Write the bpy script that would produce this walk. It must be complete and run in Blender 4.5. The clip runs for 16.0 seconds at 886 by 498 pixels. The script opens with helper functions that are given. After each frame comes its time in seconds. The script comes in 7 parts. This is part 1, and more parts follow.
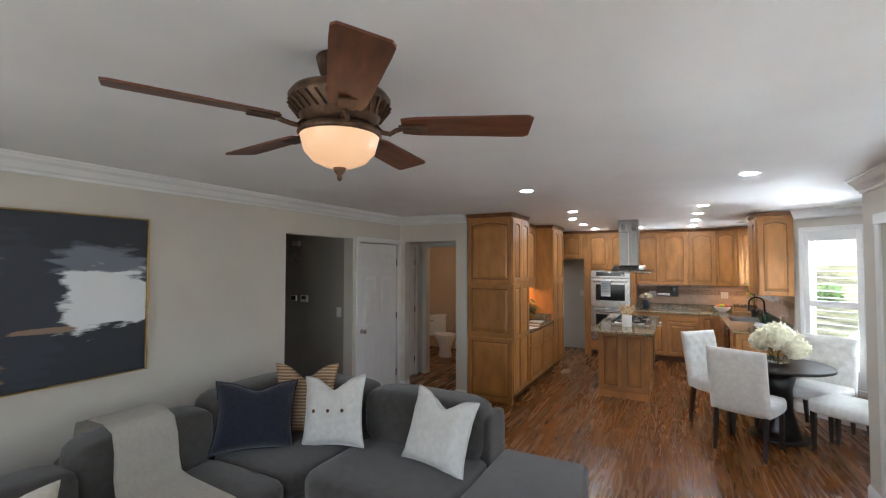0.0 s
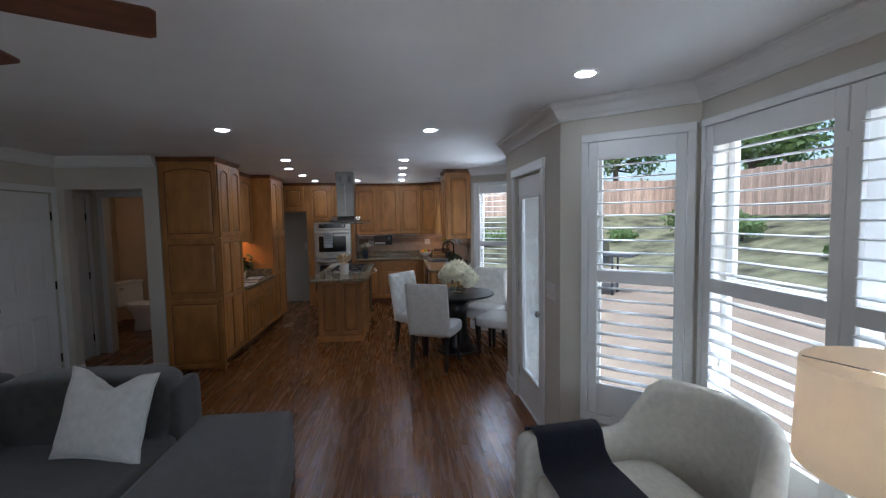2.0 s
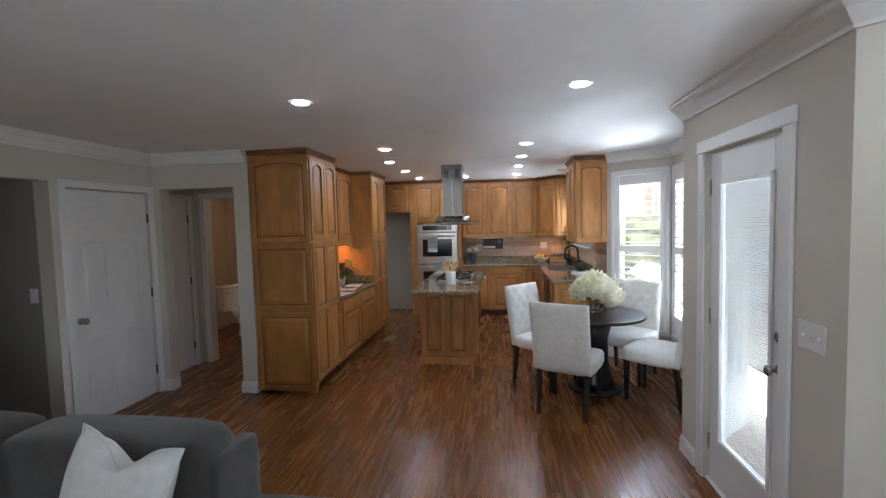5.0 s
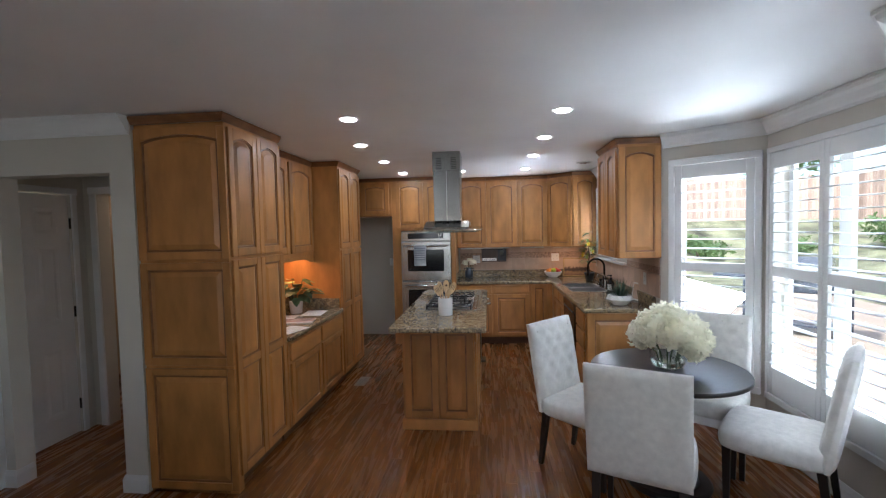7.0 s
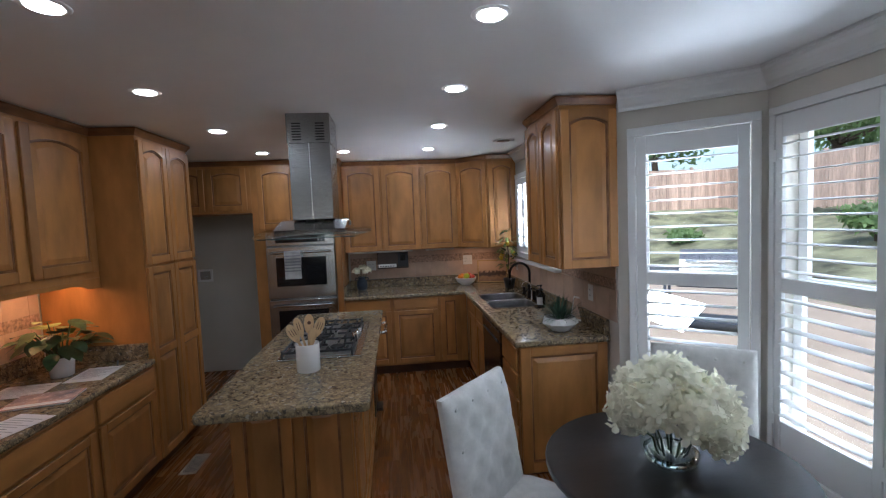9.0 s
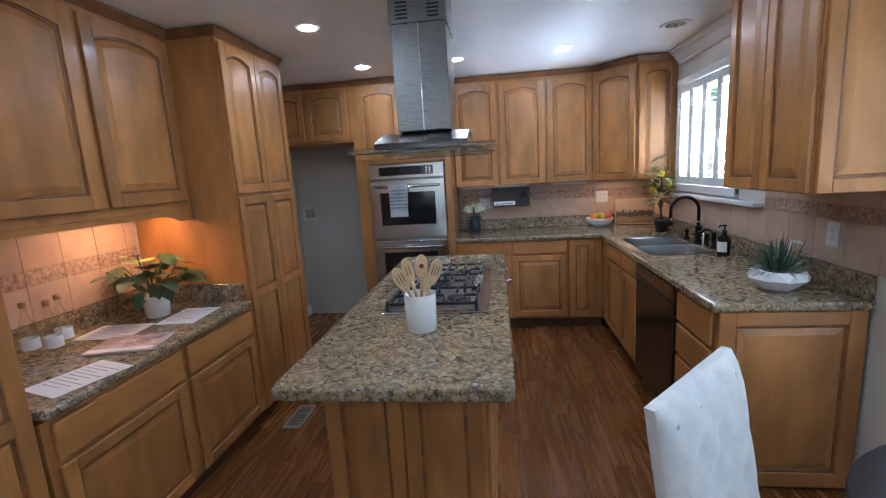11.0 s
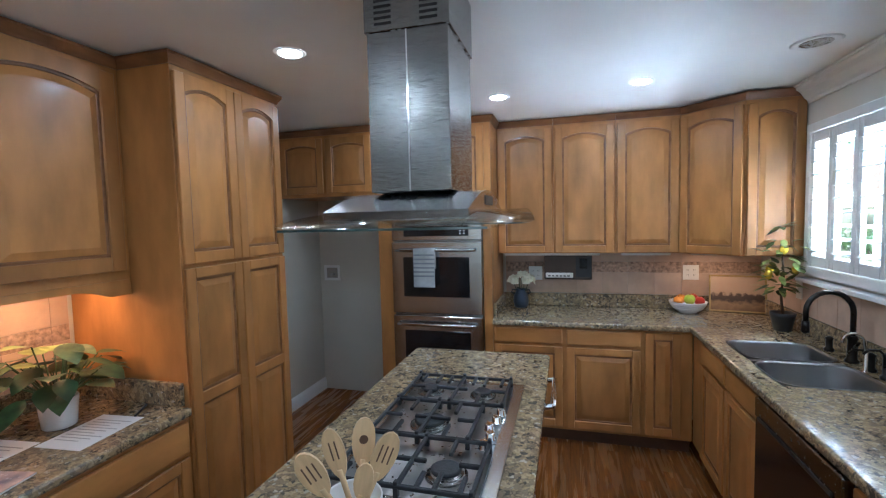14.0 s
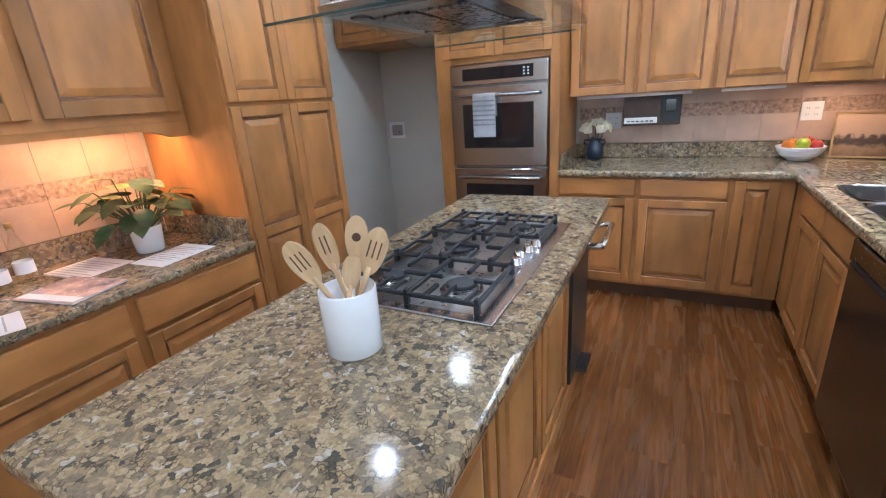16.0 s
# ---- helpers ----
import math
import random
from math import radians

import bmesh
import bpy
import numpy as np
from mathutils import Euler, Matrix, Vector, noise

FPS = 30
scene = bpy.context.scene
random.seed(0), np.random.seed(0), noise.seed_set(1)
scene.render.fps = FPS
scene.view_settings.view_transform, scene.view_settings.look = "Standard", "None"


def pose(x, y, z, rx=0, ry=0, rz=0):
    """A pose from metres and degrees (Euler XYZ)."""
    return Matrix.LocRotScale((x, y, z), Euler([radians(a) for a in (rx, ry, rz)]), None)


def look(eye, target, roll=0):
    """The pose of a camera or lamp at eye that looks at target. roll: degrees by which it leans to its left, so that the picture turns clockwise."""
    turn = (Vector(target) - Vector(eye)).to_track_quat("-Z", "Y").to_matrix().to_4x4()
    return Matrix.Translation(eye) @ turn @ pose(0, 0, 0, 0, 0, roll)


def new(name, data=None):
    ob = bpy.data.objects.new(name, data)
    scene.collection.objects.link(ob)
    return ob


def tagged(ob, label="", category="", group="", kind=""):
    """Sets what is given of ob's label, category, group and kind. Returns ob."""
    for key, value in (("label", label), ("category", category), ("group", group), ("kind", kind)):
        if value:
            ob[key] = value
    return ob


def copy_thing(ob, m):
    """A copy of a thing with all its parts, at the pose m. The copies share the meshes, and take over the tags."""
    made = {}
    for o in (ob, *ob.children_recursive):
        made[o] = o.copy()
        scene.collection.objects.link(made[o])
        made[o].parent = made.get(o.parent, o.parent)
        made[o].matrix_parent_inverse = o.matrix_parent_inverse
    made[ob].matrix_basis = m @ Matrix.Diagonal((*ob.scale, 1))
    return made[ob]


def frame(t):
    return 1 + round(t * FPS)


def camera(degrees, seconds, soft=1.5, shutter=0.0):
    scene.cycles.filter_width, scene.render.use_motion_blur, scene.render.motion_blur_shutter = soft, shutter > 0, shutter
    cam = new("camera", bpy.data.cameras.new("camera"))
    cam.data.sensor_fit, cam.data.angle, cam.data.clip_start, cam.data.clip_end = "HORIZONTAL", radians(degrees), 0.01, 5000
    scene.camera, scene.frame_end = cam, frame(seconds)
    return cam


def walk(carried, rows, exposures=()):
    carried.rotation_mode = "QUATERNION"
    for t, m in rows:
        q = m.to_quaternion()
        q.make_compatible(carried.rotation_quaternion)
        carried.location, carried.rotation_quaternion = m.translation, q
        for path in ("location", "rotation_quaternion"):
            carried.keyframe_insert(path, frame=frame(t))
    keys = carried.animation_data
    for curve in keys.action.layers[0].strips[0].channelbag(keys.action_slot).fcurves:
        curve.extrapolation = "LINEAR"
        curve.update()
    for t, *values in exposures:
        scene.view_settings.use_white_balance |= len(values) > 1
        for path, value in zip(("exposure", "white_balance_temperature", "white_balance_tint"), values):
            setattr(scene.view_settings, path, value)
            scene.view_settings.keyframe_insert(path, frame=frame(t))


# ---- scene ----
cam = camera(89.9, 16.0, 1.2)
PATH = [
    (0, (0.244, -6.143, 1.78), (-0.684, -4.372, 1.846), 0.1),
    (0.5, (0.29, -6.084, 1.763), (-0.274, -4.165, 1.762), -0.7),
    (1, (0.357, -6.044, 1.732), (0.089, -4.063, 1.671), -1.1),
    (1.5, (0.414, -6.021, 1.713), (0.396, -4.024, 1.606), -1.1),
    (2, (0.455, -6.017, 1.709), (0.646, -4.031, 1.569), -1.0),
    (2.5, (0.534, -5.938, 1.681), (0.876, -3.972, 1.541), -1.4),
    (3, (0.635, -5.81, 1.686), (0.953, -3.841, 1.539), -2.3),
    (3.5, (0.548, -5.706, 1.671), (0.694, -3.717, 1.511), -2.7),
    (4, (0.375, -5.494, 1.661), (0.364, -3.5, 1.501), -1.9),
    (4.5, (0.294, -5.245, 1.649), (0.135, -3.257, 1.509), -1.4),
    (5, (0.276, -4.908, 1.679), (0.01, -2.929, 1.56), -1.5),
    (5.2, (0.263, -4.746, 1.675), (-0.02, -2.77, 1.559), -1.4),
    (7.3, (0.023, -3.139, 1.691), (-0.14, -1.147, 1.606), -1.3),
    (7.5, (0.084, -2.961, 1.698), (-0.007, -0.965, 1.619), -1.2),
    (8, (0.117, -2.581, 1.735), (0.239, -0.585, 1.677), -1.2),
    (8.5, (0.117, -2.274, 1.737), (0.403, -0.295, 1.688), -1.1),
    (9, (0.156, -1.982, 1.722), (0.362, 0.003, 1.591), -2.4),
    (9.5, (0.086, -1.768, 1.684), (0.132, 0.21, 1.394), -3.4),
    (9.6, (0.038, -1.74, 1.664), (0.059, 0.234, 1.339), -3.6),
    (9.7, (0.014, -1.695, 1.647), (-0.005, 0.274, 1.293), -3.9),
    (11.8, (-0.039, -1.016, 1.55), (-0.315, 0.938, 1.22), -3.1),
    (12, (-0.05, -0.963, 1.571), (-0.313, 0.998, 1.282), -3.1),
    (12.5, (-0.151, -0.785, 1.71), (-0.377, 1.192, 1.516), -3.3),
    (13, (-0.132, -0.617, 1.66), (-0.383, 1.359, 1.477), -1.8),
    (13.5, (-0.011, -0.434, 1.566), (-0.362, 1.528, 1.4), -1.3),
    (14, (0.09, -0.327, 1.669), (-0.446, 1.595, 1.538), -1.4),
    (14.5, (0.233, -0.214, 1.768), (-0.504, 1.635, 1.576), -1.3),
    (15, (0.279, -0.19, 1.562), (-0.542, 1.584, 1.136), -3.0),
    (15.5, (0.29, -0.173, 1.481), (-0.571, 1.532, 0.886), -3.9),
    (16, (0.26, -0.186, 1.459), (-0.626, 1.485, 0.808), -4.1),
]
walk(cam, [(t, look(eye, target, roll)) for t, eye, target, roll in PATH],
     [(0, 2.75, 6100, 9), (0.6, 2.2, 6000, 12), (2, 1.35, 5600, 10), (3.2, 1.3, 5600, 10), (4.0, 2.0, 5900, 14), (4.4, 2.4, 6000, 13), (5, 2.4, 5850, 10), (7.5, 2.2, 5650, 9), (8.5, 1.55, 5400, 8), (9.6, 1.85, 5800, 12), (12, 2.6, 4650, 2), (13, 2.25, 4750, 1), (14, 2.45, 5050, 2), (15, 2.75, 5450, 8), (16, 3.2, 5200, 9)])
CAN_WATTS = 0.30
SKY_WATTS = 7.5
REAR_WATTS = 2.5
BOUNCE_WATTS = 12.5
FAN_TURN = 27.0
BAY_X = 2.145

# ---- world, sun, exposure ----
world = bpy.data.worlds.new("sky")
scene.world = world
world.use_nodes = True
wn = world.node_tree.nodes
sky = wn.new("ShaderNodeTexSky")
sky.sky_type, sky.sun_disc = "NISHITA", False
sky.sun_elevation, sky.sun_rotation = radians(58), radians(207)
sky.air_density, sky.dust_density = 1.0, 3.0
world.node_tree.links.new(sky.outputs[0], wn["Background"].inputs[0])
wn["Background"].inputs[1].default_value = 0.10
sun_data = bpy.data.lights.new("sun", "SUN")
sun_data.energy, sun_data.angle, sun_data.color = 1.5, radians(4), (1.0, 0.96, 0.90)
sun = new("sun", sun_data)
sun.matrix_world = look((-2.5, -5.0, 9.0), (0, 0, 0))

# daylight under the eaves of the two bays, standing in for the sky's light through their windows
for nm, x, y, ang, wide in (("bay_sky", BAY_X + 0.75, -4.50, -90, 2.2), ("bay_sky", BAY_X + 0.15, -2.95, -45, 0.9), ("bay_sky", BAY_X + 0.75, -0.48, -90, 1.6), ("bay_sky", BAY_X + 0.15, 0.80, -45, 0.9),
                            ("bay_sky", BAY_X + 0.15, -1.95, -135, 0.25), ("sink_sky", 2.15, 2.4, -90, 3.0)):
    sd = bpy.data.lights.new(nm, "AREA")
    sd.energy, sd.color, sd.shape, sd.size, sd.size_y = SKY_WATTS * wide, (0.90, 0.95, 1.0), "RECTANGLE", min(wide, 2.2), 0.6
    new(nm, sd).matrix_basis = pose(x, y, 2.75, 0, 0, ang) @ pose(0, 0, 0, -52, 0, 0)

# added lamps hidden below the windows, standing in for sunlit paving's light on the ceilings
for nm, x, y, z, ang, wide in (("paving_bounce", BAY_X + 0.45, -4.60, 0.06, -90, 3.2), ("paving_bounce", BAY_X + 0.45, -0.48, 0.06, -90, 1.1), ("paving_bounce", 2.5, 2.4, 0.85, -90, 8.0)):
    sd = bpy.data.lights.new(nm, "AREA")
    sd.energy, sd.color, sd.shape, sd.size, sd.size_y = BOUNCE_WATTS * wide, (0.90, 0.95, 1.0), "RECTANGLE", min(wide, 2.2), 0.3
    new(nm, sd).matrix_basis = pose(x, y, z, 0, 0, ang) @ pose(0, 0, 0, -136, 0, 0)
    sd.spread = radians(150)

# fill lamps added in the unseen rear openings, tilted up to brighten the ceiling
for x in (-1.81, 0.09):
    sd = bpy.data.lights.new("rear_fill", "AREA")
    sd.energy, sd.color, sd.shape, sd.size, sd.size_y = REAR_WATTS, (0.95, 0.97, 1.0), "RECTANGLE", 1.3, 1.4
    new("rear_fill", sd).matrix_basis = pose(x, -7.88, 1.35, 138, 0, 0)

# ---- materials ----


def material(name, base, rough=0.5, metal=0.0, spread=0.12, scale=12.0, stretch=(1, 1, 1), bump=0.05, bump_scale=60.0, dark=None,
             coat=0.0, per_object=0.0, detail=5.0, sheen=0.0):
    """Principled surface with large and small variation in colour, gloss and relief."""
    m = bpy.data.materials.new(name)
    m.use_nodes = True
    nt = m.node_tree
    nd, ln = nt.nodes, nt.links
    bsdf = nd["Principled BSDF"]
    co = nd.new("ShaderNodeTexCoord")
    info = nd.new("ShaderNodeObjectInfo")
    shift = nd.new("ShaderNodeVectorMath")
    shift.operation = "MULTIPLY_ADD"
    ln.new(info.outputs["Random"], shift.inputs[0])
    shift.inputs[1].default_value = (7.3, 3.1, 5.7)
    ln.new(co.outputs["Object"], shift.inputs[2])
    mp = nd.new("ShaderNodeMapping")
    mp.inputs["Scale"].default_value = stretch
    ln.new(shift.outputs[0], mp.inputs["Vector"])
    n1 = nd.new("ShaderNodeTexNoise")
    n1.inputs["Scale"].default_value, n1.inputs["Detail"].default_value = scale, detail
    ln.new(mp.outputs[0], n1.inputs["Vector"])
    n2 = nd.new("ShaderNodeTexNoise")
    n2.inputs["Scale"].default_value, n2.inputs["Detail"].default_value = bump_scale, 3
    ln.new(mp.outputs[0], n2.inputs["Vector"])
    ramp = nd.new("ShaderNodeValToRGB")
    d = dark if dark else tuple(c * (1 - 2.2 * spread) for c in base)
    lite = tuple(min(1, c * (1 + spread)) for c in base)
    ramp.color_ramp.elements[0].color, ramp.color_ramp.elements[1].color = (*d, 1), (*lite, 1)
    ramp.color_ramp.elements[0].position, ramp.color_ramp.elements[1].position = 0.25, 0.7
    ln.new(n1.outputs["Fac"], ramp.inputs[0])
    out = ramp.outputs[0]
    if per_object:
        hsv = nd.new("ShaderNodeHueSaturation")
        mr = nd.new("ShaderNodeMapRange")
        mr.inputs["To Min"].default_value, mr.inputs["To Max"].default_value = 1 - per_object, 1 + per_object
        ln.new(info.outputs["Random"], mr.inputs["Value"])
        ln.new(mr.outputs[0], hsv.inputs["Value"])
        ln.new(out, hsv.inputs["Color"])
        out = hsv.outputs[0]
    ln.new(out, bsdf.inputs["Base Color"])
    rr = nd.new("ShaderNodeMapRange")
    rr.inputs["To Min"].default_value, rr.inputs["To Max"].default_value = max(0.02, rough - 0.08), min(1, rough + 0.08)
    ln.new(n2.outputs["Fac"], rr.inputs["Value"])
    ln.new(rr.outputs[0], bsdf.inputs["Roughness"])
    bsdf.inputs["Metallic"].default_value = metal
    bsdf.inputs["Coat Weight"].default_value = coat
    bsdf.inputs["Coat Roughness"].default_value = 0.12
    bsdf.inputs["Sheen Weight"].default_value = sheen
    if bump:
        b = nd.new("ShaderNodeBump")
        b.inputs["Strength"].default_value, b.inputs["Distance"].default_value = bump, 0.01
        ln.new(n2.outputs["Fac"], b.inputs["Height"])
        ln.new(b.outputs[0], bsdf.inputs["Normal"])
    return m


def glowing(name, colour, strength):
    m = bpy.data.materials.new(name)
    m.use_nodes = True
    b = m.node_tree.nodes["Principled BSDF"]
    b.inputs["Base Color"].default_value = (*colour, 1)
    b.inputs["Emission Color"].default_value = (*colour, 1)
    b.inputs["Emission Strength"].default_value = strength
    return m


def clear(name, colour=(1, 1, 1), rough=0.0, ior=1.45):
    m = bpy.data.materials.new(name)
    m.use_nodes = True
    b = m.node_tree.nodes["Principled BSDF"]
    b.inputs["Base Color"].default_value = (*colour, 1)
    b.inputs["Transmission Weight"].default_value = 1
    b.inputs["Roughness"].default_value = rough
    b.inputs["IOR"].default_value = ior
    return m


def thin_glass(name, tint):
    """Clear sheet: lets light straight through, with a gloss that grows towards grazing angles."""
    m = bpy.data.materials.new(name)
    m.use_nodes = True
    nd, ln = m.node_tree.nodes, m.node_tree.links
    tr, gl, mx, fr = nd.new("ShaderNodeBsdfTransparent"), nd.new("ShaderNodeBsdfGlossy"), nd.new("ShaderNodeMixShader"), nd.new("ShaderNodeLayerWeight")
    tr.inputs["Color"].default_value = (*tint, 1)
    gl.inputs["Roughness"].default_value = 0.03
    fr.inputs["Blend"].default_value = 0.35
    sc = nd.new("ShaderNodeMath")
    sc.operation = "MULTIPLY"
    sc.inputs[1].default_value = 0.4
    ln.new(fr.outputs["Facing"], sc.inputs[0])
    ln.new(sc.outputs[0], mx.inputs[0])
    ln.new(tr.outputs[0], mx.inputs[1])
    ln.new(gl.outputs[0], mx.inputs[2])
    ln.new(mx.outputs[0], nd["Material Output"].inputs[0])
    return m


def granite_material():
    m = bpy.data.materials.new("granite")
    m.use_nodes = True
    nt = m.node_tree
    nd, ln = nt.nodes, nt.links
    b = nd["Principled BSDF"]
    co = nd.new("ShaderNodeTexCoord")
    wob = nd.new("ShaderNodeTexNoise")
    wob.inputs["Scale"].default_value = 45
    ln.new(co.outputs["Object"], wob.inputs["Vector"])
    mx = nd.new("ShaderNodeMix")
    mx.data_type = "VECTOR"
    mx.inputs["Factor"].default_value = 0.03
    ln.new(co.outputs["Object"], mx.inputs[4])
    ln.new(wob.outputs["Color"], mx.inputs[5])
    v = nd.new("ShaderNodeTexVoronoi")
    v.inputs["Scale"].default_value = 76
    ln.new(mx.outputs[1], v.inputs["Vector"])
    sep = nd.new("ShaderNodeSeparateColor")
    ln.new(v.outputs["Color"], sep.inputs[0])
    ramp = nd.new("ShaderNodeValToRGB")
    e = ramp.color_ramp.elements
    ramp.color_ramp.interpolation = "CONSTANT"
    e[0].color, e[0].position = (0.31, 0.23, 0.125, 1), 0
    e[1].color, e[1].position = (0.22, 0.166, 0.103, 1), 0.30
    for p, c in ((0.52, (0.37, 0.285, 0.168, 1)), (0.74, (0.20, 0.156, 0.10, 1)), (0.88, (0.085, 0.075, 0.058, 1)), (0.96, (0.42, 0.37, 0.29, 1))):
        k = e.new(p)
        k.color = c
    ln.new(sep.outputs[0], ramp.inputs[0])
    edge = nd.new("ShaderNodeTexVoronoi")
    edge.feature = "DISTANCE_TO_EDGE"
    edge.inputs["Scale"].default_value = 76
    ln.new(mx.outputs[1], edge.inputs["Vector"])
    er = nd.new("ShaderNodeMapRange")
    er.inputs["From Min"].default_value, er.inputs["From Max"].default_value = 0.0, 0.14
    ln.new(edge.outputs["Distance"], er.inputs["Value"])
    fine = nd.new("ShaderNodeTexNoise")
    fine.inputs["Scale"].default_value, fine.inputs["Detail"].default_value = 160, 6
    ln.new(co.outputs["Object"], fine.inputs["Vector"])
    patch = nd.new("ShaderNodeTexNoise")
    patch.inputs["Scale"].default_value, patch.inputs["Detail"].default_value = 26, 4
    ln.new(co.outputs["Object"], patch.inputs["Vector"])
    pr = nd.new("ShaderNodeMapRange")
    pr.inputs["From Min"].default_value, pr.inputs["From Max"].default_value = 0.38, 0.52
    ln.new(patch.outputs["Fac"], pr.inputs["Value"])
    mixa = nd.new("ShaderNodeMix")
    mixa.data_type = "RGBA"
    mixa.inputs[6].default_value = (0.06, 0.05, 0.036, 1)
    mul = nd.new("ShaderNodeMath")
    mul.operation = "MAXIMUM"
    ln.new(er.outputs[0], mul.inputs[0])
    ln.new(pr.outputs[0], mul.inputs[1])
    ln.new(mul.outputs[0], mixa.inputs["Factor"])
    ln.new(ramp.outputs[0], mixa.inputs[7])
    mixb = nd.new("ShaderNodeMix")
    mixb.data_type, mixb.blend_type = "RGBA", "OVERLAY"
    mixb.inputs["Factor"].default_value = 0.55
    ln.new(mixa.outputs[2], mixb.inputs[6])
    ln.new(fine.outputs["Fac"], mixb.inputs[7])
    ln.new(mixb.outputs[2], b.inputs["Base Color"])
    b.inputs["Roughness"].default_value = 0.10
    return m


def board_material(name, light, dark):
    m = bpy.data.materials.new(name)
    m.use_nodes = True
    nt = m.node_tree
    nd, ln = nt.nodes, nt.links
    b = nd["Principled BSDF"]
    info, geo, co = nd.new("ShaderNodeObjectInfo"), nd.new("ShaderNodeNewGeometry"), nd.new("ShaderNodeTexCoord")
    add = nd.new("ShaderNodeMath")
    add.operation = "ADD"
    ln.new(info.outputs["Random"], add.inputs[0])
    ln.new(geo.outputs["Random Per Island"], add.inputs[1])
    fr = nd.new("ShaderNodeMath")
    fr.operation = "FRACT"
    ln.new(add.outputs[0], fr.inputs[0])
    sh = nd.new("ShaderNodeVectorMath")
    sh.operation = "MULTIPLY_ADD"
    ln.new(fr.outputs[0], sh.inputs[0])
    sh.inputs[1].default_value = (13.0, 41.0, 5.0)
    ln.new(geo.outputs["Position"], sh.inputs[2])
    mp = nd.new("ShaderNodeMapping")
    mp.inputs["Scale"].default_value = (17, 1.1, 1)
    ln.new(sh.outputs[0], mp.inputs["Vector"])
    grain = nd.new("ShaderNodeTexNoise")
    grain.inputs["Scale"].default_value, grain.inputs["Detail"].default_value, grain.inputs["Distortion"].default_value = 1.0, 6, 1.5
    ln.new(mp.outputs[0], grain.inputs["Vector"])
    wav = nd.new("ShaderNodeTexNoise")
    wav.inputs["Scale"].default_value, wav.inputs["Detail"].default_value, wav.inputs["Distortion"].default_value = 6.0, 5, 0.4
    ln.new(mp.outputs[0], wav.inputs["Vector"])
    mixg = nd.new("ShaderNodeMix")
    mixg.inputs["Factor"].default_value = 0.6
    ln.new(grain.outputs["Fac"], mixg.inputs[2])
    ln.new(wav.outputs["Fac"], mixg.inputs[3])
    ramp = nd.new("ShaderNodeValToRGB")
    ramp.color_ramp.elements[0].color, ramp.color_ramp.elements[0].position = (*dark, 1), 0.36
    ramp.color_ramp.elements[1].color, ramp.color_ramp.elements[1].position = (*light, 1), 0.68
    ln.new(mixg.outputs[0], ramp.inputs[0])
    hsv = nd.new("ShaderNodeHueSaturation")
    mr = nd.new("ShaderNodeMapRange")
    mr.inputs["To Min"].default_value, mr.inputs["To Max"].default_value = 0.8, 1.2
    ln.new(fr.outputs[0], mr.inputs["Value"])
    ln.new(mr.outputs[0], hsv.inputs["Value"])
    ln.new(ramp.outputs[0], hsv.inputs["Color"])
    ln.new(hsv.outputs[0], b.inputs["Base Color"])
    r2 = nd.new("ShaderNodeMapRange")
    r2.inputs["To Min"].default_value, r2.inputs["To Max"].default_value = 0.20, 0.34
    ln.new(grain.outputs["Fac"], r2.inputs["Value"])
    ln.new(r2.outputs[0], b.inputs["Roughness"])
    bp = nd.new("ShaderNodeBump")
    bp.inputs["Strength"].default_value, bp.inputs["Distance"].default_value = 0.05, 0.004
    ln.new(mixg.outputs[0], bp.inputs["Height"])
    ln.new(bp.outputs[0], b.inputs["Normal"])
    return m


MAPLE = material("honey_maple", (0.43, 0.192, 0.051), 0.38, 0, 0.16, 3.2, (2.6, 2.6, 0.9), 0.02, 14, per_object=0.12, coat=0.10)
MAPLE_H = material("honey_maple_across", (0.43, 0.192, 0.051), 0.38, 0, 0.16, 3.2, (0.9, 2.6, 2.6), 0.02, 14, per_object=0.12, coat=0.10)
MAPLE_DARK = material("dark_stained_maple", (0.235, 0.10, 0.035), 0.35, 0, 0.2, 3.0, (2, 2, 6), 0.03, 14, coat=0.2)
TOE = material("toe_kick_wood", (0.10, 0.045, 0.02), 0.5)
GRANITE = granite_material()
OAK = board_material("stained_oak", (0.300, 0.112, 0.024), (0.105, 0.036, 0.009))
WALL = material("greige_wall_paint", (0.64, 0.60, 0.53), 0.75, 0, 0.03, 1.5, bump=0.06, bump_scale=180)
# greige at about half value: the entry's shade is put into this colour
TAUPE = material("taupe_shade_tone", (0.34, 0.31, 0.27), 0.75, 0, 0.03, 1.5, bump=0.06, bump_scale=180)
TAN = material("tan_wall_paint", (0.55, 0.40, 0.27), 0.75, 0, 0.04, 1.5, bump=0.06, bump_scale=180)
ALCOVE = material("pale_grey_wall_paint", (0.56, 0.53, 0.455), 0.75, 0, 0.04, 1.5, bump=0.06, bump_scale=180)
CEIL = material("ceiling_paint", (0.88, 0.88, 0.875), 0.85, 0, 0.02, 2.0, bump=0.08, bump_scale=220)
WHITE = material("white_satin_paint", (0.80, 0.80, 0.79), 0.35, 0, 0.02, 4.0, bump=0.02, bump_scale=90)
TILE = material("pale_peach_tile", (0.55, 0.39, 0.285), 0.35, 0, 0.08, 9.0, bump=0.04, per_object=0.05)
TILE_BAND = material("relief_border_tile", (0.46, 0.31, 0.22), 0.5, 0, 0.3, 45.0, bump=0.5, bump_scale=60, per_object=0.08)
GROUT = material("grout", (0.48, 0.40, 0.33), 0.85)
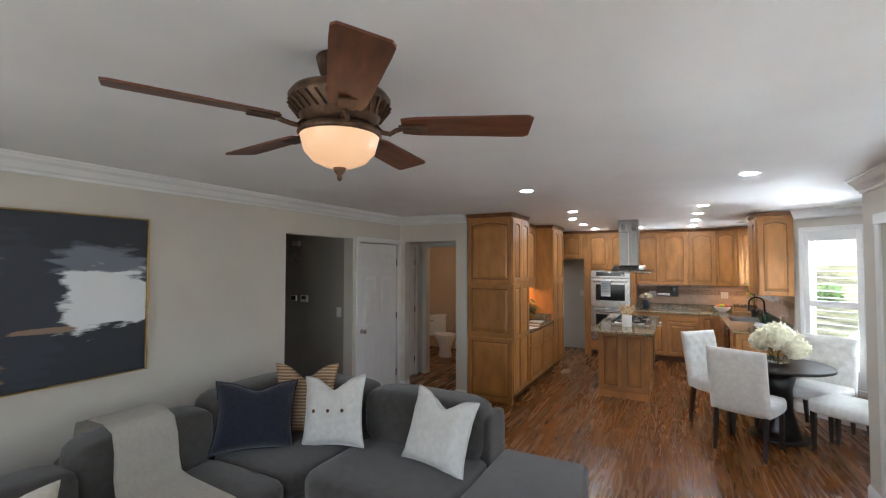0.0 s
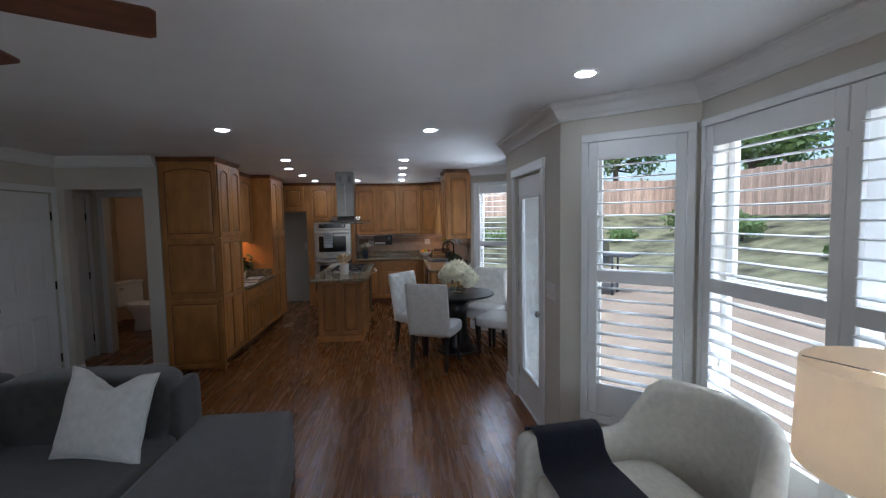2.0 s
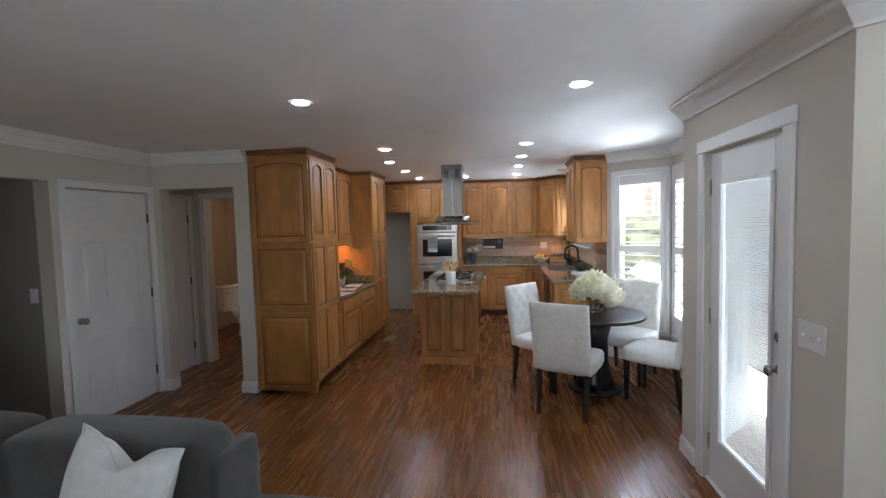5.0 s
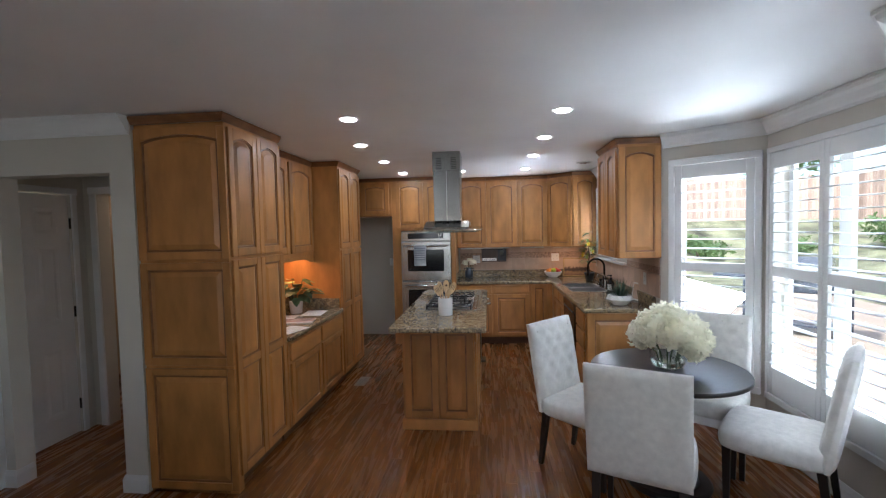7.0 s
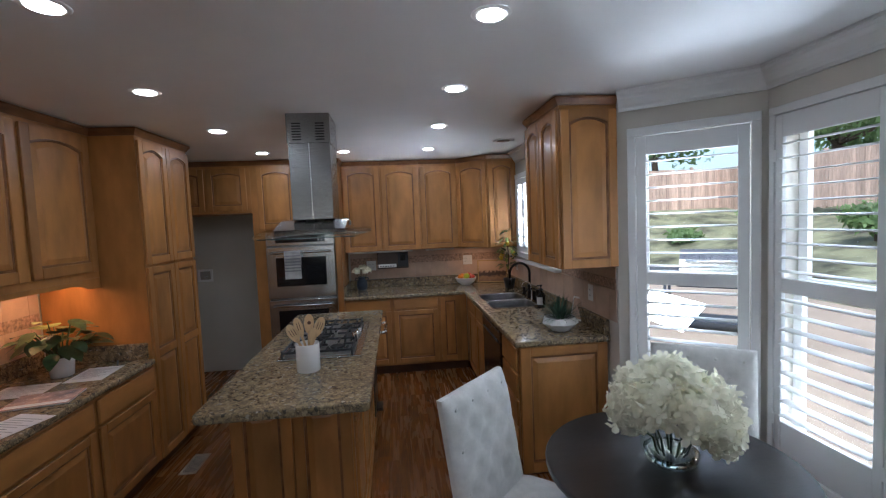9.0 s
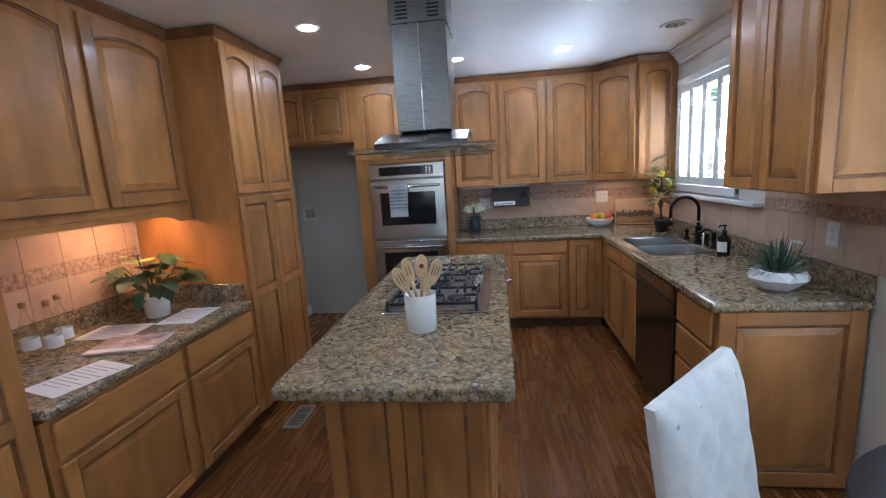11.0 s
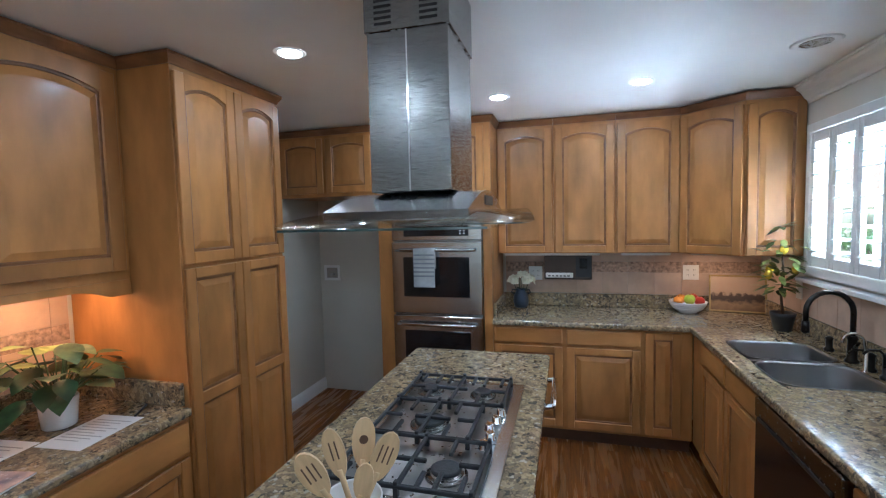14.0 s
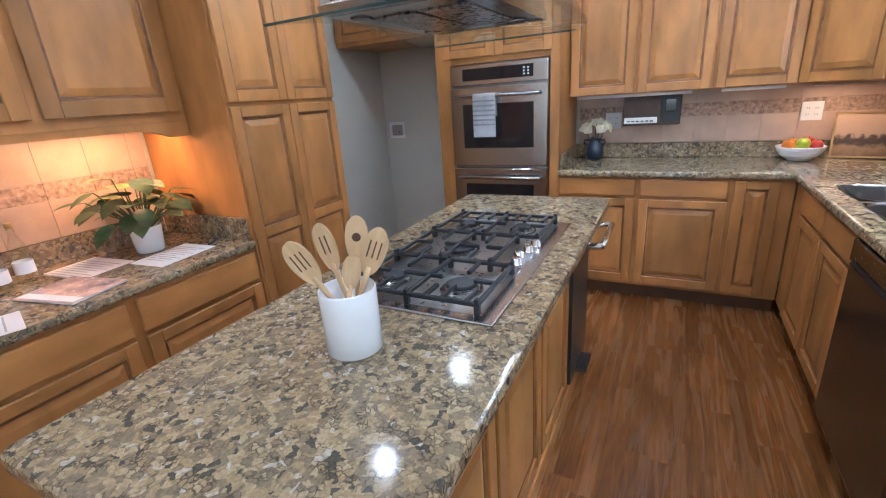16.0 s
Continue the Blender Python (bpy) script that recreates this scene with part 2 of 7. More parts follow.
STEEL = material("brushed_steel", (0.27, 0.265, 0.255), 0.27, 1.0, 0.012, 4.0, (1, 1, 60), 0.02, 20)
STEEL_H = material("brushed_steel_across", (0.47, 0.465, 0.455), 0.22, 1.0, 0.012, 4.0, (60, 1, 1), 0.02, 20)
CHROME = material("chrome", (0.8, 0.8, 0.8), 0.08, 1.0, 0.02)
BLACKGLASS = material("black_oven_glass", (0.012, 0.012, 0.014), 0.06, 0, 0.05, bump=0)
IRON = material("cast_iron", (0.022, 0.023, 0.026), 0.55, 0.2, 0.15, 30, bump=0.15, bump_scale=160)
BLACK = material("black_plastic", (0.015, 0.015, 0.016), 0.4)
DARKMETAL = material("dark_bronze_metal", (0.03, 0.026, 0.024), 0.3, 0.8)
PEWTER = material("satin_nickel", (0.42, 0.40, 0.38), 0.28, 1.0)
CERAMIC = material("white_ceramic", (0.82, 0.81, 0.79), 0.18, 0, 0.02)
PLASTIC = material("white_plastic", (0.78, 0.77, 0.74), 0.4, 0, 0.02)
BAMBOO = material("pale_bamboo", (0.62, 0.42, 0.22), 0.5, 0, 0.12, 5, (8, 8, 1), per_object=0.08)
LINEN = material("off_white_linen", (0.72, 0.70, 0.66), 0.9, 0, 0.06, 25, bump=0.25, bump_scale=420, sheen=0.3)
CREAM = material("cream_boucle", (0.72, 0.68, 0.585), 0.95, 0, 0.06, 30, bump=0.3, bump_scale=300, sheen=0.3)
CHARCOAL = material("charcoal_fabric", (0.062, 0.055, 0.048), 0.95, 0, 0.15, 20, bump=0.3, bump_scale=350, sheen=0.35)
NAVY = material("navy_knit", (0.012, 0.014, 0.030), 0.95, 0, 0.2, 40, bump=0.4, bump_scale=260, sheen=0.3)
BEIGE = material("beige_throw", (0.80, 0.75, 0.66), 0.95, 0, 0.04, 40, bump=0.15, bump_scale=260, sheen=0.3)
ESPRESSO = material("espresso_wood", (0.016, 0.012, 0.010), 0.35, 0, 0.2, 4, (1, 6, 1), coat=0.2)
BLADE = material("walnut_blade", (0.15, 0.055, 0.028), 0.4, 0, 0.2, 5, (2, 9, 9))
BRONZE = material("aged_bronze", (0.13, 0.075, 0.045), 0.45, 0.6, 0.25, 30, bump=0.2)
GLASS = clear("window_glass", (0.97, 0.99, 0.98), 0, 1.1)
VASEGLASS = thin_glass("clear_glass", (0.96, 0.98, 0.95))
HOODGLASS = thin_glass("hood_glass", (0.93, 0.96, 0.95))
SINK = material("satin_sink_steel", (0.46, 0.455, 0.45), 0.36, 1.0, 0.02, bump=0)
LEAF = material("dark_green_leaf", (0.045, 0.085, 0.028), 0.4, 0, 0.3, 20, per_object=0.3)
LEAF2 = material("yellow_green_leaf", (0.22, 0.26, 0.07), 0.45, 0, 0.3, 20, per_object=0.25)
PETAL = material("cream_petal", (0.95, 0.92, 0.77), 0.8, 0, 0.05, 20, per_object=0.05)
_ptr, _pmx = PETAL.node_tree.nodes.new("ShaderNodeBsdfTranslucent"), PETAL.node_tree.nodes.new("ShaderNodeMixShader")
_ptr.inputs[0].default_value = (0.95, 0.92, 0.74, 1)
_pmx.inputs[0].default_value = 0.4
PETAL.node_tree.links.new(PETAL.node_tree.nodes["Principled BSDF"].outputs[0], _pmx.inputs[1])
PETAL.node_tree.links.new(_ptr.outputs[0], _pmx.inputs[2])
PETAL.node_tree.links.new(_pmx.outputs[0], PETAL.node_tree.nodes["Material Output"].inputs[0])
SOIL = material("soil", (0.03, 0.02, 0.014), 0.95, bump=0.5)

# ---- mesh helpers ----


def box(bm, x0, x1, y0, y1, z0, z1, bevel=0.0, seg=1):
    r = bmesh.ops.create_cube(bm, size=1)
    vs = r["verts"]
    for v in vs:
        v.co = Vector(((x0 + x1) / 2 + v.co.x * (x1 - x0), (y0 + y1) / 2 + v.co.y * (y1 - y0), (z0 + z1) / 2 + v.co.z * (z1 - z0)))
    if bevel:
        es = list({e for v in vs for e in v.link_edges})
        bmesh.ops.bevel(bm, geom=es, offset=bevel, segments=seg, profile=0.5, affect="EDGES")
    return bm


def boxed(*a, **k):
    return box(bmesh.new(), *a, **k)


def lathe(bm, profile, cx=0.0, cy=0.0, n=24, cap=True):
    """profile: (radius, height) from bottom to top."""
    rings = []
    for r, z in profile:
        rings.append([bm.verts.new((cx + r * math.cos(2 * math.pi * i / n), cy + r * math.sin(2 * math.pi * i / n), z)) for i in range(n)])
    for a, b in zip(rings, rings[1:]):
        for i in range(n):
            f = bm.faces.new((a[i], a[(i + 1) % n], b[(i + 1) % n], b[i]))
            f.smooth = True
    if cap:
        bm.faces.new(list(reversed(rings[0])))
        bm.faces.new(rings[-1])
    return bm


def tube(bm, pts, radii, n=8, cap=True):
    """A round bar along a line of points; radii: one number or one for each point."""
    pts = [Vector(p) for p in pts]
    if not isinstance(radii, (list, tuple)):
        radii = [radii] * len(pts)
    rings, ref = [], None
    for i, p in enumerate(pts):
        d = (pts[min(i + 1, len(pts) - 1)] - pts[max(i - 1, 0)]).normalized()
        if ref is None:
            ref = Vector((0, 0, 1)) if abs(d.z) < 0.9 else Vector((1, 0, 0))
        u = d.cross(ref).normalized()
        ref = u.cross(d).normalized()
        rings.append([bm.verts.new(p + radii[i] * (math.cos(2 * math.pi * k / n) * u + math.sin(2 * math.pi * k / n) * ref)) for k in range(n)])
    for a, b in zip(rings, rings[1:]):
        for k in range(n):
            f = bm.faces.new((a[k], a[(k + 1) % n], b[(k + 1) % n], b[k]))
            f.smooth = True
    if cap:
        bm.faces.new(list(reversed(rings[0])))
        bm.faces.new(rings[-1])
    return bm


def prism(bm, outline, axis_from, axis_to, axis="y"):
    """Extrude a closed outline (two coordinates) along an axis."""
    def at(p, h):
        return {"y": (p[0], h, p[1]), "z": (p[0], p[1], h), "x": (h, p[0], p[1])}[axis]
    a = [bm.verts.new(at(p, axis_from)) for p in outline]
    b = [bm.verts.new(at(p, axis_to)) for p in outline]
    n = len(outline)
    fs = [bm.faces.new(a), bm.faces.new(list(reversed(b)))]
    for i in range(n):
        fs.append(bm.faces.new((a[i], b[i], b[(i + 1) % n], a[(i + 1) % n])))
    bmesh.ops.recalc_face_normals(bm, faces=fs)
    return bm


def smooth(bm):
    for f in bm.faces:
        f.smooth = True
    return bm


def mesh_of(name, bm, mat):
    me = bpy.data.meshes.new(name)
    bm.normal_update()
    bm.to_mesh(me)
    bm.free()
    me.materials.append(mat)
    return me


def part(name, bm, mat, parent, label=""):
    ob = new(name, mesh_of(name, bm, mat))
    ob.parent = parent
    if label:
        ob["label"] = label
    return ob


def shared(name, me, parent, m, label=""):
    """A piece on mesh data that others share."""
    ob = new(name, me)
    ob.parent = parent
    ob.matrix_basis = m
    if label:
        ob["label"] = label
    return ob


def thing(name, label, category, m=None, group="", kind=""):
    ob = new(name)
    ob.empty_display_size = 0.1
    ob.matrix_basis = m if m is not None else Matrix.Identity(4)
    return tagged(ob, label, category, group, kind)


def structure(name, bm, mat, label, category=""):
    ob = new(name, mesh_of(name, bm, mat))
    return tagged(ob, label, category, kind="structure")


# ---- the shell ----
H = 2.44


def wall_mesh(p0, p1, z0, z1, thick, holes=()):
    """A wall whose inner face runs from p0 to p1, with its thickness to the right of that line; holes: (s0, s1, z0, z1)."""
    p0, p1 = Vector(p0), Vector(p1)
    length = (p1 - p0).length
    d = (p1 - p0) / length
    nrm = Vector((d.y, -d.x))
    ss = sorted({0, length, *[h[0] for h in holes], *[h[1] for h in holes]})
    zs = sorted({z0, z1, *[h[2] for h in holes], *[h[3] for h in holes]})
    bm = bmesh.new()
    for a, b in zip(ss, ss[1:]):
        run = None
        for c, e in zip(zs, zs[1:]):
            hole = any(h[0] <= (a + b) / 2 <= h[1] and h[2] <= (c + e) / 2 <= h[3] for h in holes)
            if not hole:
                run = [run[0], e] if run else [c, e]
            if run and (hole or e == zs[-1]):
                q = [p0 + d * a, p0 + d * b, p0 + d * b + nrm * thick, p0 + d * a + nrm * thick]
                prism(bm, [(v.x, v.y) for v in q], run[0], run[1], "z")
                run = None
    return bm


def wall(name, p0, p1, mat=None, z0=0.0, z1=H, thick=0.14, holes=(), label="painted wall"):
    return structure(name, wall_mesh(p0, p1, z0, z1, thick, holes), mat or WALL, label, "wall")


def sweep(bm, profile, line, side=1):
    """Sweep a profile of (out from the wall, height) along a line of plan points, mitred; side: -1 puts it to the right of the line."""
    line = [Vector(p) for p in line]
    rings = []
    for i, p in enumerate(line):
        d0 = (p - line[i - 1]).normalized() if i else (line[1] - p).normalized()
        d1 = (line[i + 1] - p).normalized() if i < len(line) - 1 else d0
        n0, n1 = Vector((-d0.y, d0.x)) * side, Vector((-d1.y, d1.x)) * side
        m = (n0 + n1).normalized()
        k = 1 / max(0.3, m.dot(n0))
        rings.append([bm.verts.new((p.x + m.x * k * o, p.y + m.y * k * o, z)) for o, z in profile])
    fs = []
    for a, b in zip(rings, rings[1:]):
        for j in range(len(profile)):
            q = (j + 1) % len(profile)
            fs.append(bm.faces.new((a[j], b[j], b[q], a[q])))
    fs.append(bm.faces.new(rings[0]))
    fs.append(bm.faces.new(list(reversed(rings[-1]))))
    bmesh.ops.recalc_face_normals(bm, faces=fs)
    return bm


XR = 1.53                      # inner face of the wall with the glazed door and of the kitchen's window wall
BAY = 2.145                    # inner face of the living room's bay
LIV = [(XR, -3.115), (BAY, -3.655), (BAY, -5.34), (XR, -5.93)]
BAYD = 2.112                   # inner face of the dining bay
BRK = [(XR, 0.66), (BAYD, 0.175), (BAYD, -1.03), (XR, -1.61)]
XL = -3.27
YB = 3.585


def seg_len(a, b):
    return (Vector(b) - Vector(a)).length


WZ0, WZ1 = 0.37, 2.213
HOLE_SIDE = (0.13, seg_len(LIV[0], LIV[1]) - 0.13)
wall("wall_east_living", (XR, -7.8), (XR, -5.93))
wall("wall_bay_living_south", LIV[3], LIV[2], holes=[(HOLE_SIDE[0], HOLE_SIDE[1], WZ0 + 0.05, WZ1 - 0.05)])
wall("wall_bay_living_east", LIV[2], LIV[1], holes=[(0.07, 1.60, WZ0 + 0.05, WZ1 - 0.05)])
wall("wall_bay_living_north", LIV[1], LIV[0], holes=[(0.065, seg_len(LIV[0], LIV[1]) - 0.20, WZ0 + 0.05, WZ1 - 0.05)])
wall("wall_east_door", LIV[0], (XR, -1.61), holes=[(0.385, 1.165, 0.0, 2.065)])
wall("wall_bay_dining_south", BRK[3], BRK[2], holes=[(HOLE_SIDE[0], HOLE_SIDE[1], WZ0 + 0.05, WZ1 - 0.05)])
wall("wall_bay_dining_east", BRK[2], BRK[1], holes=[(0.08, 1.13, WZ0 + 0.05, WZ1 - 0.05)])
wall("wall_bay_dining_north", BRK[1], BRK[0], holes=[(0.075, seg_len(BRK[0], BRK[1]) - 0.11, WZ0 + 0.05, WZ1 - 0.05)])
wall("wall_kitchen_east", (XR, 0.66), (XR, YB + 0.14), holes=[(1.28, 2.20, 1.33, 2.14)])
wall("wall_kitchen_north", (XR, YB), (-2.27, YB), ALCOVE, label="pale grey kitchen wall behind the cabinets")
wall("wall_kitchen_west", (-2.27, YB + 0.14), (-2.27, -0.64), ALCOVE, thick=0.1, label="pale grey wall behind the tall cabinets")
wall("wall_hall_header", (-2.21, -0.775), (XL, -0.775), holes=[(0.16, 0.97, 0.0, 2.09)], thick=0.13, label="wall with the opening to the hall")
wall("wall_west", (XL, -0.775), (XL, -7.8), holes=[(0.06, 0.92, 0, 2.05), (1.045, 2.11, 0, 2.09)], label="greige living room wall")
wall("wall_south", (XL - 0.14, -7.8), (XR + 0.14, -7.8), holes=[(0.9, 2.3, 0.6, 2.1), (2.8, 4.2, 0.6, 2.1)], label="plain wall closing the living room")
wall("wall_entry", (XL - 0.14, -1.80), (-5.4, -1.80), TAUPE, thick=0.1, label="entry wall, its shade put into the taupe colour")
wall("wall_entry_west", (-5.4, -1.8), (-5.4, -3.6), TAUPE, label="entry wall coloured taupe for its shade")
wall("wall_entry_south", (-5.4, -3.6), (XL - 0.14, -3.6), TAUPE, label="entry wall coloured taupe for its shade")
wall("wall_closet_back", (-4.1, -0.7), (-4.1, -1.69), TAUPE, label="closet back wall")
wall("wall_hall_north", (-2.37, 0.17), (-4.4, 0.17), holes=[(0.20, 1.00, 0, 2.05)], thick=0.12, label="hall wall with the washroom doorway")
wall("wall_hall_west", (-3.50, 0.17), (-3.50, -0.70), holes=[(0.13, 0.83, 0, 2.045)], thick=0.1, label="hall wall with a closed door")
wall("wall_washroom_north", (-2.37, 2.3), (-4.6, 2.3), TAN, label="tan washroom wall")
wall("wall_washroom_west", (-4.5, 2.3), (-4.5, 0.2), TAN, label="tan washroom wall")
wall("wall_washroom_east", (-2.45, 0.3), (-2.45, 2.3), TAN, thick=0.07, label="tan washroom wall")

cb = bmesh.new()
box(cb, -5.6, XR + 0.14, -9.2, YB + 0.2, H, H + 0.15)
prism(cb, [(XR + 0.14, -6.0), (BAY + 0.3, -5.4), (BAY + 0.3, -3.6), (XR + 0.14, -3.0)], H, H + 0.15, "z")
prism(cb, [(XR + 0.14, -1.7), (BAY + 0.3, -1.1), (BAY + 0.3, 0.15), (XR + 0.14, 0.78)], H, H + 0.15, "z")
structure("ceiling", cb, CEIL, "matt white plaster ceiling", "ceiling")

crown = [(0.0, H - 0.115), (0.012, H - 0.115), (0.016, H - 0.098), (0.03, H - 0.085), (0.052, H - 0.05), (0.074, H - 0.032), (0.08, H - 0.016),
         (0.09, H - 0.014), (0.09, H - 0.001), (0.0, H - 0.001)]
structure("crown_east", sweep(bmesh.new(), crown, [(XR, -7.79), (XR, -5.93), LIV[2], LIV[1], LIV[0], (XR, -1.61), BRK[2], BRK[1], (XR, 0.62)]), WHITE,
          "white crown moulding along the bays", "trim")
structure("crown_kitchen", sweep(bmesh.new(), crown, [(XR, 1.30), (XR, 2.94)]), WHITE, "white crown moulding above the kitchen window", "trim")
structure("crown_west", sweep(bmesh.new(), crown, [(-2.22, -0.775), (XL, -0.775), (XL, -7.79)]), WHITE, "white crown moulding of the living room", "trim")
base = [(0.0, 0.0), (0.016, 0.0), (0.016, 0.085), (0.011, 0.10), (0.006, 0.115), (0.0, 0.115)]
for nm, ln_ in (("baseboard_east", [(XR, -7.79), (XR, -5.93), LIV[2], LIV[1], LIV[0], (XR, -2.81)]),
                ("baseboard_bay", [(XR, -1.83), (XR, -1.61), BRK[2], BRK[1], (XR, 0.66), (XR, 0.79)]),
                ("baseboard_west", [(XL, -2.90), (XL, -7.79)]),
                ("baseboard_stub", [(-2.215, -0.775), (-2.37, -0.775), (-2.37, -0.65)]),
                ("baseboard_corner", [(-3.18, -0.66), (-3.18, -0.775), (XL + 0.005, -0.775)]),
                ("baseboard_alcove", [(-2.27, YB - 0.001), (-2.27, 2.02)])):
    structure(nm, sweep(bmesh.new(), base, ln_), WHITE, "white painted baseboard", "baseboard")


def casing(name, m, w, h, sill=False, label="white door casing", wide=0.065):
    """Flat trim round an opening of width w and height h; local x along the wall, front towards -y."""
    bm = bmesh.new()
    box(bm, -w / 2 - wide, -w / 2, -0.018, 0, 0, h, 0.004)
    box(bm, w / 2, w / 2 + wide, -0.018, 0, 0, h, 0.004)
    box(bm, -w / 2 - wide - 0.006, w / 2 + wide + 0.006, -0.022, 0, h, h + wide, 0.004)
    ob = structure(name, bm, WHITE, label, "trim")
    ob.matrix_basis = m
    return ob


WEST = -90 + 180  # turns a front towards +x
casing("trim_closet", pose(XL, -1.265, 0, 0, 0, 90), 0.86, 2.05)
casing("trim_patio", pose(XR, -2.34, 0, 0, 0, -90), 0.78, 2.065, wide=0.075)
casing("trim_washroom", pose(-2.97, 0.17, 0, 0, 0, 0), 0.80, 2.05)


def six_panel_door(name, m, w, h, label, hinges=True, knob=None):
    d = thing(name, label, "door", m, kind="structure")
    part("slab", boxed(0, w, 0.0, 0.035, 0.006, h, 0.002), WHITE, d)
    px = [(0.11, w / 2 - 0.045), (w / 2 + 0.045, w - 0.11)]
    for a, b in px:
        for c, e in ((0.2, 0.78), (0.98, 1.62), (1.72, 1.92)):
            bm = bmesh.new()
            lo = [bm.verts.new((x, -0.0015, z)) for x, z in ((a, c), (b, c), (b, e), (a, e))]
            mi = [bm.verts.new((x, 0.0035, z)) for x, z in ((a + .012, c + .012), (b - .012, c + .012), (b - .012, e - .012), (a + .012, e - .012))]
            hi = [bm.verts.new((x, -0.006, z)) for x, z in ((a + .05, c + .05), (b - .05, c + .05), (b - .05, e - .05), (a + .05, e - .05))]
            for p, q in ((lo, mi), (mi, hi)):
                for i in range(4):
                    bm.faces.new((p[i], p[(i + 1) % 4], q[(i + 1) % 4], q[i]))
            bm.faces.new(hi)
            fr = [bm.verts.new((x, -0.0015, z)) for x, z in ((a - .008, c - .008), (b + .008, c - .008), (b + .008, e + .008), (a - .008, e + .008))]
            for i in range(4):
                bm.faces.new((fr[i], fr[(i + 1) % 4], lo[(i + 1) % 4], lo[i]))
            part("panel", bm, WHITE, d)
    if hinges:
        for z in (0.25, 1.05, 1.8):
            part("hinge", tube(bmesh.new(), [(w + 0.004, -0.008, z - 0.045), (w + 0.004, -0.008, z + 0.045)], 0.008), DARKMETAL, d, "dark metal hinge")
    if knob is not None:
        bm = bmesh.new()
        lathe(bm, [(0.03, 0), (0.03, 0.006), (0.011, 0.012), (0.011, 0.035), (0.026, 0.045), (0.028, 0.06), (0.015, 0.07)], n=16)
        bmesh.ops.rotate(bm, verts=bm.verts, matrix=Matrix.Rotation(radians(90), 3, "X"))
        bmesh.ops.translate(bm, verts=bm.verts, vec=(knob, 0, 0.92))
        part("knob", bm, PEWTER, d, "satin nickel knob")
    return d


six_panel_door("door_closet", pose(XL - 0.02, -1.688, 0, 0, 0, 90), 0.845, 2.04, "closed white six-panel closet door with nickel knob", knob=0.07)
six_panel_door("door_hall", pose(-3.515, -0.657, 0, 0, 0, 90), 0.69, 2.035, "closed white six-panel door in the hall")
casing("trim_hall", pose(-3.50, -0.31, 0, 0, 0, 90), 0.70, 2.045, wide=0.05)

# ---- windows and shutters ----


def louver_mesh(length):
    bm = bmesh.new()
    sec = []
    for i in range(12):
        a = 2 * math.pi * i / 12
        sec.append((0.031 * math.cos(a), 0.0048 * math.sin(a)))
    a = [bm.verts.new((-length / 2, y, z)) for y, z in sec]
    b = [bm.verts.new((length / 2, y, z)) for y, z in sec]
    for i in range(12):
        f = bm.faces.new((a[i], a[(i + 1) % 12], b[(i + 1) % 12], b[i]))
        f.smooth = True
    bm.faces.new(list(reversed(a)))
    bm.faces.new(b)
    bmesh.ops.recalc_face_normals(bm, faces=bm.faces[:])
    return mesh_of("louver", bm, WHITE)


def shutter(m, w, z0, z1, tilt=3, rails=True, label="white plantation shutter with open louvers", edge=0.05, top=0.11, bottom=0.20, mid=1.32, half=0.037):
    """A shutter leaf hung before a window: local x along the wall from 0 to w, front towards -y."""
    s = thing("plantation_shutter", label, "shutter", m, group="plantation shutters")
    part("stile", boxed(0, edge, -0.026, 0.0, z0, z1, 0.003), WHITE, s)
    part("stile", boxed(w - edge, w, -0.026, 0.0, z0, z1, 0.003), WHITE, s)
    part("rail", boxed(edge, w - edge, -0.025, -0.001, z1 - top, z1, 0.002), WHITE, s)
    part("rail", boxed(edge, w - edge, -0.025, -0.001, z0, z0 + bottom, 0.002), WHITE, s)
    spans = [(z0 + bottom, z1 - top)]
    if rails:
        part("rail", boxed(edge, w - edge, -0.025, -0.001, mid - half, mid + half, 0.002), WHITE, s)
        spans = [(z0 + bottom, mid - half), (mid + half, z1 - top)]
    me = louver_mesh(w - 2 * edge - 0.004)
    rnd = random.Random(int(w * 1000))
    for a, b in spans:
        n = max(3, round((b - a) / 0.0735))
        for i in range(n):
            z = a + (i + 0.5) * (b - a) / n
            shared("louver", me, s, pose(w / 2, -0.013, z, tilt + rnd.uniform(-1.5, 1.5)))
    for z in (z0 + 0.2, z1 - 0.2):
        part("hinge", boxed(-0.006, 0.012, -0.03, -0.026, z - 0.03, z + 0.03, 0.001), WHITE, s)
    return s


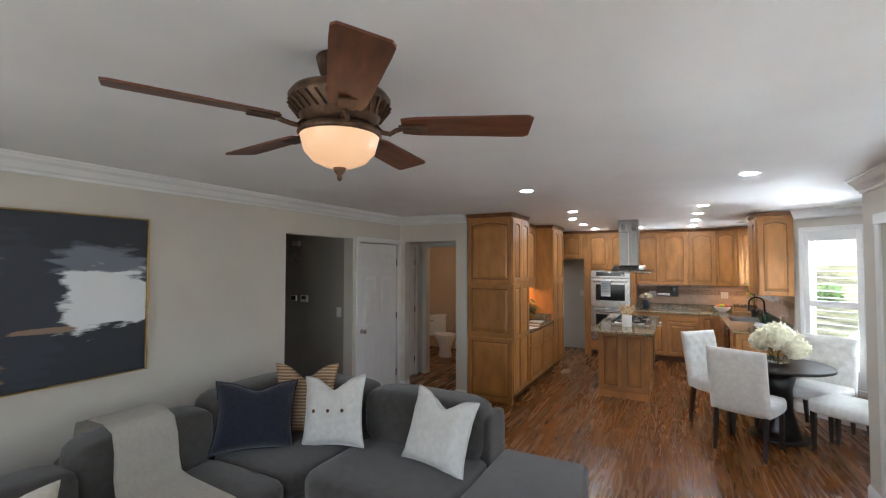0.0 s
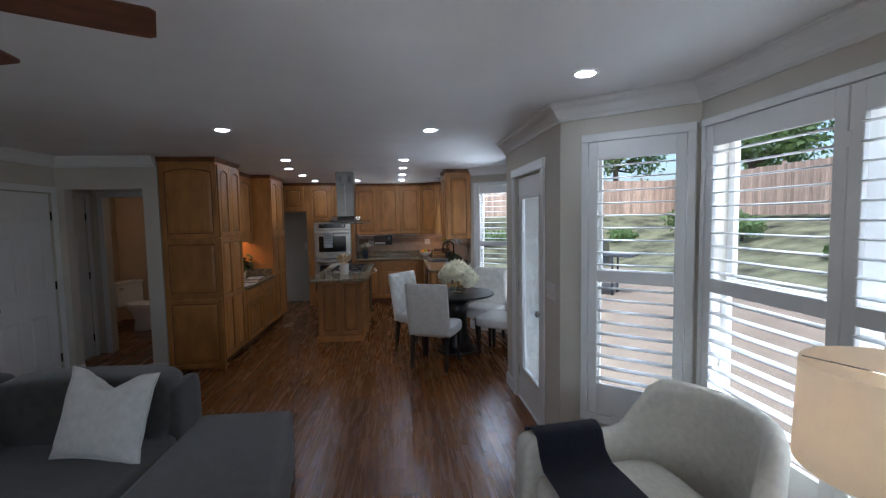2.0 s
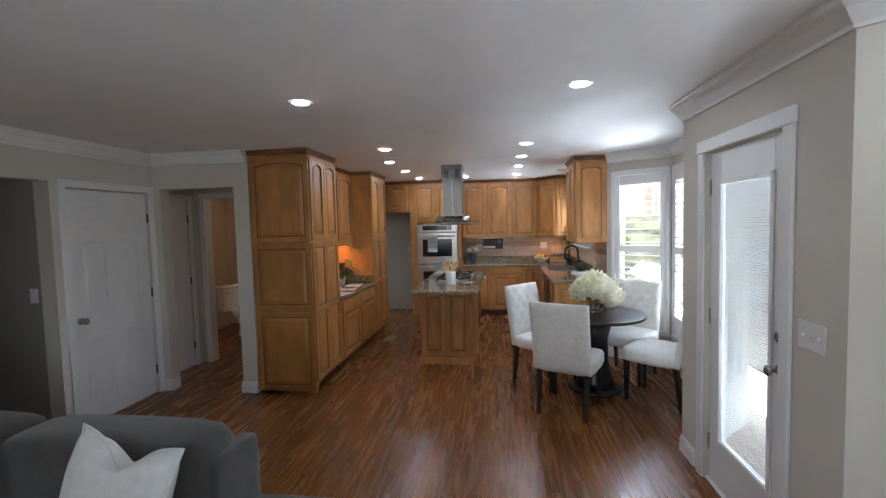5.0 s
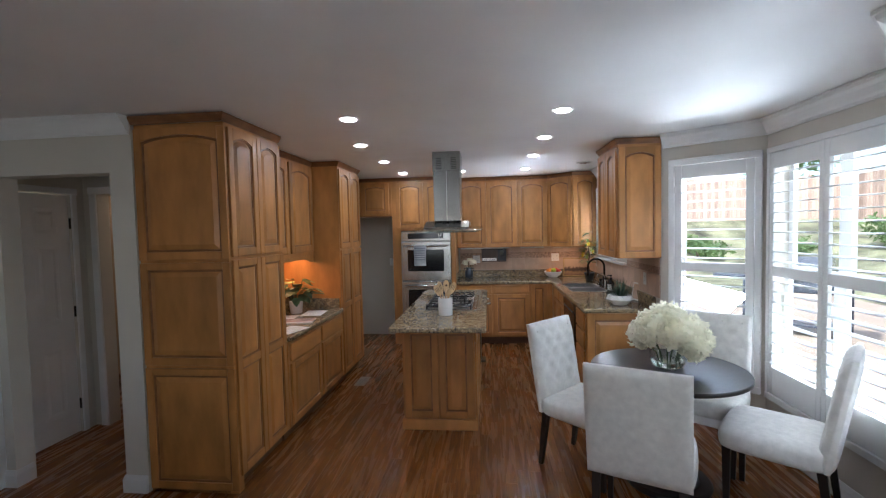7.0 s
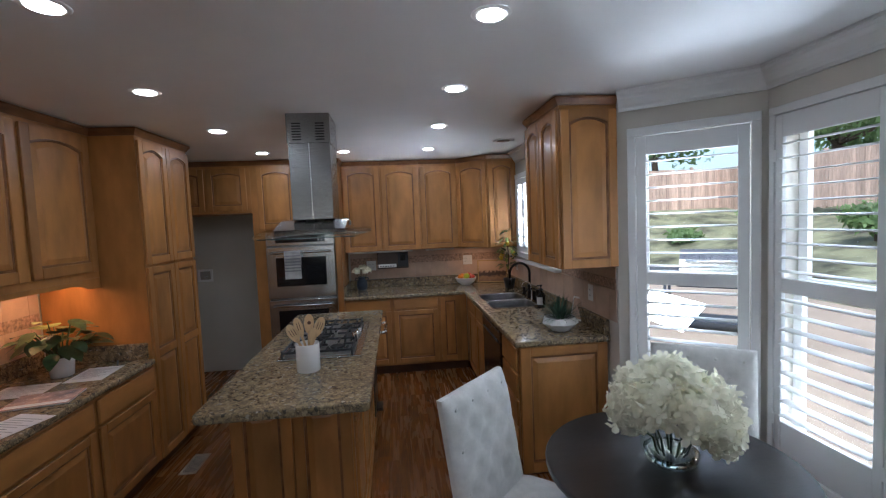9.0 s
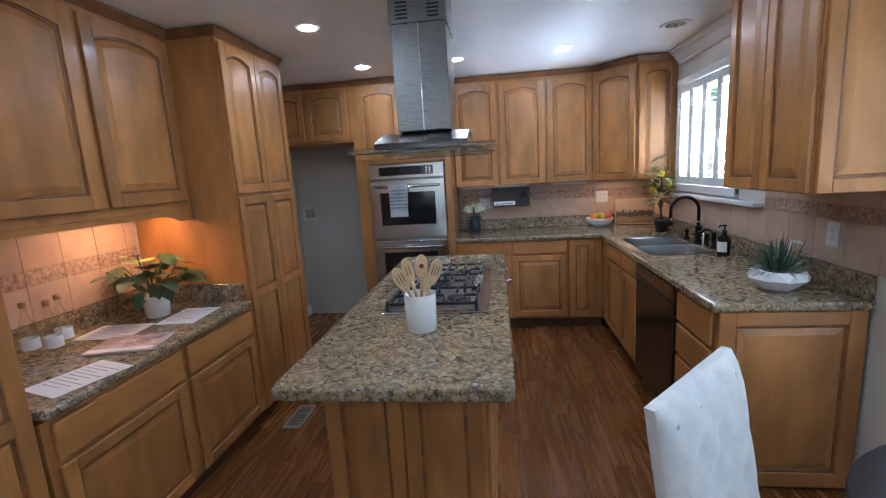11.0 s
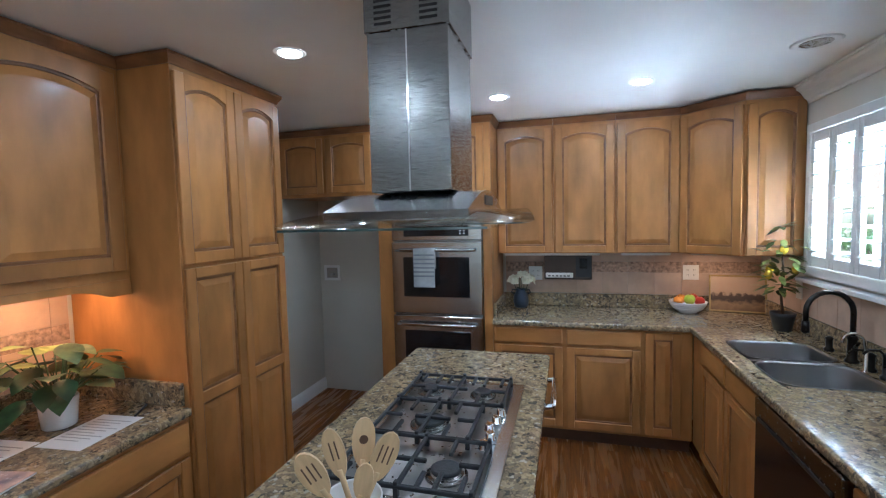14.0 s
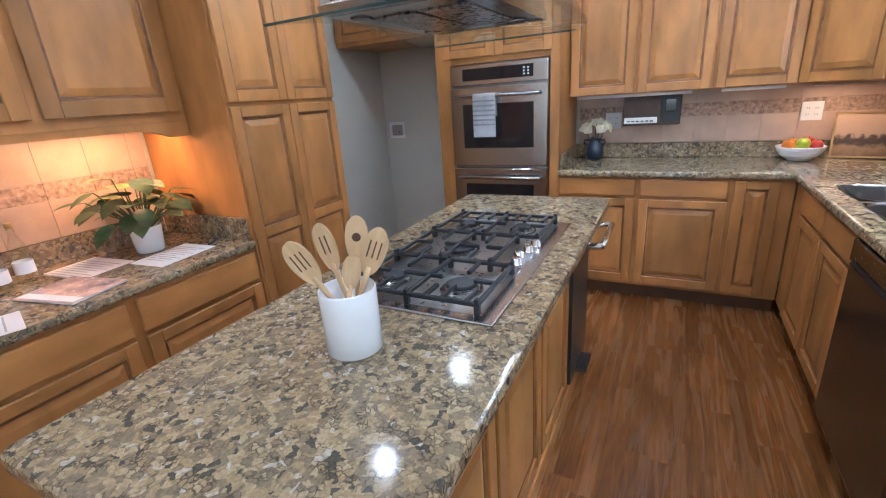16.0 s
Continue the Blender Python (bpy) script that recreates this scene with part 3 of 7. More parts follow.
def window(name, p0, p1, margin, panes, z0=WZ0, z1=WZ1, leaf=None, frame_wide=0.045, sill=True, meeting=1.32, **kw):
    """A window in the wall whose inner face runs from p0 to p1 (room to the left of that line), with sashes, panes, casing and shutters."""
    p0, p1 = Vector(p0), Vector(p1)
    d = (p1 - p0).normalized()
    ang = math.degrees(math.atan2(d.y, d.x))
    # local x from p1 to p0, front towards the room
    m = pose(p1.x, p1.y, 0, 0, 0, ang + 180)
    length = (p1 - p0).length
    a, b = margin[0], length - margin[1]
    wn_ = thing(name, "white framed window behind plantation shutters", "window", m, kind="structure")
    cz = bmesh.new()
    box(cz, a, a + frame_wide, -0.03, -0.001, z0, z1, 0.004)
    box(cz, b - frame_wide, b, -0.03, -0.001, z0, z1, 0.004)
    box(cz, a, b, -0.033, -0.001, z1 - frame_wide, z1 + 0.006, 0.004)
    box(cz, a, b, -0.033, -0.001, z0 - 0.012, z0 + frame_wide, 0.004)
    part("window_frame", cz, WHITE, wn_)
    ia, ib, iz0, iz1 = a + 0.045, b - 0.045, z0 + 0.05, z1 - 0.05
    wpan = (ib - ia) / panes
    for i in range(panes):
        u0, u1 = ia + i * wpan, ia + (i + 1) * wpan
        sb = bmesh.new()
        f = 0.05
        for zz0, zz1, yy in ((iz0, meeting + 0.02, 0.075), (meeting - 0.02, iz1, 0.100)):
            box(sb, u0, u0 + f, yy, yy + 0.03, zz0, zz1)
            box(sb, u1 - f, u1, yy, yy + 0.03, zz0, zz1)
            box(sb, u0 + f, u1 - f, yy, yy + 0.03, zz0, zz0 + f)
            box(sb, u0 + f, u1 - f, yy, yy + 0.03, zz1 - f, zz1)
        part("sash", sb, WHITE, wn_)
        for zz0, zz1, yy in ((iz0 + f, meeting - 0.03, 0.088), (meeting + 0.03, iz1 - f, 0.113)):
            g = part("pane", boxed(u0 + f, u1 - f, yy, yy + 0.004, zz0, zz1), GLASS, wn_)
            g.visible_shadow = False
    k = leaf or panes
    la, lb = a + frame_wide + 0.002, b - frame_wide - 0.002
    wl = (lb - la) / k
    for i in range(k):
        shutter(m @ pose(la + i * wl + 0.002, -0.002, 0), wl - 0.004, z0 + frame_wide + 0.004, z1 - frame_wide - 0.004, **kw)
    return wn_


SIDE = 0.085
window("window_living_south", LIV[3], LIV[2], (SIDE, SIDE), 1, edge=0.055)
window("window_living_east", LIV[2], LIV[1], (0.035, 0.03), 2, edge=0.055, frame_wide=0.035)
window("window_living_north", LIV[1], LIV[0], (0.15, 0.02), 1, edge=0.055)
window("window_dining_south", BRK[3], BRK[2], (SIDE, SIDE), 1, edge=0.055)
window("window_dining_east", BRK[2], BRK[1], (0.035, 0.035), 2, edge=0.04, frame_wide=0.035)
window("window_dining_north", BRK[1], BRK[0], (0.067, 0.028), 1, edge=0.055)
window("window_kitchen", (XR, 1.90), (XR, 2.90), (0.0, 0.0), 2, 1.29, 2.18, leaf=4, edge=0.035, top=0.06, bottom=0.06, rails=False, meeting=1.74, tilt=12,
       label="small white cafe shutter leaf over the sink")
structure("window_sill_kitchen", boxed(XR - 0.06, XR - 0.001, 1.62, 2.93, 1.235, 1.262, 0.004), WHITE, "white window sill above the sink", "sill")


def patio_door():
    """Glazed door with blinds between its panes; local x along the wall, front towards -y."""
    d = thing("door_patio", "white glazed patio door with closed inner blinds", "door", pose(XR + 0.03, -1.955, 0, 0, 0, -90), kind="structure")
    w, h = 0.77, 2.055
    gx0, gx1, gz0, gz1 = 0.125, w - 0.125, 0.30, 1.875
    bm = bmesh.new()
    box(bm, 0, gx0, 0, 0.045, 0.01, h, 0.002)
    box(bm, gx1, w, 0, 0.045, 0.01, h, 0.002)
    box(bm, gx0, gx1, 0, 0.045, 0.01, gz0)
    box(bm, gx0, gx1, 0, 0.045, gz1, h)
    part("door_frame", bm, WHITE, d)
    bm = bmesh.new()
    f = 0.028
    box(bm, gx0 - 0.012, gx0 + f - 0.012, -0.012, 0, gz0 - 0.012, gz1 + 0.012, 0.004)
    box(bm, gx1 - f + 0.012, gx1 + 0.012, -0.012, 0, gz0 - 0.012, gz1 + 0.012, 0.004)
    box(bm, gx0 + 0.016, gx1 - 0.016, -0.012, 0, gz0 - 0.012, gz0 + 0.016, 0.004)
    box(bm, gx0 + 0.016, gx1 - 0.016, -0.012, 0, gz1 - 0.016, gz1 + 0.012, 0.004)
    part("glazing_bead", bm, WHITE, d)
    for y in (0.008, 0.034):
        g = part("pane", boxed(gx0, gx1, y, y + 0.003, gz0, gz1), GLASS, d)
        g.visible_shadow = False
    me = mesh_of("slat", boxed(-(gx1 - gx0) / 2 + 0.004, (gx1 - gx0) / 2 - 0.004, -0.0065, 0.0065, -0.0004, 0.0004), WHITE)
    n = 118
    for i in range(n):
        shared("slat", me, d, pose((gx0 + gx1) / 2, 0.022, gz0 + 0.012 + i * (gz1 - gz0 - 0.02) / n, -70))
    bm = lathe(bmesh.new(), [(0.026, 0), (0.026, 0.006), (0.01, 0.012), (0.01, 0.035), (0.024, 0.045), (0.026, 0.058), (0.012, 0.066)], n=16)
    bmesh.ops.rotate(bm, verts=bm.verts, matrix=Matrix.Rotation(radians(90), 3, "X"))
    bmesh.ops.translate(bm, verts=bm.verts, vec=(w - 0.06, 0, 0.94))
    part("knob", bm, PEWTER, d, "satin nickel knob")
    bm = lathe(bmesh.new(), [(0.027, 0), (0.027, 0.012), (0.016, 0.02)], n=16)
    bmesh.ops.rotate(bm, verts=bm.verts, matrix=Matrix.Rotation(radians(90), 3, "X"))
    bmesh.ops.translate(bm, verts=bm.verts, vec=(w - 0.06, 0, 1.10))
    part("deadbolt", bm, PEWTER, d, "satin nickel deadbolt")
    for z in (0.25, 1.05, 1.85):
        part("hinge", boxed(-0.012, 0.012, -0.006, 0.0, z - 0.05, z + 0.05, 0.001), PEWTER, d)
    part("latch_hook", boxed(w - 0.05, w + 0.02, -0.012, -0.001, 1.96, 1.975, 0.002), DARKMETAL, d, "dark metal hook at the top")
    part("threshold", boxed(-0.01, w + 0.01, -0.02, 0.12, 0.0, 0.012, 0.003), WHITE, d)


patio_door()


def plate(name, m, w, h, label, category, kind_=None, n=2):
    """A wall plate; local x along the wall, front towards -y, centred."""
    t = thing(name, label, category, m)
    part("plate", boxed(-w / 2, w / 2, -0.006, 0, -h / 2, h / 2, 0.002), PLASTIC, t)
    for i in range(n):
        x = (i - (n - 1) / 2) * 0.046
        if kind_ == "outlet":
            for z in (-0.02, 0.02):
                part("socket", lathe_y(0.0165, x, z), PLASTIC, t)
                for q in (-0.006, 0.006):
                    part("slot", boxed(x + q - 0.0012, x + q + 0.0012, -0.0098, -0.0088, z - 0.005, z + 0.005), BLACK, t)
        else:
            part("toggle", boxed(x - 0.005, x + 0.005, -0.016, -0.006, -0.004, 0.012, 0.001), PLASTIC, t)
    return t


def lathe_y(r, x, z):
    bm = lathe(bmesh.new(), [(r, 0), (r, 0.003)], n=14)
    bmesh.ops.rotate(bm, verts=bm.verts, matrix=Matrix.Rotation(radians(90), 3, "X"))
    bmesh.ops.translate(bm, verts=bm.verts, vec=(x, -0.006, z))
    return bm


plate("light_switch", pose(XR, -2.93, 1.17, 0, 0, -90), 0.165, 0.118, "white triple light switch beside the patio door", "switch", n=3)
plate("light_switch", pose(-3.50, -1.80, 1.17), 0.075, 0.118, "white light switch on the taupe wall", "switch", n=1)
th = thing("thermostat", "white wall thermostat with a small dark display", "thermostat", pose(-4.08, -1.80, 1.32))
part("case", boxed(-0.06, 0.06, -0.025, 0, -0.045, 0.045, 0.004), PLASTIC, th)
part("display", boxed(-0.035, 0.035, -0.0265, -0.025, -0.005, 0.03), BLACK, th)
ap = thing("alarm_panel", "small dark alarm keypad on the taupe wall", "keypad", pose(-4.27, -1.80, 1.32))
part("case", boxed(-0.05, 0.05, -0.02, 0, -0.035, 0.035, 0.003), PLASTIC, ap)
part("keypad", boxed(-0.04, 0.04, -0.0215, -0.02, -0.028, 0.028), BLACK, ap)
ch = thing("door_chime", "door chime with three metal tubes on the wall", "door chime", pose(-4.22, -1.80, 1.93))
part("body", boxed(-0.06, 0.06, -0.05, 0, 0.08, 0.15, 0.006), PLASTIC, ch)
for i in range(3):
    part("tube", tube(bmesh.new(), [(-0.035 + i * 0.035, -0.03, -0.08 - 0.02 * i), (-0.035 + i * 0.035, -0.03, 0.08)], 0.010), PEWTER, ch, "brushed metal tube")

# unseen rear windows, added to let light in from behind the camera
for i_, x_ in enumerate((-2.51 + 0.0, -0.61)):
    wr = thing("window_south_" + "ab"[i_], "added, unseen white framed window in the rear wall", "window", pose(x_ + 1.4, -7.8, 0, 0, 0, 180), kind="structure")
    bm = bmesh.new()
    for a in ((-0.06, 0.0, 0.54, 2.16), (1.4, 1.46, 0.54, 2.16), (0.0, 1.4, 2.1, 2.16), (0.0, 1.4, 0.54, 0.6)):
        box(bm, a[0], a[1], -0.02, -0.001, a[2], a[3], 0.003)
    part("window_frame", bm, WHITE, wr)
    part("meeting_rail", boxed(0.0, 1.4, 0.02, 0.05, 1.33, 1.37), WHITE, wr)

# ---- kitchen cabinets ----


def arch_outline(x0, x1, z0, z1, rise):
    """Rectangle whose top is a shallow arch that springs from shoulders."""
    pts = [(x0, z0), (x1, z0), (x1, z1 - rise)]
    if rise:
        n = 12
        for i in range(1, n):
            t = i / n
            pts.append((x1 + (x0 - x1) * t, z1 - rise + rise * (1 - (2 * t - 1) ** 2)))
        pts.append((x0, z1 - rise))
    else:
        pts.append((x0, z1))
    return pts


def raised_door(parent, x0, x1, z0, z1, rise=0.0, rail=0.054, y=0.0, mids=(), mat=None):
    """A framed door with raised panels, its face at y towards -y."""
    rise *= 0.72
    mat = mat or MAPLE
    bm = bmesh.new()
    t = 0.02
    d = part("door", boxed(x0 + 0.003, x1 - 0.003, y - 0.005, y - 0.001, z0 + 0.003, z1 - 0.003), mat, parent)
    part("stile", boxed(x0, x0 + rail, y - t, y - 0.0052, z0, z1, 0.003), mat, d)
    part("stile", boxed(x1 - rail, x1, y - t, y - 0.0052, z0, z1, 0.003), mat, d)
    part("rail", boxed(x0 + rail, x1 - rail, y - t, y - 0.0052, z0, z0 + rail, 0.003), mat, d)
    levels = [z0 + rail]
    for mz in mids:
        part("rail", boxed(x0 + rail, x1 - rail, y - t, y - 0.0052, mz - rail / 2, mz + rail / 2, 0.003), mat, d)
        levels += [mz - rail / 2, mz + rail / 2]
    levels.append(z1 - rail * 0.9)
    a, b = x0 + rail, x1 - rail
    if rise:
        arch = arch_outline(a, b, 0, z1 - rail * 0.9, rise)[2:]
        prism(bm, [(b, z1)] + [(a, z1)] + list(reversed(arch)), y - t, y - 0.0052, "y")
    else:
        box(bm, a, b, y - t, y - 0.0052, z1 - rail * 0.9, z1, 0.003)
    part("rail", bm, mat, d)
    for i in range(0, len(levels), 2):
        c, e = levels[i], levels[i + 1]
        r = rise if i == len(levels) - 2 else 0
        o = arch_outline(a, b, c, e, r)
        bm = bmesh.new()
        cx, cz, w, h = (a + b) / 2, (c + e) / 2, b - a, e - c
        loops = []
        for inset, dep in ((-0.002, 0.010), (0.010, 0.010), (0.014, 0.007), (0.045, 0.016)):
            loops.append([bm.verts.new((cx + (px - cx) * (1 - 2 * inset / w), y - dep, cz + (pz - cz) * (1 - 2 * inset / h))) for px, pz in o])
        n = len(o)
        for li, (p, q) in enumerate(zip(loops, loops[1:])):
            for k in range(n):
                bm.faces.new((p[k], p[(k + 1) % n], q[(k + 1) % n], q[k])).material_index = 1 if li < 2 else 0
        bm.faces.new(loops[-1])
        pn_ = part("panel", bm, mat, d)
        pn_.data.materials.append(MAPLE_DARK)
    return d


def drawer_front(parent, x0, x1, z0, z1, y=0.0):
    bm = bmesh.new()
    box(bm, x0, x1, y - 0.02, y - 0.001, z0, z1, 0.008, 2)
    return part("drawer_front", bm, MAPLE_H, parent)


def carcass(parent, x0, x1, z0, z1, depth, toe=0.0, mat=None):
    part("body", boxed(x0, x1, 0, depth, z0 + toe, z1, 0.002), mat or MAPLE, parent)
    if toe:
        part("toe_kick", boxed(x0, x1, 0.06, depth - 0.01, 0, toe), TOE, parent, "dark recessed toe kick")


def cornice(parent, x0, x1, z, depth, left=True, right=True):
    """Dark moulding round the top of a wall or tall cabinet."""
    prof = [(0.0, z - 0.004), (0.006, z - 0.004), (0.010, z + 0.006), (0.022, z + 0.024), (0.028, z + 0.033), (0.028, z + 0.046), (0.0, z + 0.046)]
    line = [(x0, 0.0), (x1, 0.0)]
    if left:
        line = [(x0, depth)] + line
    if right:
        line = line + [(x1, depth)]
    part("cornice", sweep(bmesh.new(), prof, line, -1), MAPLE_DARK, parent, "dark stained cornice")


CT = 2.385  # top of the wall cabinets

# tall pantry by the hall: two doors over two, panelled end
pan = thing("pantry_cabinet", "tall honey maple pantry cabinet with raised arched panels", "cabinet", pose(-1.60, -0.755, 0, 0, 0, 90), group="tall cabinets")
carcass(pan, 0, 0.72, 0, CT, 0.605, 0.10)
part("body_foot", boxed(0.0, 0.06, 0.0, 0.605, 0.0, 0.10), MAPLE, pan)
for a in (0.018, 0.363):
    raised_door(pan, a, a + 0.340, 1.535, CT - 0.03, 0.045)
    raised_door(pan, a, a + 0.340, 0.11, 1.515, 0.0, mids=(0.83,))
cornice(pan, -0.02, 0.72, CT, 0.605, True, False)
pend = thing("pantry_end_panel", "honey maple panelled end of the tall pantry", "cabinet panel", pose(-2.20, -0.757, 0))
for (c, e, r) in ((0.03, 0.825, 0), (0.845, 1.505, 0), (1.525, CT - 0.03, 0.05)):
    raised_door(pend, 0.004, 0.615, c, e, r, rail=0.05)

# desk run
desk = thing("desk_cabinet", "honey maple base cabinet under the desk counter", "cabinet", pose(-1.585, -0.033, 0, 0, 0, 90), group="base cabinets")
carcass(desk, 0, 1.30, 0, 0.80, 0.60, 0.10)
for a, b in ((0.03, 0.66), (0.70, 1.28)):
    drawer_front(desk, a, b, 0.64, 0.785)
    raised_door(desk, a, b, 0.12, 0.62)
top = structure("desk_counter", boxed(-2.265, -1.555, -0.03, 1.262, 0.805, 0.845, 0.012, 2), GRANITE, "polished brown granite desk counter", "countertop")
top["kind"] = ""
structure("desk_upstand", boxed(-2.268, -2.246, -0.03, 1.24, 0.847, 0.955, 0.002), GRANITE, "granite upstand behind the desk", "upstand")
structure("desk_upstand_side", boxed(-2.244, -1.60, 1.244, 1.265, 0.847, 0.955, 0.002), GRANITE, "granite upstand beside the pantry", "upstand")
du = thing("desk_wall_cabinet", "honey maple wall cabinet with arched doors above the desk", "cabinet", pose(-1.87, -0.033, 0, 0, 0, 90), group="wall cabinets")
part("body", boxed(0, 1.298, 0, 0.395, 1.43, CT, 0.002), MAPLE, du)
for a, b in ((0.03, 0.69), (0.725, 1.27)):
    raised_door(du, a, b, 1.475, CT - 0.03, 0.05, rail=0.065)
vo = [(0, 1.43), (0, 1.36), (0.10, 1.36), (0.16, 1.385), (0.24, 1.40), (1.06, 1.40), (1.14, 1.385), (1.2, 1.36), (1.298, 1.36), (1.298, 1.43)]
part("valance", prism(bmesh.new(), vo, 0.0, 0.02, "y"), MAPLE, du, "shaped maple valance")
cornice(du, 0, 1.298, CT, 0.39, False, False)

# tall pantry by the alcove
p2 = thing("pantry_cabinet", "tall narrow honey maple pantry cabinet beside the alcove", "cabinet", pose(-1.58, 1.27, 0, 0, 0, 90), group="tall cabinets")
carcass(p2, 0, 0.745, 0, CT, 0.685, 0.10)
for a in (0.008, 0.375):
    raised_door(p2, a, a + 0.362, 1.495, CT - 0.03, 0.045)
    raised_door(p2, a, a + 0.362, 0.11, 1.475, 0.0, mids=(0.86,))
cornice(p2, 0.0, 0.745, CT, 0.60, True, True)

# cabinet above the empty alcove
fu = thing("alcove_wall_cabinet", "short honey maple cabinet above the empty refrigerator alcove", "cabinet", pose(-2.265, 2.97, 0), group="wall cabinets")
part("body", boxed(0, 0.90, 0, 0.61, 1.88, CT, 0.002), MAPLE, fu)
for a in (0.03, 0.46):
    raised_door(fu, a, a + 0.40, 1.91, CT - 0.03, 0.035)
cornice(fu, 0, 0.90, CT, 0.6, False, False)

# oven tower
ov = thing("oven_cabinet", "tall honey maple cabinet housing the double oven", "cabinet", pose(-1.365, 2.97, 0), group="tall cabinets")
part("side", boxed(0, 0.125, 0, 0.61, 0.0, CT, 0.002), MAPLE, ov)
part("side", boxed(0.850, 0.915, 0, 0.61, 0.0, CT, 0.002), MAPLE, ov)
part("body", boxed(0.125, 0.850, 0.0, 0.61, 1.66, CT, 0.002), MAPLE, ov)
part("body", boxed(0.125, 0.850, 0.0, 0.61, 0.10, 0.29, 0.002), MAPLE, ov)
for a in (0.07, 0.475):
    raised_door(ov, a, a + 0.39, 1.70, CT - 0.03, 0.04)
drawer_front(ov, 0.12, 0.85, 0.12, 0.275)
cornice(ov, 0, 0.915, CT, 0.30, False, True)

oven = thing("double_oven", "stainless steel double wall oven with black glass doors", "oven", pose(-1.238, 2.95, 0))
OW = 0.718
part("body", boxed(0.004, OW - 0.004, 0.02, 0.55, 0.30, 1.65), STEEL, oven)
part("control_panel", boxed(0, OW, -0.012, 0.02, 1.515, 1.652, 0.004), STEEL_H, oven)
part("control_glass", boxed(0.10, OW - 0.10, -0.0145, -0.012, 1.545, 1.625), BLACKGLASS, oven, "black glass control strip")
for i in range(2):
    for k in range(3):
        part("button", boxed(OW - 0.17 + 0.03 * i, OW - 0.158 + 0.03 * i, -0.016, -0.0145, 1.56 + 0.02 * k, 1.568 + 0.02 * k), PLASTIC, oven)
for z0, z1 in ((0.945, 1.500), (0.315, 0.925)):
    dr = part("oven_door", boxed(0, OW, -0.022, 0.018, z0, z1, 0.004), STEEL_H, oven)
    part("window", boxed(0.095, OW - 0.095, -0.0245, -0.022, z0 + 0.13, z1 - 0.115, 0.001), BLACKGLASS, dr, "black oven window")
    zz = z1 - 0.06
    part("handle", tube(bmesh.new(), [(0.05, -0.022, zz), (0.055, -0.055, zz), (0.09, -0.066, zz), (OW / 2, -0.07, zz), (OW - 0.09, -0.066, zz), (OW - 0.055, -0.055, zz), (OW - 0.05, -0.022, zz)], 0.013, 10), STEEL_H, dr, "curved steel bar handle")
tw = thing("dish_towel", "folded white and grey striped towel hanging over the oven handle", "towel", pose(-1.238 + 0.285, 2.95, 0))
TW = material("towel_white", (0.70, 0.70, 0.69), 0.95, bump=0.3, bump_scale=300)
TG = material("towel_grey", (0.36, 0.38, 0.41), 0.95, bump=0.3, bump_scale=300)
bm = bmesh.new()
cols = 9
rows_ = [(-0.052, 1.30), (-0.060, 1.40), (-0.0655, 1.455), (-0.072, 1.4555), (-0.086, 1.452), (-0.0885, 1.43), (-0.089, 1.36), (-0.089, 1.26), (-0.088, 1.16)]
grid = [[bm.verts.new((-0.085 + 0.17 * c / (cols - 1), y + 0.0035 * math.sin(c * 1.7 + r * 0.3), z)) for c in range(cols)] for r, (y, z) in enumerate(rows_)]
for r in range(len(rows_) - 1):
    for c in range(cols - 1):
        bm.faces.new((grid[r][c], grid[r][c + 1], grid[r + 1][c + 1], grid[r + 1][c]))
bmesh.ops.solidify(bm, geom=bm.faces[:], thickness=0.003)
part("cloth", smooth(bm), TW, tw)
for i in range(6):
    z = 1.40 - i * 0.032
    part("stripe", boxed(-0.082, 0.082, -0.0945, -0.0925, z, z + 0.012), TG, tw, "grey woven stripe")

# wall cabinets of the back wall and the diagonal corner
xs = [-0.447, -0.005, 0.448, 0.892]
for i in range(3):
    c = thing("wall_cabinet", "honey maple wall cabinet with an arched raised panel", "cabinet", pose(xs[i], 3.27, 0), group="wall cabinets")
    w = xs[i + 1] - xs[i]
    part("body", boxed(0, w - 0.001, 0, 0.31, 1.385, CT, 0.002), MAPLE, c)
    raised_door(c, 0.012, w - 0.014, 1.39, CT - 0.03, 0.05)
    cornice(c, 0, w - 0.001, CT, 0.3, False, False)
dc = thing("corner_wall_cabinet", "diagonal honey maple corner wall cabinet", "cabinet", pose(0.892, 3.27, 0), group="wall cabinets")
part("body", prism(bmesh.new(), [(0.001, 0.0), (0.305, -0.305), (0.636, -0.305), (0.636, 0.313), (0.001, 0.313)], 1.385, CT, "z"), MAPLE, dc)
cd = part("cornice", sweep(bmesh.new(), [(0.0, CT - 0.004), (0.006, CT - 0.004), (0.010, CT + 0.006), (0.022, CT + 0.024), (0.028, CT + 0.033), (0.028, CT + 0.046), (0.0, CT + 0.046)],
                           [(0.0, 0.0), (0.305, -0.305), (0.635, -0.305)], -1), MAPLE_DARK, dc, "dark stained cornice")
holder = part("diagonal_face", boxed(0.004, 0.426, -0.003, 0.0, 1.387, CT - 0.01), MAPLE, dc)
holder.matrix_basis = pose(0.0, -0.001, 0, 0, 0, -45)
raised_door(holder, 0.008, 0.424, 1.39, CT - 0.03, 0.05, y=-0.003)
raised_door(dc, 0.315, 0.628, 1.39, CT - 0.03, 0.045, y=-0.306)

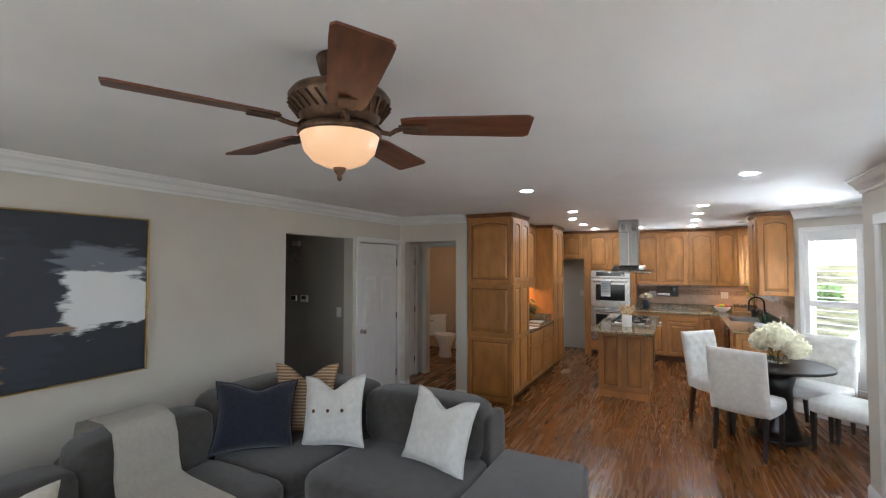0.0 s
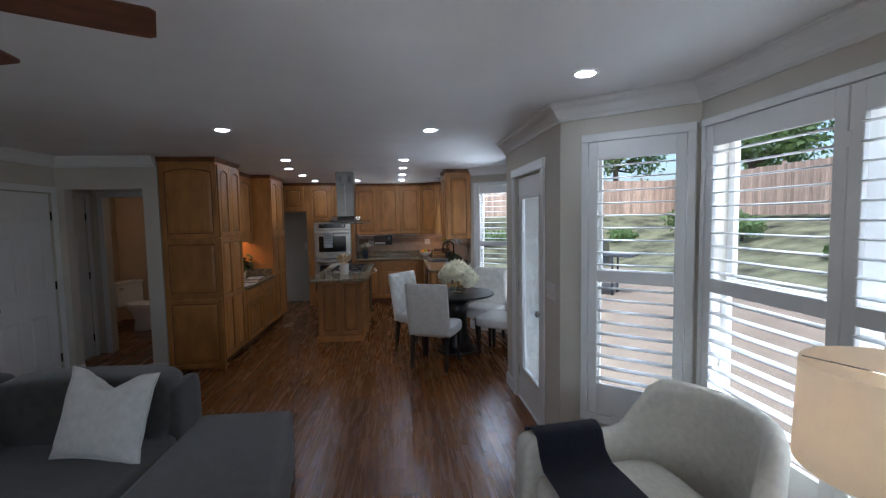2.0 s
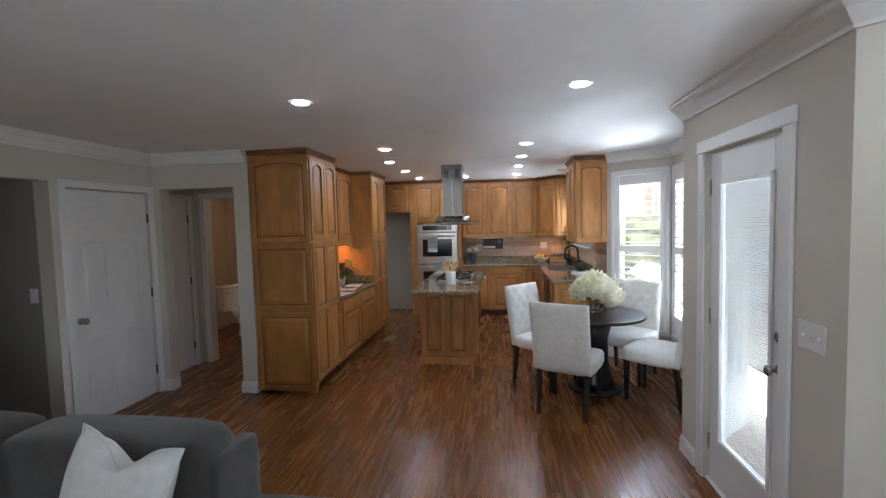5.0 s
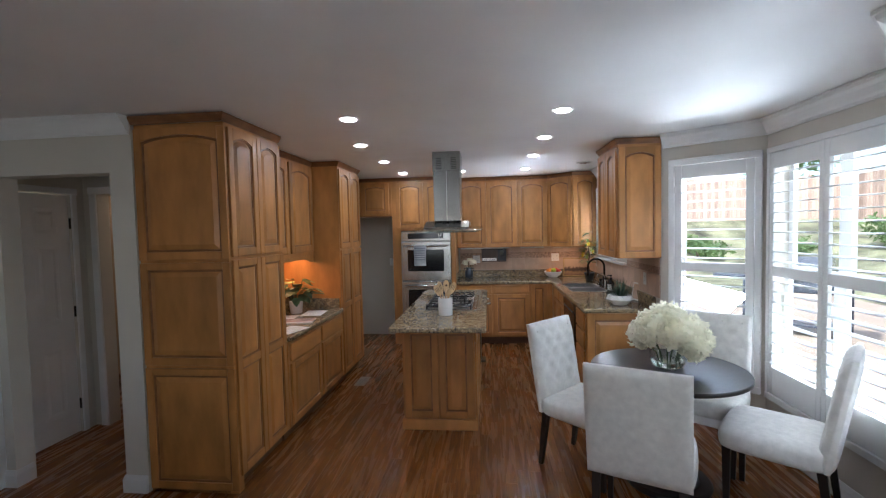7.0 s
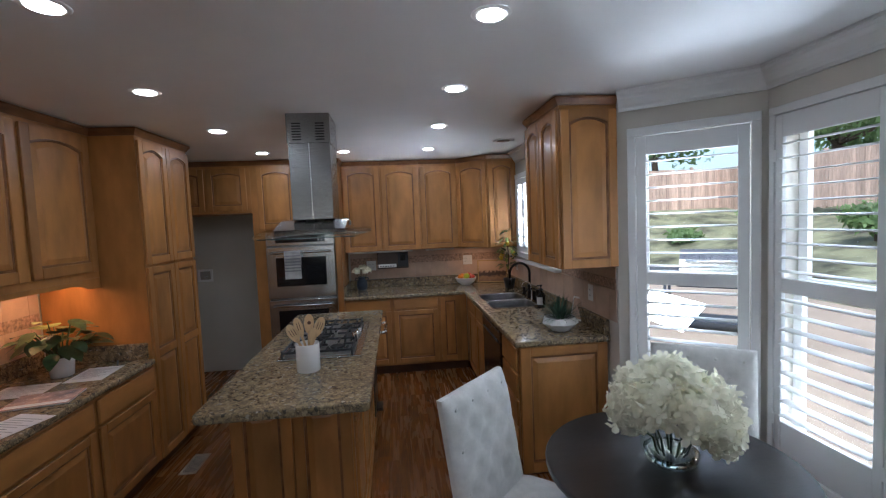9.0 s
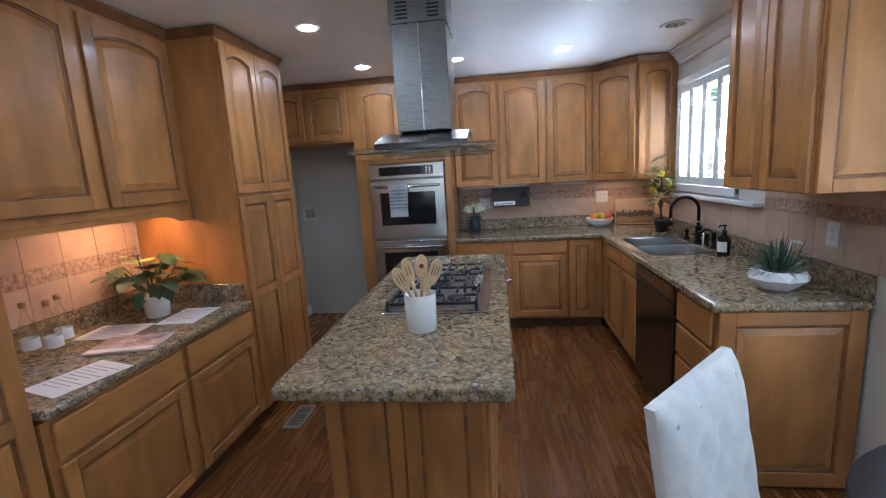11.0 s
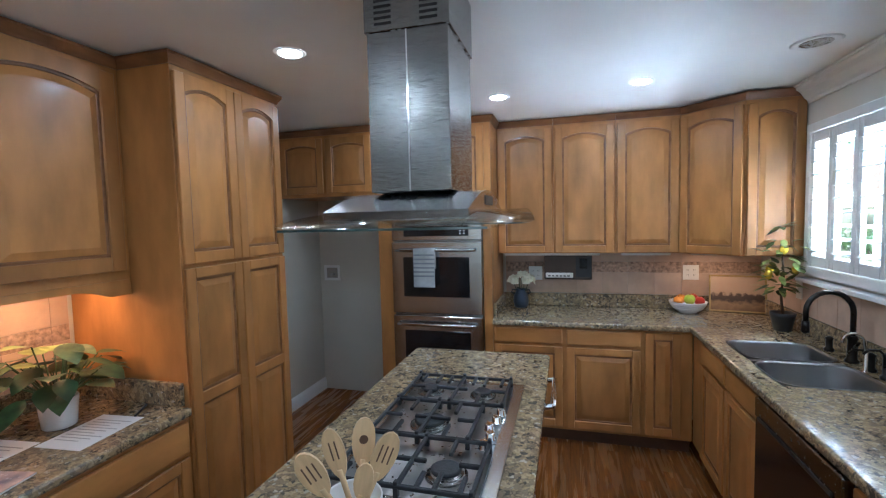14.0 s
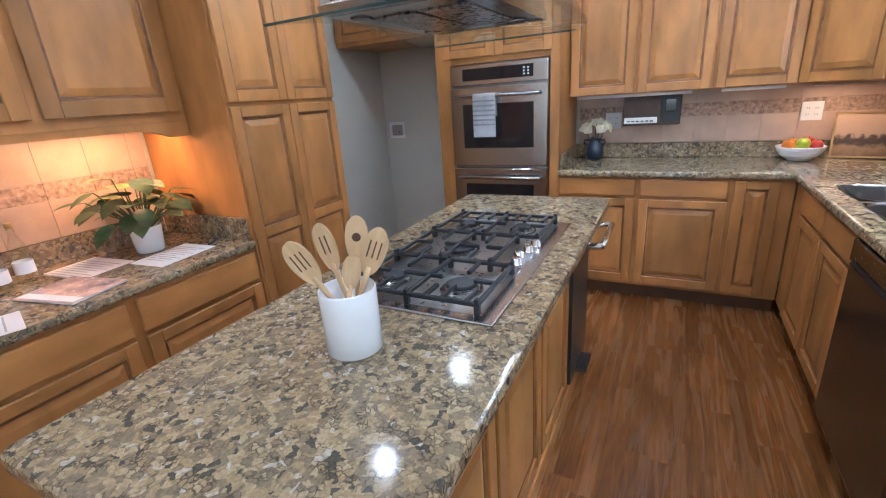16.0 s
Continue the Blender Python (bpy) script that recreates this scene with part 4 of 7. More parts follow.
# wall cabinet between the sink window and the dining bay
rc = thing("wall_cabinet", "honey maple wall cabinet with panelled end beside the bay", "cabinet", pose(1.16, 1.285, 0, 0, 0, -90), group="wall cabinets")
part("body", boxed(0, 0.635, 0, 0.368, 1.385, CT, 0.002), MAPLE, rc)
raised_door(rc, 0.004, 0.315, 1.39, CT - 0.03, 0.045)
raised_door(rc, 0.320, 0.632, 1.39, CT - 0.03, 0.045)
cornice(rc, 0, 0.635, CT, 0.365, True, True)
rend = thing("cabinet_end_panel", "light honey maple arched end panel of the wall cabinet", "cabinet panel", pose(1.165, 0.648, 0))
raised_door(rend, 0.0, 0.355, 1.388, CT - 0.03, 0.045)

# base cabinets
b1 = thing("base_cabinet", "honey maple base cabinets with drawers along the back wall", "cabinet", pose(-0.448, 2.97, 0), group="base cabinets")
carcass(b1, 0, 1.36, 0, 0.872, 0.61, 0.105)
for a, b in ((0.012, 0.505), (0.535, 1.03)):
    drawer_front(b1, a, b, 0.745, 0.858)
    raised_door(b1, a, b, 0.13, 0.725)
raised_door(b1, 1.06, 1.285, 0.13, 0.858)
sinkc = thing("sink_cabinet", "honey maple sink base cabinet with two doors", "cabinet", pose(0.915, 2.965, 0, 0, 0, -90), group="base cabinets")
part("body", boxed(0.0, 1.095, 0, 0.60, 0.105, 0.70, 0.002), MAPLE, sinkc)
part("front", boxed(0.0, 1.095, 0, 0.02, 0.70, 0.872), MAPLE, sinkc)
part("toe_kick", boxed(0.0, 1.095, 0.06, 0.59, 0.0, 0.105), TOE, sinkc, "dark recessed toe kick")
for a, b in ((0.24, 0.655), (0.675, 1.085)):
    drawer_front(sinkc, a, b, 0.745, 0.858)
    raised_door(sinkc, a, b, 0.13, 0.725)
dw = thing("dishwasher", "black and steel built-in dishwasher under the counter", "dishwasher", pose(0.915, 1.865, 0, 0, 0, -90))
part("body", boxed(0.004, 0.646, 0.0, 0.58, 0.105, 0.868), BLACK, dw)
part("door", boxed(0.004, 0.646, -0.03, -0.001, 0.115, 0.775, 0.004), material("dark_steel", (0.10, 0.09, 0.085), 0.22, 0.9, 0.05), dw, "dark reflective door")
part("control_strip", boxed(0.004, 0.646, -0.034, -0.001, 0.78, 0.868, 0.005), material("steel_strip", (0.22, 0.21, 0.20), 0.25, 1.0, 0.05), dw, "steel control strip")
part("pull", boxed(0.05, 0.60, -0.040, -0.034, 0.778, 0.795, 0.002), BLACK, dw)
part("toe_kick", boxed(0.004, 0.646, 0.05, 0.57, 0.0, 0.105), BLACK, dw)
dc2 = thing("drawer_cabinet", "honey maple drawer cabinet at the end of the counter", "cabinet", pose(0.915, 1.212, 0, 0, 0, -90), group="base cabinets")
carcass(dc2, 0, 0.405, 0, 0.872, 0.60, 0.105)
for c, e in ((0.70, 0.858), (0.52, 0.685), (0.33, 0.505), (0.13, 0.315)):
    drawer_front(dc2, 0.012, 0.393, c, e)
bend = thing("cabinet_end_panel", "honey maple raised end panel of the base cabinets", "cabinet panel", pose(0.92, 0.806, 0))
raised_door(bend, 0.0, 0.595, 0.02, 0.868, rail=0.07)

# counter with the sink cut out: strips round the bowls, edge rounded
SX0, SX1, SY0, SY1 = 0.99, 1.40, 1.88, 2.62


def counter_l():
    t = thing("kitchen_countertop", "polished speckled brown granite countertop with rounded edge", "countertop")
    z0, z1 = 0.873, 0.913
    bm = bmesh.new()
    for x0, x1, y0, y1 in ((-0.447, 0.885, 2.935, 3.582), (0.885, SX0, 0.775, 3.582), (SX1, 1.528, 0.775, 3.582), (SX0, SX1, 0.775, SY0), (SX0, SX1, SY1, 3.582)):
        box(bm, x0, x1, y0, y1, z0, z1)

    def nosed(e):
        p, q = e.verts[0].co, e.verts[1].co
        if abs(p.z - q.z) > 1e-4:
            return False
        back = abs(p.y - 2.935) < 1e-4 and abs(q.y - 2.935) < 1e-4
        side = abs(p.x - 0.885) < 1e-4 and abs(q.x - 0.885) < 1e-4 and min(p.y, q.y) < 1
        end = abs(p.y - 0.775) < 1e-4 and abs(q.y - 0.775) < 1e-4
        return back or side or end
    bmesh.ops.bevel(bm, geom=[e for e in bm.edges if nosed(e)], offset=0.013, segments=3, profile=0.6, affect="EDGES")
    part("slab", bm, GRANITE, t)
    part("upstand", boxed(-0.447, 1.527, 3.560, 3.583, 0.914, 1.02, 0.003), GRANITE, t)
    part("upstand", boxed(1.505, 1.528, 0.80, 3.558, 0.914, 1.02, 0.003), GRANITE, t)
    part("upstand", boxed(-0.447, -0.425, 3.0, 3.558, 0.914, 1.02, 0.003), GRANITE, t)
    part("end_strip", boxed(1.49, 1.528, 0.78, 0.80, 0.914, 1.02, 0.003), GRANITE, t)


counter_l()


def bowl(x0, x1, y0, y1, depth, corner=0.085):
    """Open basin with rounded corners and a rim."""
    bm = bmesh.new()

    def ring(ins, z, rad):
        pts = []
        for cx, cy, a0 in ((x1 - ins - rad, y1 - ins - rad, 0), (x0 + ins + rad, y1 - ins - rad, 90), (x0 + ins + rad, y0 + ins + rad, 180), (x1 - ins - rad, y0 + ins + rad, 270)):
            for k in range(6):
                a = radians(a0 + 18 * k)
                pts.append(bm.verts.new((cx + rad * math.cos(a), cy + rad * math.sin(a), z)))
        return pts
    loops = [ring(-0.004, 0.9155, corner), ring(0.006, 0.9165, corner), ring(0.010, 0.905, corner), ring(0.018, 0.915 - depth + 0.03, corner), ring(0.04, 0.915 - depth, corner)]
    n = len(loops[0])
    for a, b in zip(loops, loops[1:]):
        for i in range(n):
            f = bm.faces.new((a[i], a[(i + 1) % n], b[(i + 1) % n], b[i]))
            f.smooth = True
    bm.faces.new(loops[-1])
    bmesh.ops.solidify(bm, geom=bm.faces[:], thickness=-0.0015)
    return bm


sk = thing("double_sink", "stainless steel double bowl sink set into the granite", "sink")
part("bowl", bowl(SX0 - 0.005, SX1 + 0.005, SY0 - 0.005, 2.235, 0.19), SINK, sk)
part("bowl", bowl(SX0 - 0.005, SX1 + 0.005, 2.265, SY1 + 0.005, 0.19), SINK, sk)
part("divider", boxed(SX0, SX1, 2.233, 2.267, 0.85, 0.9125), SINK, sk)
for y in (2.06, 2.44):
    part("drain", lathe(bmesh.new(), [(0.04, 0.7255), (0.04, 0.728), (0.02, 0.727)], 1.2, y, 18), PEWTER, sk)

fa = thing("kitchen_faucet", "dark bronze gooseneck faucet with a lever", "faucet", pose(1.455, 2.30, 0.913))
part("base", lathe(bmesh.new(), [(0.030, 0), (0.030, 0.01), (0.022, 0.02), (0.020, 0.11), (0.024, 0.12), (0.017, 0.135)], n=18), DARKMETAL, fa)
arc = [(0, 0, 0.13), (0, 0, 0.24)] + [(-0.10 + 0.10 * math.cos(radians(a)), 0, 0.25 + 0.10 * math.sin(radians(a))) for a in range(0, 190, 15)] + [(-0.20, 0, 0.19)]
part("spout", tube(bmesh.new(), arc, 0.0125, 12), DARKMETAL, fa)
part("spray_head", lathe(bmesh.new(), [(0.014, 0.14), (0.018, 0.145), (0.016, 0.20)], -0.20, 0, 14), DARKMETAL, fa)
part("lever", tube(bmesh.new(), [(0, -0.02, 0.08), (-0.02, -0.09, 0.12)], [0.008, 0.006]), DARKMETAL, fa)
for dy, h, lab in ((-0.14, 0.07, "short dark bronze soap pump at the sink"), (-0.25, 0.10, "dark bronze side spray at the sink"), (0.20, 0.06, "dark bronze air gap cap at the sink")):
    s = thing("sink_fitting", lab, "faucet fitting", pose(1.455, 2.30 + dy, 0.913))
    part("base", lathe(bmesh.new(), [(0.024, 0), (0.024, 0.012), (0.016, 0.02), (0.016, h), (0.02, h + 0.01), (0.006, h + 0.02)], n=16), DARKMETAL, s)
    if h > 0.065:
        part("nozzle", tube(bmesh.new(), [(0, 0, h), (-0.03, 0, h + 0.03), (-0.07, 0, h + 0.03), (-0.09, 0, h + 0.01)], 0.006), DARKMETAL, s)
ff = thing("filter_faucet", "small chrome drinking water faucet", "faucet", pose(1.42, 2.13, 0.913))
part("base", lathe(bmesh.new(), [(0.018, 0), (0.018, 0.008), (0.008, 0.012), (0.007, 0.10)], n=14), CHROME, ff)
part("spout", tube(bmesh.new(), [(0, 0, 0.09), (-0.005, 0, 0.13)] + [(-0.05 + 0.045 * math.cos(radians(a)), 0, 0.14 + 0.045 * math.sin(radians(a))) for a in range(0, 181, 20)], 0.006), CHROME, ff)

# ---- island ----
isl = thing("kitchen_island", "honey maple island base with panelled doors and drawers", "island", pose(-0.72, 0.215, 0))
IW, IL = 0.635, 1.885
part("body", boxed(0.02, IW - 0.02, 0.02, IL, 0.09, 0.868, 0.002), MAPLE, isl)
part("plinth", boxed(0.0, IW, 0.0, IL, 0.0, 0.09, 0.004), MAPLE, isl, "maple plinth")
raised_door(isl, 0.03, 0.315, 0.105, 0.86, y=0.021)
raised_door(isl, 0.320, 0.605, 0.105, 0.86, y=0.021)
sidep = part("side_face", boxed(0.0, 1.40, 0.0, 0.004, 0.092, 0.866), MAPLE, isl)
sidep.matrix_basis = pose(IW - 0.024, 0.03, 0, 0, 0, 90)
for a, b in ((0.02, 0.45), (0.47, 0.91), (0.93, 1.37)):
    drawer_front(sidep, a, b, 0.735, 0.850, y=0.0)
    raised_door(sidep, a, b, 0.11, 0.715, y=0.0)
sidel = part("side_face", boxed(0.0, 1.84, 0.0, 0.004, 0.092, 0.866), MAPLE, isl)
sidel.matrix_basis = pose(0.024, 1.87, 0, 0, 0, -90)
for i in range(4):
    raised_door(sidel, 0.02 + 0.455 * i, 0.455 + 0.455 * i, 0.11, 0.85, y=0.0)
tc = thing("trash_compactor", "dark built-in compactor in the island with a chrome bar handle", "appliance", pose(-0.105, 1.665, 0, 0, 0, 90))
part("front", boxed(0.0, 0.40, -0.022, 0.0, 0.10, 0.862, 0.003), material("compactor_front", (0.03, 0.03, 0.032), 0.3, 0.3), tc)
part("handle", tube(bmesh.new(), [(0.03, -0.022, 0.80), (0.03, -0.12, 0.81), (0.03, -0.132, 0.81), (0.37, -0.132, 0.81), (0.37, -0.12, 0.81), (0.37, -0.022, 0.80)], 0.014, 10), CHROME, tc, "chrome bar handle")
part("pedal", boxed(0.12, 0.28, -0.075, -0.0, 0.10, 0.125, 0.004), BLACK, tc)
itop = thing("island_countertop", "polished speckled brown granite island top with rounded edge", "countertop")
bm = bmesh.new()
r = 0.03
o = []
for cx, cy, a0 in ((0 - r, 2.145 - r, 0), (-0.775 + r, 2.145 - r, 90), (-0.775 + r, 0 + r, 180), (0 - r, 0 + r, 270)):
    for k in range(5):
        o.append((cx + r * math.cos(radians(a0 + 22.5 * k)), cy + r * math.sin(radians(a0 + 22.5 * k))))
prism(bm, o, 0.870, 0.914, "z")
bmesh.ops.bevel(bm, geom=[e for e in bm.edges if abs(e.verts[0].co.z - e.verts[1].co.z) < 1e-4], offset=0.012, segments=3, profile=0.6, affect="EDGES")
part("slab", bm, GRANITE, itop)

# cooktop: local x across the island, y along it
ck = thing("gas_cooktop", "stainless five-burner gas cooktop with black cast iron grates", "cooktop", pose(-0.597, 0.712, 0.914))
CW, CL = 0.503, 0.925
bm = boxed(0, CW, 0, CL, 0.0, 0.010, 0.004, 2)
part("tray", bm, STEEL_H, ck)
part("well", boxed(0.03, CW - 0.045, 0.035, CL - 0.035, 0.010, 0.0115), material("burner_pan", (0.33, 0.32, 0.31), 0.3, 1.0, 0.1, 8), ck, "worn steel burner pan")
burners = [(0.115, 0.165, 0.036), (0.345, 0.165, 0.045), (0.205, 0.46, 0.055), (0.115, 0.76, 0.04), (0.345, 0.76, 0.036)]
for bx, by, br in burners:
    b = part("burner", lathe(bmesh.new(), [(br + 0.02, 0.0115), (br + 0.018, 0.017), (br + 0.004, 0.019), (br, 0.026)], bx, by, 22), STEEL, ck)
    part("burner_cap", lathe(bmesh.new(), [(br, 0.0262), (br + 0.002, 0.031), (br - 0.006, 0.035)], bx, by, 22), IRON, b, "black burner cap")
for g in range(3):
    y0, y1 = 0.035 + g * 0.285, 0.035 + (g + 1) * 0.285 - 0.006
    bm = bmesh.new()
    x0, x1 = 0.03, (0.448, 0.375, 0.448)[g]
    zt = 0.046
    bars = [((x0, y0), (x1, y0)), ((x0, y1), (x1, y1)), ((x0, y0), (x0, y1)), ((x1, y0), (x1, y1)), (((x0 + x1) / 2, y0), ((x0 + x1) / 2, y1))]
    for px in (0.25, 0.75):
        xx = x0 + (x1 - x0) * px
        bars += [((xx, y0), (xx, y0 + 0.085)), ((xx, y1), (xx, y1 - 0.085))]
    ym = (y0 + y1) / 2
    if g != 1:
        ye, yi = (y0, y0 + 0.075) if g == 0 else (y1, y1 - 0.075)
        for px in (0.08, 0.37, 0.63, 0.92):
            bars.append(((x0 + (x1 - x0) * px, ye), (x0 + (x1 - x0) * px, yi)))
    bars += [((x0, ym), (x0 + 0.06, ym)), ((x1, ym), (x1 - 0.06, ym)), ((x0 + 0.125, ym), (x0 + 0.245, ym))]
    for (ax, ay), (bx, by) in bars:
        w = 0.0065
        box(bm, min(ax, bx) - w, max(ax, bx) + w, min(ay, by) - w, max(ay, by) + w, zt - 0.012, zt, 0.002)
    for fx in (x0, (x0 + x1) / 2, x1):
        for fy in (y0, y1):
            box(bm, fx - 0.007, fx + 0.007, fy - 0.007, fy + 0.007, 0.0115, zt - 0.008)
            box(bm, fx - 0.006, fx + 0.006, fy - 0.009, fy + 0.009, zt - 0.002, zt + 0.010, 0.002)
    part("grate", bm, IRON, ck, "black cast iron grate")
kn = lathe(bmesh.new(), [(0.021, 0.0101), (0.021, 0.016), (0.017, 0.018), (0.0165, 0.034), (0.013, 0.037)], 0, 0, 18)
box(kn, -0.003, 0.003, -0.015, 0.015, 0.036, 0.041, 0.001)
kme = mesh_of("knob", kn, CHROME)
for i, (kx, ky) in enumerate(((0.425, 0.335), (0.435, 0.40), (0.422, 0.462), (0.438, 0.525), (0.445, 0.59))):
    shared("knob", kme, ck, pose(kx, ky, 0, 0, 0, 20 * i), "chrome knob")

# range hood over the island
hd = thing("range_hood", "stainless island range hood with a curved glass canopy", "range hood", pose(-0.363, 1.14, 0))
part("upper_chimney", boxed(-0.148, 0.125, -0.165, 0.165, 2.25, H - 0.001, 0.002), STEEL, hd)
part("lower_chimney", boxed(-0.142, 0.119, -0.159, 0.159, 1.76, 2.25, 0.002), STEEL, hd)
part("seam", boxed(-0.014, -0.009, -0.1612, -0.159, 1.76, 2.25), CHROME, hd)
for sx in (-0.085, 0.062):
    for i in range(7):
        part("vent_slot", boxed(sx - 0.028, sx + 0.028, -0.1662, -0.1650, 2.268 + 0.017 * i, 2.276 + 0.017 * i), BLACK, hd, "black vent slot")
arc = [(-0.32 + 0.64 * i / 16, 1.697 + 0.066 * math.sin(math.pi * i / 16)) for i in range(17)]
bm = bmesh.new()
prism(bm, arc + [(0.315, 1.675), (-0.315, 1.675)], -0.225, 0.205, "x")
part("body", bm, STEEL_H, hd)
bm = bmesh.new()
ny = 24
top_r, low_r = [], []
for i in range(ny + 1):
    v = -1 + 2 * i / ny
    y, z = 0.45 * v, 1.700 - 0.048 * v * v
    xh = 0.335 - 0.05 * max(0.0, abs(v) - 0.8) ** 2 / 0.04
    top_r.append((bm.verts.new((-xh - 0.005, y, z)), bm.verts.new((xh - 0.005, y, z))))
    low_r.append((bm.verts.new((-xh - 0.005, y, z - 0.007)), bm.verts.new((xh - 0.005, y, z - 0.007))))
for i in range(ny):
    f = bm.faces.new((top_r[i][0], top_r[i][1], top_r[i + 1][1], top_r[i + 1][0]))
    f.smooth = True
    f = bm.faces.new((low_r[i + 1][0], low_r[i + 1][1], low_r[i][1], low_r[i][0]))
    f.smooth = True
    for k in (0, 1):
        bm.faces.new((low_r[i][k], low_r[i + 1][k], top_r[i + 1][k], top_r[i][k]))
for i in (0, ny):
    bm.faces.new((low_r[i][0], low_r[i][1], top_r[i][1], top_r[i][0]))
bmesh.ops.recalc_face_normals(bm, faces=bm.faces[:])
part("glass_canopy", bm, HOODGLASS, hd, "curved clear glass canopy").visible_shadow = False
EDGE = material("glass_edge_tint", (0.05, 0.075, 0.07), 0.1, bump=0)
for v_ in (-1, 1):
    part("glass_edge", boxed(-0.287, 0.277, 0.45 * v_ - 0.0008, 0.45 * v_ + 0.0008, 1.6455, 1.6515), EDGE, hd, "dark polished edge of the glass")
part("control_box", boxed(0.203, 0.2075, -0.07, 0.07, 1.715, 1.745, 0.001), BLACK, hd, "small dark control display")
HL = material("hood_lamp_glass", (0.10, 0.10, 0.10), 0.12, 0.3, bump=0)
for x in (-0.17, 0.145):
    for y in (-0.21, 0.21):
        part("hood_lamp", lathe(bmesh.new(), [(0.025, 1.6715), (0.03, 1.6745)], x, y, 16), HL, hd, "unlit halogen lamp")
for x in (-0.09, 0.065):
    part("filter", boxed(x - 0.07, x + 0.07, -0.18, 0.18, 1.671, 1.6745, 0.001), PEWTER, hd, "metal grease filter")

# ---- ceiling lights ----
CAN = glowing("can_light_glow", (0.93, 0.96, 1.0), 18)
cans = [(-0.937, -2.27), (0.724, -2.275), (0.527, -0.394), (-0.90, -0.432), (-1.087, 0.487), (0.515, 0.483), (0.516, 1.442), (-1.11, 1.48), (0.516, 2.516),
        (-1.10, 2.53), (-0.323, 2.549), (1.425, -3.754)]
trim = lathe(bmesh.new(), [(0.047, H - 0.003), (0.050, H - 0.0038), (0.068, H - 0.0038), (0.071, H - 0.0005)], 0, 0, 28, cap=False)
trim_me = mesh_of("trim_ring", trim, WHITE)
lens_me = mesh_of("lens", lathe(bmesh.new(), [(0.048, H - 0.007), (0.048, H - 0.004)], 0, 0, 24), CAN)
for i, (x, y) in enumerate(cans):
    c = thing("recessed_ceiling_light", "lit round recessed ceiling light with white trim", "ceiling light", pose(x, y, 0), group="recessed ceiling lights")
    shared("trim_ring", trim_me, c, Matrix.Identity(4))
    shared("lens", lens_me, c, Matrix.Identity(4), "glowing lens")
    ld = bpy.data.lights.new("can_lamp", "AREA")
    ld.energy, ld.color, ld.shape, ld.size = CAN_WATTS, (0.88, 0.94, 1.0), "DISK", 0.088
    new("can_lamp", ld).matrix_basis = pose(x, y, H - 0.0085)
sp = thing("ceiling_speaker", "round white unlit recessed fixture", "ceiling fixture", pose(1.198, 2.149, 0))
part("ring", lathe(bmesh.new(), [(0.07, H - 0.004), (0.085, H - 0.009), (0.1, H - 0.001)], 0, 0, 26), WHITE, sp)
part("cone", lathe(bmesh.new(), [(0.06, H - 0.0065), (0.065, H - 0.0045)], 0, 0, 22), PEWTER, sp)
ul = bpy.data.lights.new("desk_lamp", "AREA")
ul.energy, ul.color, ul.shape, ul.size, ul.size_y = 0.85, (1.0, 0.48, 0.20), "RECTANGLE", 0.06, 0.5
uo = new("desk_lamp", ul)
uo.matrix_basis = pose(-2.05, 0.95, 1.425)
us = thing("under_cabinet_light", "slim lit strip light under the desk wall cabinet", "strip light", pose(-2.05, 0.95, 1.4285))
part("housing", boxed(-0.04, 0.04, -0.27, 0.27, -0.002, 0.0012), PLASTIC, us)

cl = bpy.data.lights.new("corner_lamp", "AREA")
cl.energy, cl.color, cl.shape, cl.size, cl.size_y = 0.22, (1.0, 0.60, 0.34), "RECTANGLE", 0.3, 0.05
new("corner_lamp", cl).matrix_basis = pose(1.15, 3.36, 1.362)
cs = thing("under_cabinet_light", "slim lit strip light under the corner wall cabinet", "strip light", pose(1.15, 3.36, 1.3655))
part("housing", boxed(-0.16, 0.16, -0.035, 0.035, -0.0015, 0.0012), PLASTIC, cs)

# ---- soft shapes ----


def cushion(bm, sx, sy, sz, puff=0.06, n=8, power=3.0):
    """A stuffed block centred on the origin: rounded box with bulging faces."""
    vs = {}
    for face in range(6):
        ax, sg = face // 2, 1 if face % 2 else -1
        g = []
        for i in range(n + 1):
            row = []
            for j in range(n + 1):
                u, v = -1 + 2 * i / n, -1 + 2 * j / n
                p = [0, 0, 0]
                p[ax], p[(ax + 1) % 3], p[(ax + 2) % 3] = sg, u, v
                key = tuple(round(c, 4) for c in p)
                if key not in vs:
                    r = (abs(p[0]) ** 8 + abs(p[1]) ** 8 + abs(p[2]) ** 8) ** (1 / 8)
                    q = [c / r for c in p]
                    b = [1 + puff * (1 - q[(k + 1) % 3] ** 2) * (1 - q[(k + 2) % 3] ** 2) for k in range(3)]
                    vs[key] = bm.verts.new((q[0] * sx / 2 * b[0], q[1] * sy / 2 * b[1], q[2] * sz / 2 * b[2]))
                row.append(vs[key])
            g.append(row)
        for i in range(n):
            for j in range(n):
                f = bm.faces.new((g[i][j], g[i + 1][j], g[i + 1][j + 1], g[i][j + 1]))
                f.smooth = True
    bmesh.ops.recalc_face_normals(bm, faces=bm.faces[:])
    return bm


def move(bm, m):
    bmesh.ops.transform(bm, matrix=m, verts=bm.verts)
    return bm


